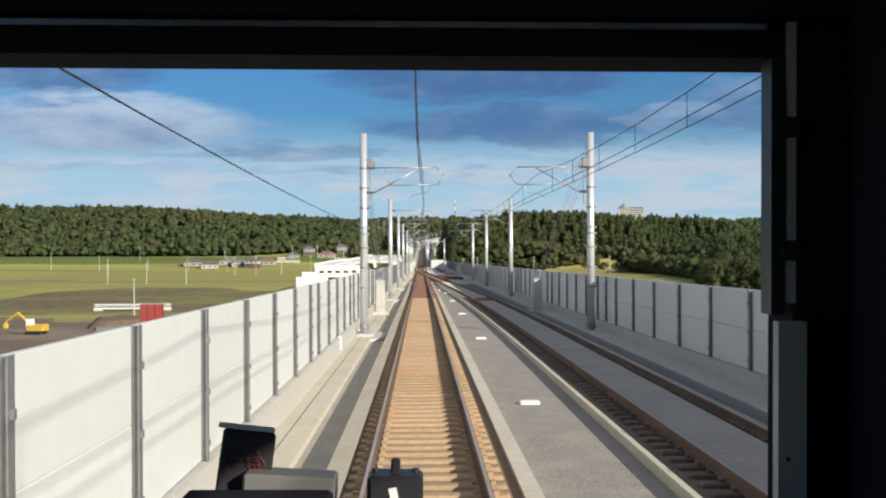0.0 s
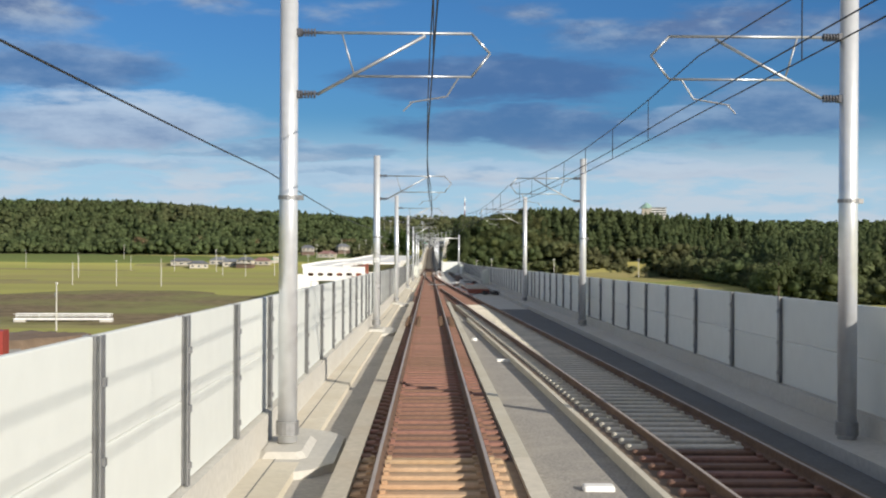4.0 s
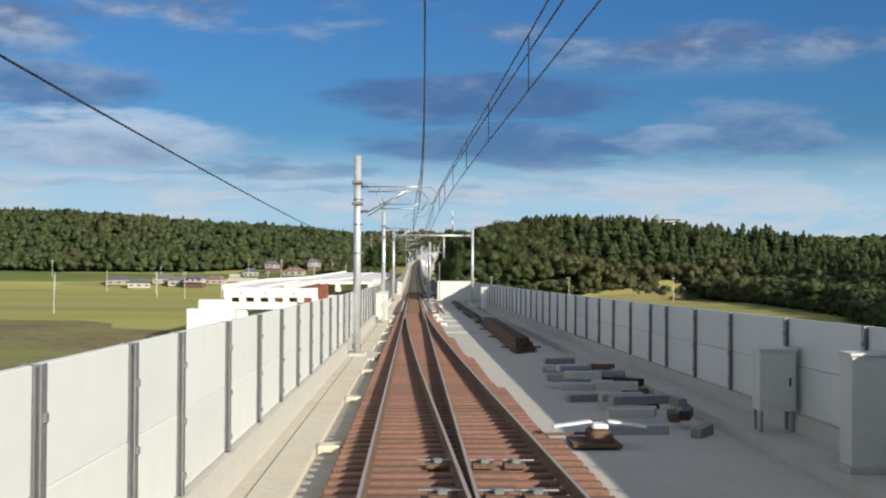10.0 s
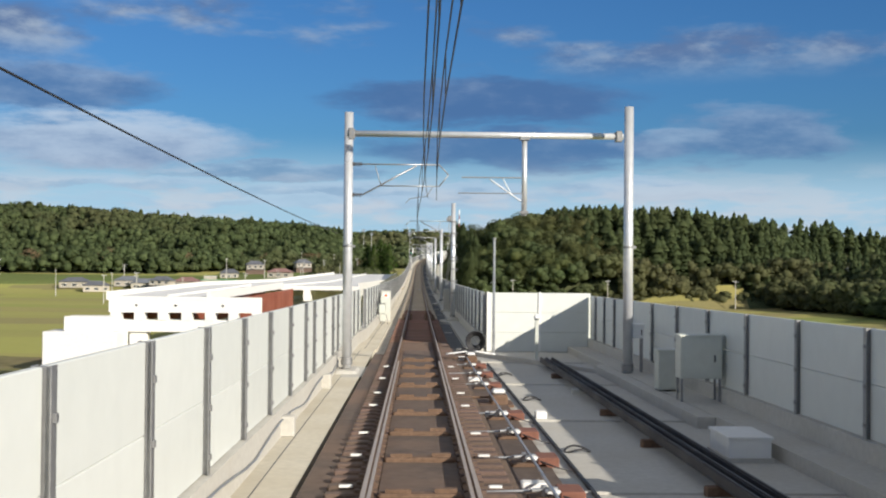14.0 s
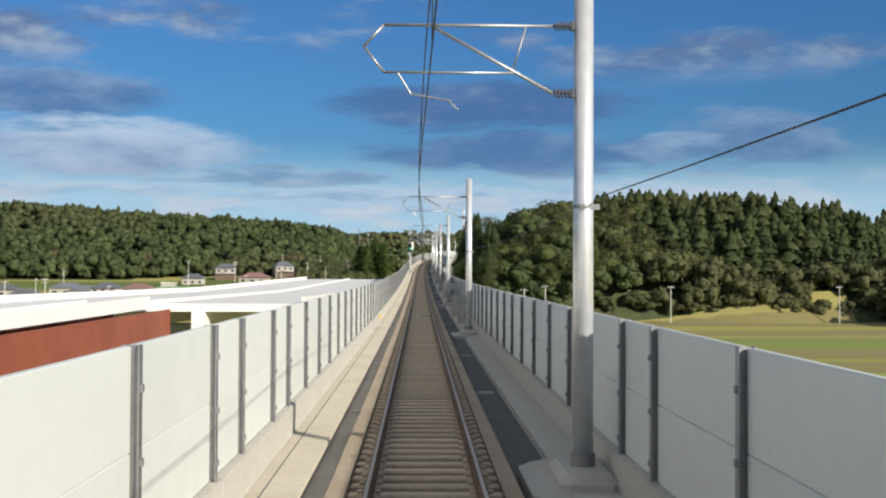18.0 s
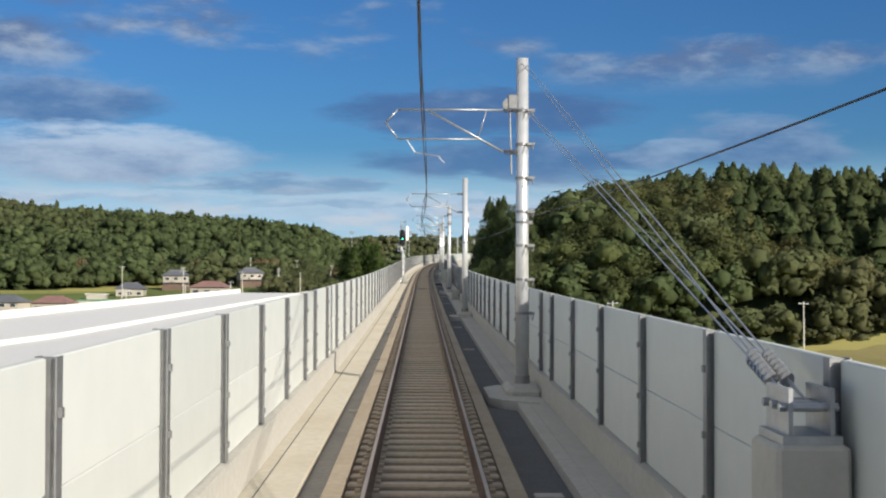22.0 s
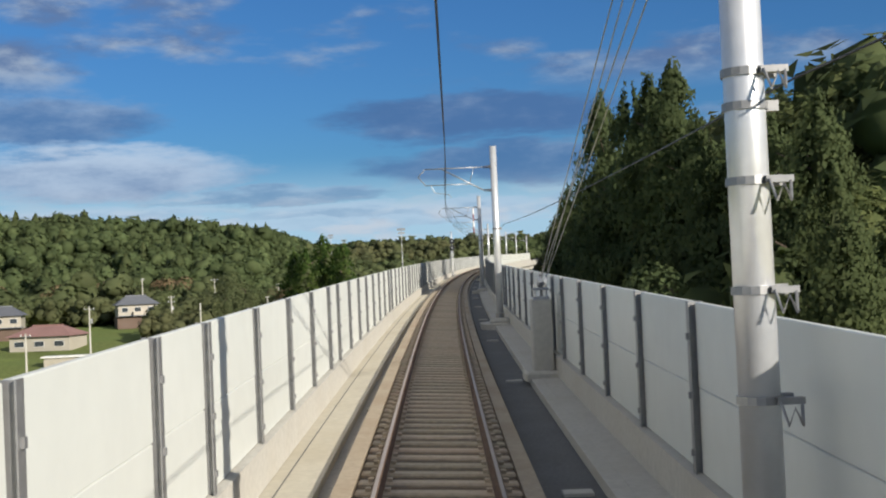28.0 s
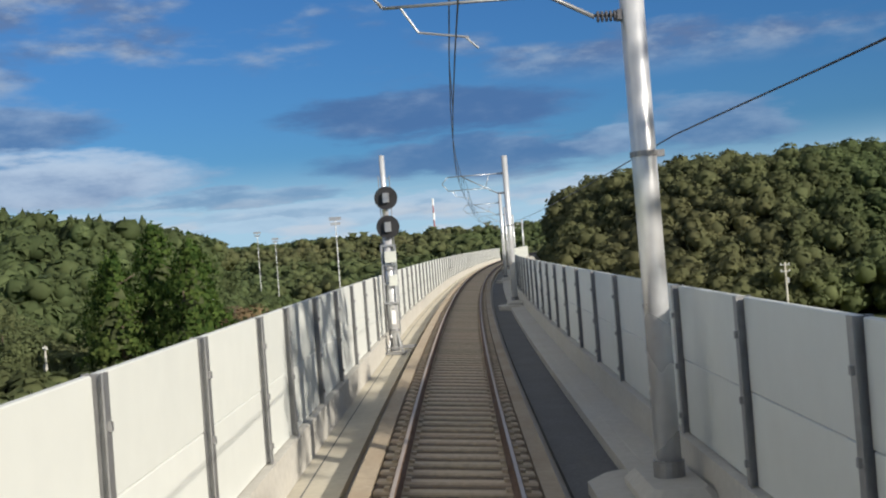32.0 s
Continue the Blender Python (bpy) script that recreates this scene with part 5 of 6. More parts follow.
# ---- stored beams, rails and point machines ----
def beam(s, d, z, ln, turn, mat, w=0.22, h=0.20, label="pale grey resin sleeper stored crosswise", group="stored sleepers"):
    ob = new("stored_sleeper", Build().box((0, 0, h / 2), (ln, w, h), chamfer=0.015).mesh("stored_sleeper", mat))
    ob.matrix_world = at(s, d, z, turn)
    return tagged(ob, label, "sleeper", group)


def long_bar(name, s0, s1, d0, d1, z, w, h, mat, label, category):
    b = Build()
    a, c = Vector(on_line(s0, d0, z + h / 2)), Vector(on_line(s1, d1, z + h / 2))
    q = (c - a).to_track_quat("Y", "Z").to_matrix().to_4x4()
    b.box((0, 0, 0), (w, (c - a).length, h))
    if name == "stored_rail":
        b.box((0, 0, h / 2 + 0.01), (w * 0.5, (c - a).length, 0.03)).box((0, 0, -h / 2), (w * 1.5, (c - a).length, 0.02))
    ob = new(name, b.mesh(name, mat))
    ob.matrix_world = Matrix.Translation((a + c) / 2) @ q
    return tagged(ob, label, category, "stored steel")


long_bar("steel_stringer", 183.5, 203.5, 4.28, 3.80, -0.40, 0.22, 0.30, "girder", "red-brown steel stringer carrying stored sleepers", "steel beam")
long_bar("steel_stringer", 180.8, 203.5, 5.72, 5.45, -0.40, 0.22, 0.30, "girder", "red-brown steel stringer carrying stored sleepers", "steel beam")
for s_, z_ in ((180.3, -0.40), (183.2, -0.40)):
    tagged(beam(s_, 4.8, z_, 2.0, 0, "girder", 0.26, 0.36), "short red-brown steel beam lying crosswise", "steel beam", "stored steel")
r_ = random.Random(4)
for i in range(11):
    s_ = 183.6 + i * 1.9 + r_.uniform(-0.2, 0.2)
    left = 4.27 - 0.02 * (s_ - 186) + r_.uniform(-0.06, 0.06)
    beam(s_, left + 0.78 + r_.uniform(-0.04, 0.08), -0.10, 1.56, r_.uniform(-2.5, 2.5), "galv" if i % 5 == 4 else "sleeper_white", 0.36, 0.20)
    beam(s_ + 0.9, left + 0.72, -0.10, 1.30, r_.uniform(-4, 4), "post" if i % 3 else "concrete", 0.30, 0.12, "dark grey fitting lying between stored sleepers", "stored fittings")
    beam(s_ + 0.75, left - 0.16, -0.10, 0.34, r_.uniform(-9, 9), "sleeper_white" if i % 3 else "concrete", 0.26, 0.13, "short pale block lying on a red stringer", "stored blocks")
for s_ in (172.6, 173.1):
    beam(s_, 5.05, -0.40, 1.95, 1.5, "sleeper_white", 0.16, 0.07, "pale timber under a heap of cable", "stored timbers")


def cable_heap(s, d):
    """Black cable thrown down in standing loops, with its ends trailing over the floor."""
    root = thing("cable_heap", "black cable heaped in loops by a shaded barrier", "cable", at(s, d, -0.40))
    rr = random.Random(21)
    for k in range(9):
        x0, r0 = (-0.55 if k < 4 else 0.42) + rr.uniform(-0.16, 0.2), rr.uniform(0.15, 0.24)
        tilt, y0 = rr.uniform(-0.9, 0.9), rr.uniform(-0.2, 0.3)
        pts = [Vector((x0 + math.cos(a) * r0, y0 + math.sin(tilt) * math.cos(a) * r0, r0 + 0.03 + math.sin(a) * r0 * (0.8 + 0.2 * math.cos(3 * a)))) for a in np.linspace(0, 2 * math.pi, 17)]
        child("loop", Build().chain(pts, 0.034, 6).mesh("loop", "cable", True), root)
    for k in range(6):
        z0 = rr.uniform(0.1, 0.42)
        pts = [Vector((-0.7 + 1.35 * q, 0.25 * math.sin(5 * q + k), z0 * (0.6 + 0.4 * math.sin(3.1 * q + 0.3 * k)) + 0.03)) for q in np.linspace(0, 1, 11)]
        child("strand", Build().chain(pts, 0.036, 6).mesh("strand", "cable", True), root)
    for k in range(3):
        pts = [Vector((-0.6 - 1.25 * q, 0.4 + 0.8 * q + 0.12 * math.sin(4 * q + k) + 0.08 * k, 0.05 + 0.22 * (1 - q) ** 2)) for q in np.linspace(0, 1, 9)]
        child("trailing_end", Build().chain(pts, 0.035, 6).mesh("trailing_end", "cable", True), root)


cable_heap(173.7, 5.62)
for i in range(16):
    beam(215.0 + i * 1.0 + r_.uniform(-0.3, 0.3), 4.75 + r_.uniform(-0.45, 0.45), -0.40 + 0.2 * (i % 3), 0.9 + 0.5 * r_.random(), r_.uniform(-16, 16), ("galv", "concrete", "post", "galv")[i % 4], 0.26, 0.20, "grey fitting stored in a heap on the floor", "stored fittings")
for i in range(12):
    beam(214.5 + i * 1.3, 5.95 + r_.uniform(-0.3, 0.3), -0.40 + 0.2 * (i % 2), 0.9, 60 + 11 * i, ("post", "black", "rust")[i % 3], 0.22, 0.20, "dark fitting stored in a heap on the floor", "stored fittings")


def switch_box(s, d):
    root = thing("switch_box", "small grey-lidded fitting bolted between the rails", "fitting", at_track(s, d, -0.172), "switch fittings")
    child("plate", Build().box((0, 0, 0.03), (0.34, 0.42, 0.06), chamfer=0.01).mesh("plate", "rust"), root)
    child("lid", Build().box((0.02, 0.02, 0.09), (0.14, 0.18, 0.07), chamfer=0.02).mesh("lid", "post"), root)
    child("rod", Build().tube((-0.3, 0.12, 0.08), (0.32, 0.12, 0.08), 0.018, n=6).mesh("rod", "galv"), root)


for s_ in (204.0, 206.6, 209.2):
    for d_ in (0.30, 0.30 + float(siding(s_)) * 0.55, float(siding(s_)) + 0.2):
        switch_box(s_, d_)
for k in range(3):
    for i in range(6 - k):
        long_bar("stored_rail", 239.5 + 0.3 * i + k, 268.5 - 0.4 * i, 4.25 + 0.19 * i + 0.1 * k, 4.45 + 0.19 * i + 0.1 * k, -0.33 + 0.17 * k, 0.09, 0.13, "rust", "long rusty rail stored in a stack", "rail")
for i in range(3):
    beam(244 + i * 9.0, 4.85, -0.40, 1.8, 0, "rust", 0.2, 0.07, "timber under a stack of rails", "stack timbers")
for i, d_ in enumerate((3.50, 3.68, 3.90)):
    long_bar("stored_rail", 269.5 + 5.5 * (i == 2), 325.5, d_ + 0.95, d_ + 0.90, -0.24, 0.075, 0.14, "dark_rail", "long dark rail laid out on blocks", "rail")
for i in range(11):
    beam(271.5 + i * 4.9, 4.62, -0.40, 0.85, r_.uniform(-5, 5), "cream" if i % 4 == 1 else "rust", 0.18, 0.15, "timber block under laid-out rails", "rail blocks")
tagged(beam(199.5, 4.6, 0.105, 0.9, 20, "orange", 0.45, 0.06), "red plastic sheet lying on stored sleepers", "plastic sheet")


def point_machine(s, d, wings, label="white-topped point machine beside the rails"):
    root = thing("point_machine", label, "point machine", at(s, d, -0.30), "point machines")
    child("case", Build().box((0, 0, 0.12), (0.42, 0.80, 0.22), chamfer=0.05).mesh("case", "rust"), root)
    child("cover", Build().box((0, 0, 0.30), (0.30, 0.40, 0.08), chamfer=0.03).mesh("cover", "white"), root)
    if wings:
        for k in (-1, 1):
            child("wing_plate", Build().box((k * 0.52, 0, 0.33), (0.76, 0.26, 0.04), Matrix.Rotation(radians(8 * k), 4, "Y"), chamfer=0.03).mesh("wing_plate", "white"), root)
    child("rod", Build().tube((-0.2, 0.2, 0.12), (-1.6, 0.2, 0.08), 0.03, n=8).mesh("rod", "rust"), root)
    child("base", Build().box((-0.1, 0, -0.02), (0.9, 1.1, 0.06)).mesh("base", "rust"), root)


for s_, d_, w_ in ((213.0, 3.45, True), (312.4, 1.95, False), (326.0, 1.90, True)):
    point_machine(s_, d_, w_)


def crank(s, d):
    """Rod crank and its small housing on a red-brown block."""
    root = thing("rod_crank", "grey rod crank on a red-brown block beside the rails", "rod crank", at(s, d, -0.30), "rod cranks")
    child("block", Build().box((0.24, 0.1, 0.07), (0.36, 0.62, 0.16), chamfer=0.02).mesh("block", "girder_dull"), root, None, "red-brown block")
    child("base_plate", Build().box((-0.08, 0, 0.03), (0.56, 0.42, 0.05), chamfer=0.01).mesh("base_plate", "rust"), root)
    child("arm", Build().box((-0.14, 0.02, 0.15), (0.42, 0.07, 0.03), Matrix.Rotation(radians(25), 4, "Z")).tube((-0.14, 0.02, 0.04), (-0.14, 0.02, 0.2), 0.045, n=10).mesh("arm", "galv"), root)
    child("cover", Build().box((-0.02, -0.10, 0.14), (0.22, 0.16, 0.05), Matrix.Rotation(radians(6), 4, "Y"), chamfer=0.02).mesh("cover", "white_deck"), root, None, "small pale cover")
    child("rod", Build().tube((-0.2, 0.06, 0.12), (-0.95, 0.06, 0.10), 0.02, n=8).mesh("rod", "galv"), root)
    child("lead", Build().chain([Vector((0.1, -0.2, 0.1)), Vector((0.35, -0.32, 0.02)), Vector((0.62, -0.25, -0.06))], 0.014, 6).mesh("lead", "cable"), root)


M["girder_dull"] = material("dull_red_block", (0.25, 0.105, 0.07), 0.8, vary=0.3, grain=8, stain=0.6, bump=0.15)
for s_ in (293.0, 296.6, 300.0, 303.0, 306.2, 309.2, 316.0, 319.6, 323.0):
    crank(s_, 1.86)
b_ = new("floor_block", Build().box((0, 0, 0.08), (0.26, 0.30, 0.17), chamfer=0.02).mesh("floor_block", "white_deck"))
b_.matrix_world = at(310.2, 2.76, -0.40)
tagged(b_, "small white block on the floor", "block", "floor blocks")
long_bar("signal_rod", 289, 325.8, 1.84, 1.72, -0.13, 0.035, 0.035, "galv", "long pale rod linking the point machines", "rod")
long_bar("cable_duct", 290, 326, 2.58, 2.50, -0.40, 0.05, 0.06, "cable", "black cable duct along the turnout", "cable duct")
for i in range(8):
    b_ = new("floor_block", Build().box((0, 0, 0.17), (0.40, 0.28, 0.10), chamfer=0.02).box((-0.15, 0, 0.06), (0.10, 0.28, 0.12)).box((0.15, 0, 0.06), (0.10, 0.28, 0.12)).mesh("floor_block", "white_deck"))
    b_.matrix_world = at(266 + i * 8.7, float(siding(266 + i * 8.7)) + 1.66, -0.40)
    tagged(b_, "small pale concrete bridge block on the floor", "block", "floor blocks")
for i in range(3):
    b_ = new("cable_box", Build().box((0, 0, 0.18), (0.26, 0.36, 0.38), chamfer=0.02).mesh("cable_box", "concrete"))
    b_.matrix_world = at((306.5, 316.0, 322.3)[i], -2.56, -0.30)
    tagged(b_, "small pale cable box on the walkway", "cable box", "cable boxes")
for i in range(13):
    b_ = new("channel_block", Build().box((0, 0, 0.08), (0.44, 0.5, 0.18), chamfer=0.03).mesh("channel_block", "walkway"))
    b_.matrix_world = at(186.4 + 8.7 * i, -1.60, -0.46)
    tagged(b_, "pale concrete block bridging a drain channel", "block", "channel blocks")
_p = []
for i in range(25):
    _s = 296 + i * 1.1
    _p.append(on_line(_s, -2.64, -0.20 + 0.22 * abs(math.cos((_s - 306.5) * math.pi / 8.6))))
wire("walkway_cable", "grey cable slung between boxes along a barrier", _p, 0.022, "galv")
for i in range(5):
    b_ = new("marker_block", Build().box((0, 0, 0.04), (0.42, 0.24, 0.09), chamfer=0.02).mesh("marker_block", "white_deck"))
    b_.matrix_world = at(24.6 + 20 * i, 2.25, -0.37)
    tagged(b_, "small pale marker block in the gravel", "block", "marker blocks")
b_ = new("survey_dome", Build().tube((0, 0, 0), (0, 0, 0.1), 0.14, 0.09, n=12).mesh("survey_dome", "white"))
b_.matrix_world = at(114.0, 1.72, -0.37)
tagged(b_, "small white dome in the gravel", "marker")
for i in range(34):
    s_ = 345 + i * 13.3
    if s_ < 900:
        for d_ in (-1.44, 1.70):
            b_ = new("drain_lid", Build().box((0, 0, 0.03), (0.40, 0.30, 0.07), chamfer=0.01).mesh("drain_lid", "concrete"))
            b_.matrix_world = at(s_ + (0 if d_ < 0 else 4.1), d_, -0.47)
            tagged(b_, "pale concrete lid over a drain channel", "drain lid", "drain lids")


def balise(s, d):
    root = thing("track_beacon", "pale train-control beacon box between the rails", "beacon", at_track(s, d, -0.17), "track beacons")
    child("box", Build().box((0, 0, 0.10), (0.42, 0.26, 0.07), chamfer=0.02).mesh("box", "box"), root)
    for x in (-0.14, 0.14):
        child("foot", Build().box((x, 0, 0.03), (0.05, 0.2, 0.08)).mesh("foot", "post"), root)
    child("lead", Build().chain([Vector((0.2, 0, 0.08)), Vector((0.45, 0.1, 0.02)), Vector((0.7, 0.1, 0.03))], 0.014, 6).mesh("lead", "cable"), root)


for s_, d_ in ((459.5, 0.22), (598.2, -0.20), (646.9, 0.0)):
    balise(s_, d_)


def expansion_joint(s, label):
    root = thing("expansion_joint", label, "rail joint", at_track(s, 0, -0.17), "rail expansion joints")
    ch = Build().box((0, 0, 0.03), (0.20, 0.26, 0.10), chamfer=0.02).tube((0, 0, 0.08), (0, 0, 0.14), 0.03, n=8).tube((0.06, 0.07, 0.06), (0.06, 0.07, 0.12), 0.02, n=6).mesh("chair", "rust")
    for x in (-1.02, -0.52, 0.52, 1.02):
        for i in range(12):
            child("chair", ch, root, pose(x, (i - 5.5) * GAP, 0))
    for x in (-0.88, 0.88):
        child("wing_rail", Build().box((x, 0, 0.09), (0.06, 6.5, 0.12), chamfer=0.02).mesh("wing_rail", "rust"), root)


expansion_joint(123.5, "rusty bolted rail expansion joint on brown sleepers")
expansion_joint(363.5, "rusty bolted rail expansion joint on brown sleepers")


def small_marks():
    """Number plate on a mast and a distance post."""
    root = thing("mast_plate", "white number plate strapped to a mast", "sign", at(119.5, -2.34, 2.75))
    pl = child("plate", Build().box((0, -0.165, 0), (0.24, 0.01, 0.18), chamfer=0.003).mesh("plate", "white"), root)
    letters(pl, "22", 0.13, pose(-0.03, -0.172, -0.045, 90), "black")
    child("text_bar", Build().box((-0.075, -0.172, 0), (0.06, 0.004, 0.06)).mesh("text_bar", "black"), pl)
    root = thing("distance_post", "small white distance post on the parapet", "sign", at(37.2, -2.66, 0.02))
    pl = child("plate", Build().box((0, 0, 0.05), (0.12, 0.08, 0.42), chamfer=0.01).mesh("plate", "white"), root)
    letters(pl, "4", 0.16, pose(-0.05, -0.045, 0.10, 90), "black")
    letters(pl, "1", 0.12, pose(-0.03, -0.045, -0.10, 90), "black")
    root = thing("yellow_marker", "yellow round marker on a short stake", "marker", at(449.0, -2.25, -0.33))
    child("stake", Build().tube((0, 0, 0), (0, 0, 0.5), 0.02, n=8).mesh("stake", "galv"), root)
    child("disc", Build().tube((0, -0.02, 0.56), (0, 0.02, 0.56), 0.085, n=14).mesh("disc", "yellow"), root)


M["yellow"] = material("yellow_paint", (0.62, 0.42, 0.06), 0.5, vary=0.15, grain=6, stain=0.4, bump=0.05)
M["red"] = material("red_paint", (0.30, 0.045, 0.036), 0.5, vary=0.15, grain=4, stain=0.3, bump=0.05)
M["soil"] = material("bare_soil", (0.20, 0.14, 0.09), 0.95, vary=0.3, grain=0.8, stain=0.6, bump=0.2, col2=(0.28, 0.22, 0.16))
small_marks()
hood_post_ = cabinet(326.6, 4.35, 0.13, 0.13, 1.62, "box", z=-0.40, door=False, label="slim grey post with a camera hood")
child("hood", Build().box((0, -0.06, 1.72), (0.20, 0.34, 0.15), Matrix.Rotation(radians(-12), 4, "X"), chamfer=0.03).mesh("hood", "white"), hood_post_, None, "white camera hood")


# ---- the unfinished viaduct alongside ----
def other_viaduct():
    root = thing("unfinished_viaduct", "unfinished white concrete viaduct with red-brown girders", "viaduct", pose(0, 0, -3.0))
    n = 14

    def quadstrip(name, s, di, do, zt, zb, mat, label=""):
        v = []
        for k in range(len(s)):
            for d, z in ((di[k], zt[k]), (do[k], zt[k]), (do[k], zb[k]), (di[k], zb[k])):
                v.append((d, s[k], z))
        f = []
        for k in range(len(s) - 1):
            for j in range(4):
                f.append((k * 4 + j, (k + 1) * 4 + j, (k + 1) * 4 + (j + 1) % 4, k * 4 + (j + 1) % 4))
        f += [(0, 1, 2, 3), tuple(len(s) * 4 - 1 - j for j in range(4))]
        child(name, mesh(name, v, f, mat), root, None, label)

    out_at = lambda y: np.interp(y, (430, 675), (-40.0, -28.5))
    in_at = lambda y: np.interp(y, (430, 485.9, 489, 560, 675), (-24.5, -21.0, -9.5, -8.0, -7.0))
    top_at = lambda y: np.interp(y, (430, 486, 560, 675), (-2.0, -1.4, -1.7, -0.6))
    for y0, y1, thick in ((433.0, 485.5, 0.45), (486.0, 675.0, 0.7)):
        s = np.linspace(y0, y1, n)
        outer, inner, top = out_at(s), in_at(s), top_at(s)
        if y0 > 480:
            inner = np.interp(s, (486, 560, 675), (-10.0, -8.0, -7.0))
        edge = inner - 2.4 if y0 < 480 else inner
        quadstrip("deck", s, edge, outer, top, top - thick, "white_deck", "bare white deck slab")
        for a, b in ((outer, outer + 0.35), (edge - 0.35, edge)):
            quadstrip("parapet", s, b, a, top + 0.62, top + 0.004, "white_deck")
        mid = outer * 0.5 + inner * 0.5
        quadstrip("kerb", s, mid + 0.4, mid, top + 0.28, top + 0.004, "white_deck")
        for k in (0.06, 0.36, 0.66, 0.96):
            x = outer * (1 - k) + inner * k
            if y0 < 480:
                quadstrip("girder", s[1:], x[1:] + 0.06, x[1:] - 0.06, top[1:] - 0.46, top[1:] - 3.8, "girder", "red-brown painted steel girder")
                quadstrip("flange", s[1:], x[1:] + 0.3, x[1:] - 0.3, top[1:] - 3.8, top[1:] - 3.88, "girder", "red-brown painted steel flange")
            else:
                quadstrip("girder", s, x + 0.6, x - 0.6, top - 0.7, top - 2.6, "white_deck")
    for y in (434.5, 487, 526, 566, 606, 646, 672):
        o, i = float(out_at(y)), float(in_at(y))
        child("pier_cap", Build().box(((o + i) / 2, y, -5.7), (abs(o - i) * 0.98, 3.2, 1.5), chamfer=0.1).mesh("pier_cap", "white_deck"), root)
        for k in (0.25, 0.75):
            child("pier", Build().box((o + (i - o) * k, y, -10.0), (2.4, 2.2, 7.5), chamfer=0.2).mesh("pier", "white_deck"), root)
    for k in range(7):
        x = -38.6 + k * 3.0
        child("bearing_block", Build().box((x, 433.6, -4.5), (1.3, 1.6, 1.0), chamfer=0.05).mesh("bearing_block", "white_deck"), root)
    child("end_beam", Build().box((-29.8, 433.4, -3.0), (19.5, 0.7, 2.0), chamfer=0.04).mesh("end_beam", "white_deck"), root)
    for x in (-36, -31, -25):
        child("drain_hole", Build().tube((x, 433.0, -3.1), (x, 433.02, -3.1), 0.16, n=12).mesh("drain_hole", "black"), root)
    child("step_block", Build().box((-41.0, 431.0, -5.4), (6.0, 4.0, 2.0), chamfer=0.08).box((-41.5, 430.0, -9.9), (9.0, 6.0, 7.4), chamfer=0.08).mesh("step_block", "white_deck"), root)
    return root


other_viaduct()


# ---- houses and land ----
def house(x, y, w, dep, h, turn, roof_mat, label, storeys=1):
    z = float(land(x, y)) - 0.1
    root = thing("house", label, "house", pose(x, y, z, 0, 0, turn), "houses")
    child("wall", Build().box((0, 0, h / 2), (w, dep, h)).mesh("wall", "plaster"), root)
    k, rh = 0.7, 1.9 if w > 6 else 1.3
    v = [(-w / 2 - k, -dep / 2 - k, h - 0.1), (w / 2 + k, -dep / 2 - k, h - 0.1), (w / 2 + k, dep / 2 + k, h - 0.1), (-w / 2 - k, dep / 2 + k, h - 0.1), (-w / 4, 0, h + rh), (w / 4, 0, h + rh)]
    f = [(0, 1, 5, 4), (2, 3, 4, 5), (1, 2, 5), (3, 0, 4), (3, 2, 1, 0)]
    rf = child("roof", mesh("roof", v, f, roof_mat), root)
    child("ridge", Build().box((0, 0, h + rh), (w / 2 + 0.4, 0.35, 0.3)).mesh("ridge", roof_mat), rf)
    for st in range(storeys):
        for i in range(3):
            wd = child("window", Build().box((-w / 3 + i * w / 3, -dep / 2 - 0.02, 1.4 + 2.8 * st), (w / 6, 0.06, 1.1)).mesh("window", "white"), root)
            child("pane", Build().box((-w / 3 + i * w / 3, -dep / 2 - 0.055, 1.4 + 2.8 * st), (w / 6 - 0.12, 0.02, 0.98)).mesh("pane", "window"), wd)
    if storeys == 2:
        child("lower_wall", Build().box((0, 0, 1.3), (w + 0.5, dep + 0.5, 2.6)).mesh("lower_wall", "timber"), root, None, "dark timber lower storey")
        child("balcony", Build().box((w * 0.12, -dep / 2 - 0.7, 3.35), (w * 0.5, 1.0, 0.8)).mesh("balcony", "plaster"), root, None, "pale balcony parapet")
        child("lower_roof", Build().box((0, -dep / 2 - 0.6, 2.85), (w + 0.8, 1.3, 0.16)).mesh("lower_roof", roof_mat), root)
    return root


house(-88, 912, 9, 7, 5.4, 12, "roof", "two-storey house with a dark grey hipped roof", 2)
house(-72, 893, 12, 8, 2.9, -8, "roof_red", "low house with a wide red-brown roof")
house(-64, 930, 8.5, 7, 5.4, 20, "roof", "two-storey house with a grey tiled roof", 2)
house(-97, 884, 9, 7, 3.0, 5, "roof", "low house with a dark tiled roof")
house(-130, 845, 15, 9, 3.2, 10, "roof", "long low farmhouse with a grey roof")
house(-112, 850, 11, 8, 3.0, -6, "roof_red", "low brown-roofed farmhouse at the edge of the fields")
house(-152, 836, 12, 7, 3.0, 15, "roof", "low farmhouse with a dark roof")
house(-141, 853, 13, 8, 3.0, 4, "roof", "long low farmhouse with a grey roof")
house(-121, 836, 10, 7, 5.2, -10, "roof", "two-storey farmhouse with a dark roof", 2)
house(-166, 850, 14, 8, 3.0, 8, "roof", "long low farmhouse with a grey roof")
house(-70, 985, 11, 8, 3.0, 15, "roof", "low house with a grey roof")
house(-38, 1010, 11, 8, 3.2, 25, "roof", "low house among trees")


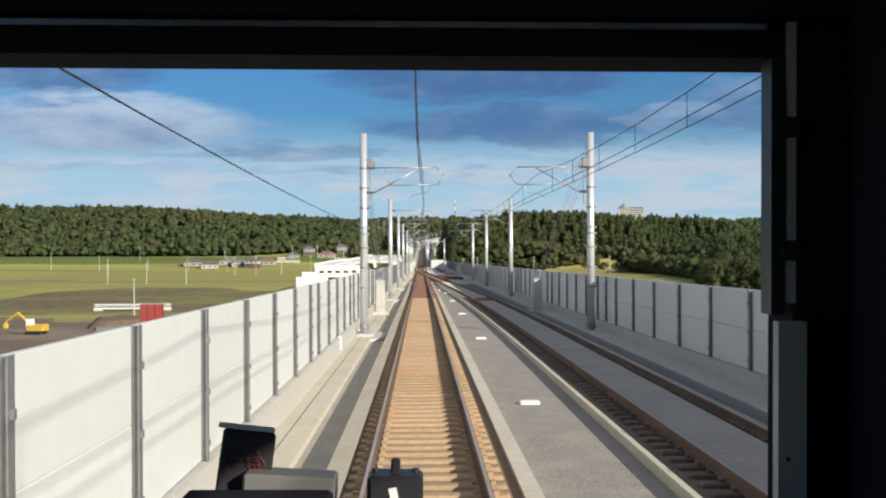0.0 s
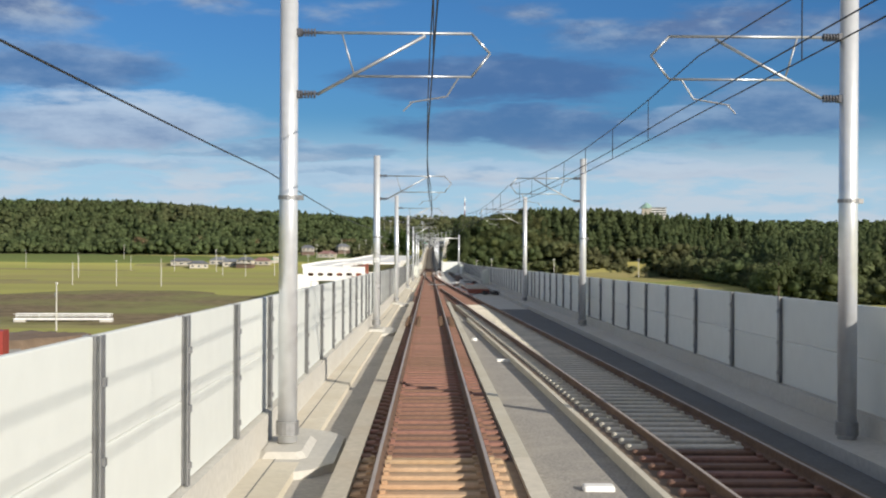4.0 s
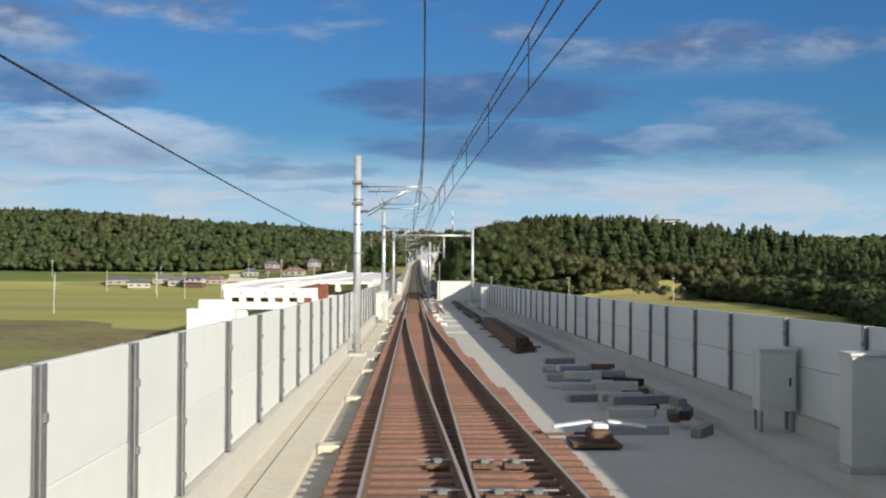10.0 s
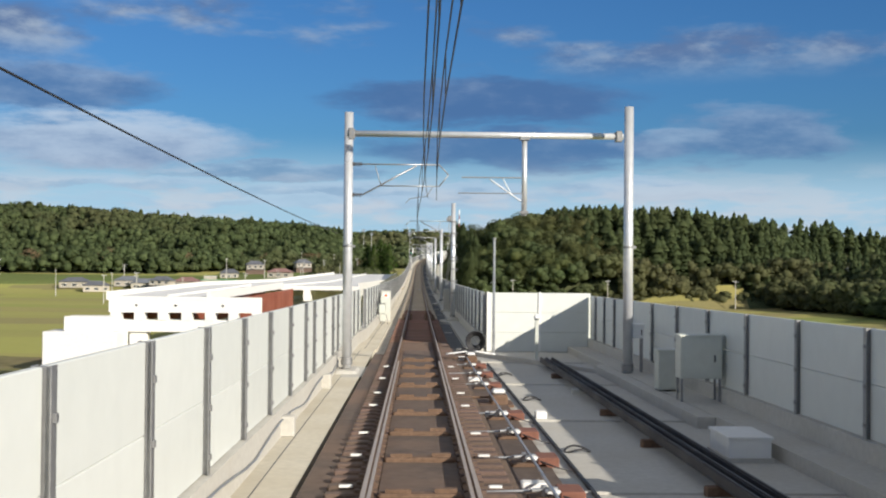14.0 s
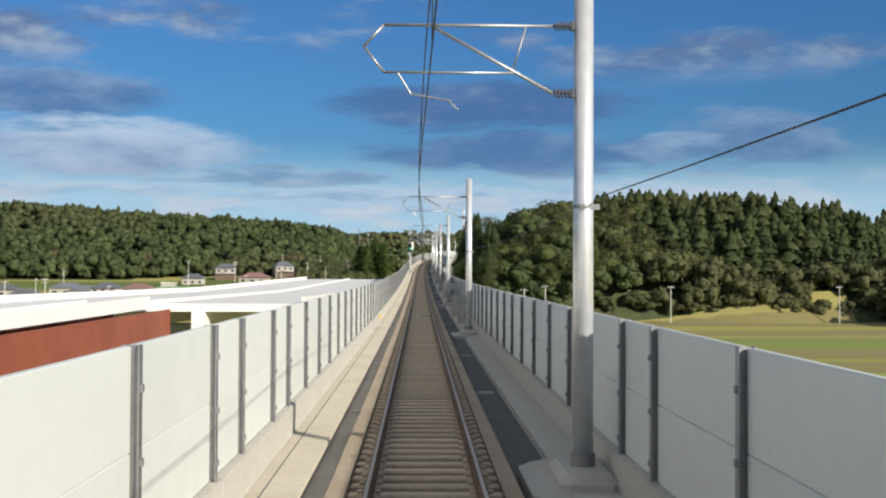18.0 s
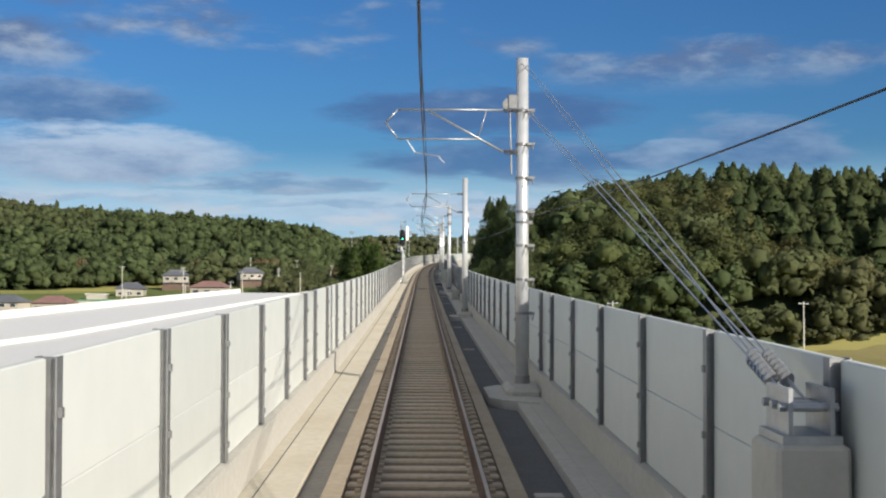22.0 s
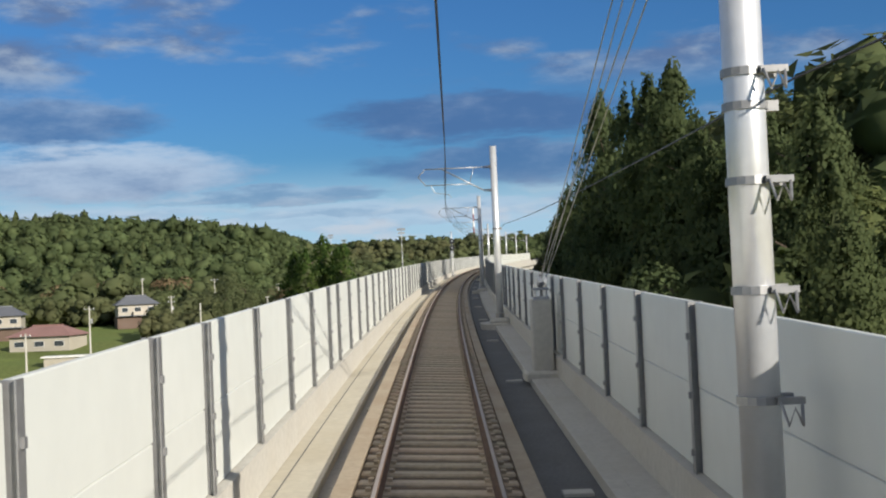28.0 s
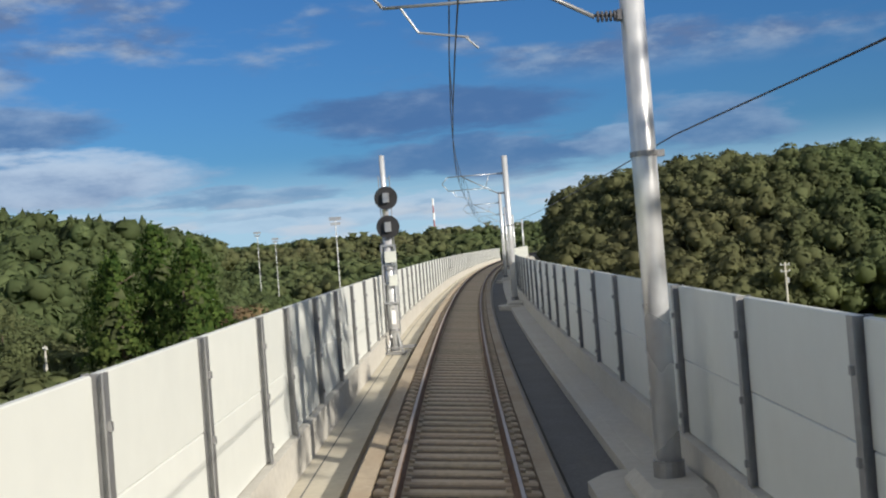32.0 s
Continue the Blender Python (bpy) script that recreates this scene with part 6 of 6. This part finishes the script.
def shed(x, y, w, dep, h, mat, label):
    root = thing("shed", label, "shed", pose(x, y, float(land(x, y)) - 0.05, 0, 0, 6))
    child("wall", Build().box((0, 0, h / 2), (w, dep, h)).mesh("wall", "plaster"), root)
    child("roof", Build().box((0, 0, h + 0.1), (w + 0.8, dep + 0.8, 0.22)).mesh("roof", mat), root)


shed(-98, 858, 17, 7, 2.2, "green_roof", "low shed with a bright green sheet roof")
shed(-104, 868, 6, 4, 2.6, "white_deck", "small pale flat-roofed shed")
shed(-60, 868, 9, 3, 1.8, "white_deck", "low white shed by a road")


def hotel():
    root = thing("hotel", "pale hotel block with a green roof on a far hill", "building", pose(210, 1150, 13.0, 0, 0, -8) @ Matrix.Diagonal((0.72, 0.72, 0.9, 1)))
    child("wall", Build().box((6, 0, 14), (20, 14, 28)).box((-9, 0, 14), (12, 16, 26)).mesh("wall", "plaster"), root)
    # the green is paled in the colour itself to stand for distant haze
    child("roof", Build().tube((-9, 0, 27), (-9, 0, 33), 10, 1.0, n=8).mesh("roof", "pale_teal"), root)
    for k in range(4):
        child("window_band", Build().box((6.5, -7.1, 20.0 + 2.4 * k), (18, 0.3, 1.0)).mesh("window_band", "window"), root)
        child("balcony", Build().box((6.5, -7.6, 18.8 + 2.4 * k), (19, 1.2, 0.7)).mesh("balcony", "white"), root)


hotel()


def utility_pole(x, y, h=11.0, arms=2, turn=0.0, drum=False):
    root = thing("utility_pole", "grey concrete utility pole with crossarms", "utility pole", pose(x, y, float(land(x, y)) - 0.3, 0, 0, turn), "utility poles")
    child("pole", Build().tube((0, 0, 0), (0, 0, h), 0.19, 0.12, n=8).mesh("pole", "concrete"), root)
    for k in range(arms):
        child("crossarm", Build().box((0, 0, h - 0.4 - 0.9 * k), (1.9, 0.1, 0.12)).mesh("crossarm", "galv"), root)
        for x_ in (-0.8, 0, 0.8):
            child("insulator", Build().tube((x_, 0, h - 0.34 - 0.9 * k), (x_, 0, h - 0.12 - 0.9 * k), 0.06, n=6).mesh("insulator", "white"), root)
    if drum:
        child("transformer", Build().tube((0.3, 0, h - 2.9), (0.3, 0, h - 2.1), 0.26, n=10).mesh("transformer", "galv"), root)


for x_, y_ in ((-8, 697), (34, 697), (68, 697), (114, 697), (152, 690)):
    utility_pole(x_ if x_ > 0 else 24, y_ if x_ > 0 else 650, 10.5, 1, 5)
for i, (x_, y_) in enumerate(((-58, 872), (-78, 876), (-96, 868), (-50, 902), (-66, 945), (-40, 880), (-33, 920), (-36, 965), (-47, 935), (-28, 1010), (-112, 700), (-98, 690), (-84, 700),
                              (-130, 780), (-160, 800), (-190, 810), (-225, 815), (-260, 820), (-300, 830), (-75, 790), (-62, 800), (-152, 565), (-132, 560), (-112, 555), (-74, 300), (-172, 640), (-55, 830), (-145, 860), (-210, 870))):
    utility_pole(x_, y_, 10.0 + (i % 3), 1 + i % 2, 20 * i, i % 3 == 0)
for x_, y_ in ((60, 945), (92, 955), (70, 900), (128, 960)):
    utility_pole(x_, y_, 11.5, 2, 30, x_ == 60)


def lamp_post(s, d):
    root = thing("lamp_post", "slim grey steel post at the end of a barrier", "post", at(s, d, -0.40))
    child("pole", Build().tube((0, 0, 0), (0, 0, 4.7), 0.06, 0.05, n=10).mesh("pole", "galv"), root)
    child("cap", Build().tube((0, 0, 4.7), (0, 0, 4.78), 0.075, n=10).mesh("cap", "post"), root)
    child("foot_plate", Build().box((0, 0, 0.02), (0.24, 0.24, 0.04)).mesh("foot_plate", "post"), root)


lamp_post(331.0, 3.05)


def excavator(x, y):
    z = float(land(x, y))
    root = thing("excavator", "yellow excavator standing on bare soil", "excavator", pose(x, y, z, 0, 0, 80))
    for sx in (-1.1, 1.1):
        child("track", Build().box((sx, 0, 0.45), (0.6, 3.6, 0.85), chamfer=0.25).mesh("track", "black"), root)
    child("body", Build().box((0, -0.3, 1.6), (2.6, 3.6, 1.3), chamfer=0.2).mesh("body", "yellow"), root)
    child("cab", Build().box((-0.7, 0.9, 2.5), (1.1, 1.5, 1.6), chamfer=0.15).mesh("cab", "white"), root)
    child("boom", Build().tube((0.3, 1.3, 2.0), (0.3, 4.0, 4.4), 0.28, n=6).tube((0.3, 4.0, 4.4), (0.3, 6.6, 2.6), 0.2, n=6).mesh("boom", "yellow"), root)
    child("bucket", Build().box((0.3, 6.6, 1.9), (1.0, 0.9, 1.1), chamfer=0.2).mesh("bucket", "yellow"), root)


excavator(-76, 230)
def formwork(x, y):
    root = thing("formwork_block", "red steel formwork on a bare concrete pier", "formwork", pose(x, y, float(land(x, y)) - 0.05, 0, 0, 6))
    child("pier", Build().box((0, 0, 2.9), (2.4, 2.0, 5.8), chamfer=0.1).mesh("pier", "concrete"), root)
    for i in range(3):
        child("panel", Build().box((-1.1 + 1.1 * i, 0, 7.1), (1.06, 2.4, 2.6), chamfer=0.04).mesh("panel", "red"), root)


formwork(-41, 177)


def site_bridge():
    root = thing("footbridge", "low white site bridge with railings", "bridge", pose(-81, 327, float(land(-81, 327)), 0, 0, 2) @ Matrix.Diagonal((1.25, 1, 1, 1)))
    child("deck", Build().box((0, 0, 0.9), (17, 2.2, 0.35)).mesh("deck", "white_deck"), root)
    for y in (-1.0, 1.0):
        child("railing", Build().tube((-8.5, y, 2.0), (8.5, y, 2.0), 0.09, n=8).tube((-8.5, y, 1.55), (8.5, y, 1.55), 0.05, n=8).mesh("railing", "white"), root)
    for x in range(-8, 9, 2):
        child("railing_post", Build().tube((x, -1.0, 1.0), (x, -1.0, 2.0), 0.05, n=6).mesh("railing_post", "white"), root)
    for x in (-7.5, 7.5):
        child("abutment", Build().box((x, 0, 0.3), (2.0, 2.6, 0.9), chamfer=0.1).mesh("abutment", "concrete"), root)


site_bridge()


def ground_patch(name, label, cx, cy, rx, ry, mat, seed, lift=0.06):
    r = random.Random(seed)
    n, rings = 40, 6
    v, f = [(cx, cy, float(land(cx, cy)) + lift + 0.3)], []
    wob = [1 + 0.18 * math.sin(3 * 2 * math.pi * i / n + seed) + r.uniform(-0.08, 0.08) for i in range(n)]
    for k in range(1, rings + 1):
        for i in range(n):
            t = 2 * math.pi * i / n
            x, y = cx + math.cos(t) * rx * wob[i] * k / rings, cy + math.sin(t) * ry * wob[i] * k / rings
            v.append((x, y, float(land(x, y)) + (lift + r.uniform(0, 0.25) if k < rings else -0.3)))
    f += [(0, 1 + i, 1 + (i + 1) % n) for i in range(n)]
    for k in range(rings - 1):
        for i in range(n):
            a, b = 1 + k * n + i, 1 + k * n + (i + 1) % n
            f.append((a, a + n, b + n, b))
    tagged(new(name, mesh(name, v, f, mat, True)), label, "ground", kind="structure")


ground_patch("building_site", "bare brown soil of a building site", -92, 225, 44, 78, "soil", 1)
ground_patch("scrub_strip", "strip of brown scrub beside the viaduct", -100, 405, 76, 118, "scrub", 2, 0.10)
ground_patch("earth_mound", "low mound of bare earth at the edge of a building site", -66, 262, 9, 14, "soil", 7, 1.6)
ground_patch("rough_bank", "rough green bank along the foot of a ridge", -230, 880, 150, 26, "grass", 8, 0.5)
ground_patch("grass_strip", "bright green grass strip below the viaduct", -34, 300, 13, 120, "grass", 3, 0.12)
ground_patch("garden_lawn", "rough green grass round houses", -66, 900, 46, 55, "grass", 4)
b_ = new("site_road", Build().box((0, 0, 0.1), (6, 90, 0.3)).mesh("site_road", "gravel"))
b_.matrix_world = pose(-64, 240, float(land(-64, 240)) + 0.2, 0, 0, 14)
tagged(b_, "pale gravel track across a building site", "road", kind="structure")


# ---- single trees near the line ----
def tree(name, label, x, y, h, wide, kind, mat, leaves, seed, z=None):
    z = float(land(x, y)) - 0.3 if z is None else z
    root = thing(name, label, "tree", pose(x, y, z), "trees beside the line")
    tk = Build()
    lean = random.Random(seed)
    p, r = Vector((0, 0, 0)), 0.018 * h
    for k in range(4):
        q = p + Vector((lean.uniform(-0.02, 0.02) * h, lean.uniform(-0.02, 0.02) * h, 0.2 * h))
        tk.tube(p, q, r, r * 0.75, n=8, caps=False)
        if k:
            for _ in range(3):
                a = lean.uniform(0, 2 * math.pi)
                e = q + Vector((math.cos(a) * 0.09 * h * wide, math.sin(a) * 0.09 * h * wide, 0.05 * h))
                tk.tube(q, e, r * 0.4, r * 0.12, n=5, caps=False)
        p, r = q, r * 0.75
    child("trunk", tk.mesh("trunk", "bark"), root)
    q, nq = clump_shape(kind, leaves, seed)
    q = q * np.array([h * wide, h * wide, h])
    f = np.arange(len(q)).reshape(-1, 3)
    crown = mesh("crown", q.tolist(), f.tolist(), mat)
    round_shading(crown, nq)
    child("crown", crown, root)
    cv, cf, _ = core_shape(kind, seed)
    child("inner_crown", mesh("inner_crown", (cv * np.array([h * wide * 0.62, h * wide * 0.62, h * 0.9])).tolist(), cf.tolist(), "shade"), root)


r_ = random.Random(9)
for i in range(17):
    y_ = 719 + i * 4.0
    if i < 9:
        x_, h_, w_ = 17.5 + r_.uniform(0, 5), r_.uniform(24, 28) - (6 if i < 2 else 0), r_.uniform(0.85, 1.1)
        if i > 5:
            x_, h_ = 16.5 + r_.uniform(0, 2), 29.0
    else:
        x_, h_, w_ = 14.5 + r_.uniform(0, 3), r_.uniform(21.5, 24.5), r_.uniform(0.75, 0.95)
    tree("cedar_tree", "tall dark cedar beside the viaduct", x_, y_, h_, w_, "cedar", "leaf_dark", 11000, 100 + i, GROUND)
for i, (x_, y_, h_) in enumerate(((16.0, 761, 30), (17.0, 767, 28), (21.8, 803, 21.5), (25.5, 811, 23))):
    tree("cedar_tree", "tall dark cedar beside the viaduct", x_, y_, h_, 0.72, "cedar", "leaf_dark", 11000, 140 + i, GROUND)
for i in range(9):
    tree("broadleaf_tree", "bushy green tree in front of dark cedars", 14.5 + r_.uniform(0, 2.5), 733 + i * 6.0, r_.uniform(12, 15), 0.9, "broad", "leaf", 7000, 200 + i)
for i, (x_, y_, h_) in enumerate(((21, 791, 17), (25, 797, 19), (29, 803, 20), (27, 788, 19))):
    tree("broadleaf_tree", "dark bushy tree behind tall cedars", x_, y_, h_, 0.9, "broad", "leaf_dark", 5000, 240 + i)
for i, (x_, y_, h_) in enumerate(((-15.5, 914, 21.5), (-20.5, 921, 23.5), (-24, 916, 20.5), (-18, 934, 21), (-28, 930, 20))):
    tree("cedar_tree", "green pointed cedar below the viaduct", x_, y_, h_, 1.1, "cedar", "leaf_green", 3000, 300 + i)
for i, (x_, y_, h_) in enumerate(((-40, 905, 13), (-38, 921, 14), (-44, 934, 15), (-30, 948, 11), (-22, 955, 9))):
    tree("broadleaf_tree", "bushy tree below the viaduct", x_, y_, h_, 1.05, "broad", "leaf", 2600, 400 + i)
for i in range(5):
    tree("broadleaf_tree", "dark bushy tree at the edge of a field", 116 + 7 * i, 452 + 6 * (i % 2), 17 + i % 3, 0.9, "broad", "leaf_dark", 1500, 500 + i)


M["leaf_brown"] = material("brownish_foliage", (0.19, 0.135, 0.075), 0.85, vary=0.35, grain=0.3, stain=0.6, bump=0, col2=(0.15, 0.14, 0.07), island=0.16, spec=0.15)
for i, (x_, y_, h_) in enumerate(((-19, 972, 12), (-27, 988, 11), (-34, 962, 11), (-62, 958, 12), (-80, 962, 13), (-104, 950, 12), (-132, 930, 13), (-170, 926, 14), (-215, 930, 13), (-88, 948, 11))):
    tree("broadleaf_tree", "brownish bushy tree at the edge of a wood", x_, y_, h_, 1.1, "broad", "leaf_brown", 1600, 600 + i)


# ---- far masts ----
def light_tower(x, y, h, kind):
    root = thing("floodlight_tower" if kind else "radio_tower", "slim pale floodlight tower standing behind trees" if kind else "distant red and white radio tower", "tower", pose(x, y, float(land(x, y))), "far towers")
    child("mast", Build().tube((0, 0, 0), (0, 0, h), 0.2 if kind else 0.8, 0.12 if kind else 0.5, n=8).mesh("mast", "galv" if kind else "red"), root)
    if kind:
        child("lamp_rack", Build().box((0, 0, h), (3.0, 0.5, 0.8)).box((0, 0, h - 1.3), (2.4, 0.5, 0.6)).mesh("lamp_rack", "galv"), root)
    else:
        child("white_bands", Build().tube((0, 0, h * 0.55), (0, 0, h * 0.7), 0.9, n=8).tube((0, 0, h * 0.85), (0, 0, h), 0.8, n=8).mesh("white_bands", "white"), root)


light_tower(-5.7, 1081, 26, True)
light_tower(-47, 1290, 30, True)
light_tower(-41, 1307, 30, True)
light_tower(52, 1750, 40, False)


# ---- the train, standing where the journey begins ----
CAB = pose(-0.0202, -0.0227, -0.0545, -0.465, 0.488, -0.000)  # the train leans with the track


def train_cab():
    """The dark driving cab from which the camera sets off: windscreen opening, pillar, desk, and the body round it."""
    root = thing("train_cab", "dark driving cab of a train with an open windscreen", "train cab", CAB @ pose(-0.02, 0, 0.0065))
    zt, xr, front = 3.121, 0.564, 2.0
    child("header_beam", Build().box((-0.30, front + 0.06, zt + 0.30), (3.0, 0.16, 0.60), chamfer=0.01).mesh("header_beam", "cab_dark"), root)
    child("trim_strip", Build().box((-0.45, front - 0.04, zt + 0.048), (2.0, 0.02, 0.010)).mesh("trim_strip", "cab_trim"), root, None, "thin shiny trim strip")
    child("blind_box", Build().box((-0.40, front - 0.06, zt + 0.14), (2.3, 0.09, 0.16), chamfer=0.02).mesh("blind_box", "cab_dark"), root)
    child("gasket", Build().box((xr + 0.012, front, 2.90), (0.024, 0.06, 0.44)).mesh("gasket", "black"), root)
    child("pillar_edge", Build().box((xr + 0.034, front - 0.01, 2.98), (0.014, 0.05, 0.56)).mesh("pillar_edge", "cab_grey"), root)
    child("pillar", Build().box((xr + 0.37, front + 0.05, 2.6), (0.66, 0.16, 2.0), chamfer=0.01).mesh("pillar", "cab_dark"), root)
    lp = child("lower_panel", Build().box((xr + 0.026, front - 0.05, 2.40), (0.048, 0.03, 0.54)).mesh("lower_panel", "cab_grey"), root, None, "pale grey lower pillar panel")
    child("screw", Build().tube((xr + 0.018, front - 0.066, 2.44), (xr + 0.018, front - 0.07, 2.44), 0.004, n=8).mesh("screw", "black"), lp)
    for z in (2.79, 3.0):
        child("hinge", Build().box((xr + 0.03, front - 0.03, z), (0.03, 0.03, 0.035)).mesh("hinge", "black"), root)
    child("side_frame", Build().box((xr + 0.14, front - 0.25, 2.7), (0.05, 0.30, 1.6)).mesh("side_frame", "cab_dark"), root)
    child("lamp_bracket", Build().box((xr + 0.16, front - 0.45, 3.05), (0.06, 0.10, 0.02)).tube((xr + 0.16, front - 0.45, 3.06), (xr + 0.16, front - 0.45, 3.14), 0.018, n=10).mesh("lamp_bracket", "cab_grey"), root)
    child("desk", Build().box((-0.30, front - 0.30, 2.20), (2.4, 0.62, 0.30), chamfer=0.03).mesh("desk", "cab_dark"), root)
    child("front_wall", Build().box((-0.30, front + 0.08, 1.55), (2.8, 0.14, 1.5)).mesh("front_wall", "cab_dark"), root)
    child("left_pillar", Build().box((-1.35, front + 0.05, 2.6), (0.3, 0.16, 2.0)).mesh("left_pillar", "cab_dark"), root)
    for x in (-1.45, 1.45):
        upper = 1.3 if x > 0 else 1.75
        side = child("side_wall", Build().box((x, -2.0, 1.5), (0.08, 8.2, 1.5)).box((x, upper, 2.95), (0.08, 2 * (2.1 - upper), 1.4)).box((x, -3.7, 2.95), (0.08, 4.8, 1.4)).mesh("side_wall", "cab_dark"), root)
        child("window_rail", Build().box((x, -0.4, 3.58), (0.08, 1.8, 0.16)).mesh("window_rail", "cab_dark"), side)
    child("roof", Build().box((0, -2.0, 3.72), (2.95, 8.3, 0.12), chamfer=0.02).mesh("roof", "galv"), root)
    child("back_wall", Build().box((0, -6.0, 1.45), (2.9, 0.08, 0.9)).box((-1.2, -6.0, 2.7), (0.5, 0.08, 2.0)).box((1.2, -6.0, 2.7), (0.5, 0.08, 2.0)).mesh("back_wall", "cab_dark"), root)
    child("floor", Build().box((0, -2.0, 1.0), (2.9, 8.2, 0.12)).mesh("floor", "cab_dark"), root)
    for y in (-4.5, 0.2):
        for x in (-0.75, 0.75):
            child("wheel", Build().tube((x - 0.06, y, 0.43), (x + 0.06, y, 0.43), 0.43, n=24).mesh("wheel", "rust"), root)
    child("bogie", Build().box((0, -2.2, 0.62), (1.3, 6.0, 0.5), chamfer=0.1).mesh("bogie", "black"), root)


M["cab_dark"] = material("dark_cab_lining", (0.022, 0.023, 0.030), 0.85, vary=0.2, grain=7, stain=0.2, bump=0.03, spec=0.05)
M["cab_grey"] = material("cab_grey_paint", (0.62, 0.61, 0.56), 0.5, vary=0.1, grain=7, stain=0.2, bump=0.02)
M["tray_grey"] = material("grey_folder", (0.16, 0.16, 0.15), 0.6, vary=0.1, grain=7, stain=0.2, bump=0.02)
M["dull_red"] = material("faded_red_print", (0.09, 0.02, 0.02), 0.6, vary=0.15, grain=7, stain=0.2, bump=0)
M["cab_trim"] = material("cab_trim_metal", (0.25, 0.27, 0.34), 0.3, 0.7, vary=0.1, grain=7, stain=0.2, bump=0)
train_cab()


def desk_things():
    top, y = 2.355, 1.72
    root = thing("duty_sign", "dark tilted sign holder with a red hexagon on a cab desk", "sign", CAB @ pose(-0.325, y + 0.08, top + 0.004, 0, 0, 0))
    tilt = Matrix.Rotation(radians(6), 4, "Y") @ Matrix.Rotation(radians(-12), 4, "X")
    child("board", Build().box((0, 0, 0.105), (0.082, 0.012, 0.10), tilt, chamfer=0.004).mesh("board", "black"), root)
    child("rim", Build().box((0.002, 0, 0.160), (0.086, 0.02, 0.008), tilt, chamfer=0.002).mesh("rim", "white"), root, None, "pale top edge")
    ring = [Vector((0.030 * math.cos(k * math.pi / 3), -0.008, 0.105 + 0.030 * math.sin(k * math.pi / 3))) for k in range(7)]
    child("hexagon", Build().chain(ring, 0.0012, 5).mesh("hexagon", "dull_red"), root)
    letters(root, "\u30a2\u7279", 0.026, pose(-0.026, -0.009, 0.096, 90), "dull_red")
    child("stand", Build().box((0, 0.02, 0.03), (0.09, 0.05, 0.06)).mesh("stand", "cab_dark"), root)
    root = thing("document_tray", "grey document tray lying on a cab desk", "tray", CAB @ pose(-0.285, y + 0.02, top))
    # the front's shadow is put into its colour with the dark lining
    child("tray", Build().box((-0.01, -0.03, 0.040), (0.22, 0.07, 0.080), chamfer=0.006).mesh("tray", "cab_dark"), root, None, "tray front with its shade put in the colour")
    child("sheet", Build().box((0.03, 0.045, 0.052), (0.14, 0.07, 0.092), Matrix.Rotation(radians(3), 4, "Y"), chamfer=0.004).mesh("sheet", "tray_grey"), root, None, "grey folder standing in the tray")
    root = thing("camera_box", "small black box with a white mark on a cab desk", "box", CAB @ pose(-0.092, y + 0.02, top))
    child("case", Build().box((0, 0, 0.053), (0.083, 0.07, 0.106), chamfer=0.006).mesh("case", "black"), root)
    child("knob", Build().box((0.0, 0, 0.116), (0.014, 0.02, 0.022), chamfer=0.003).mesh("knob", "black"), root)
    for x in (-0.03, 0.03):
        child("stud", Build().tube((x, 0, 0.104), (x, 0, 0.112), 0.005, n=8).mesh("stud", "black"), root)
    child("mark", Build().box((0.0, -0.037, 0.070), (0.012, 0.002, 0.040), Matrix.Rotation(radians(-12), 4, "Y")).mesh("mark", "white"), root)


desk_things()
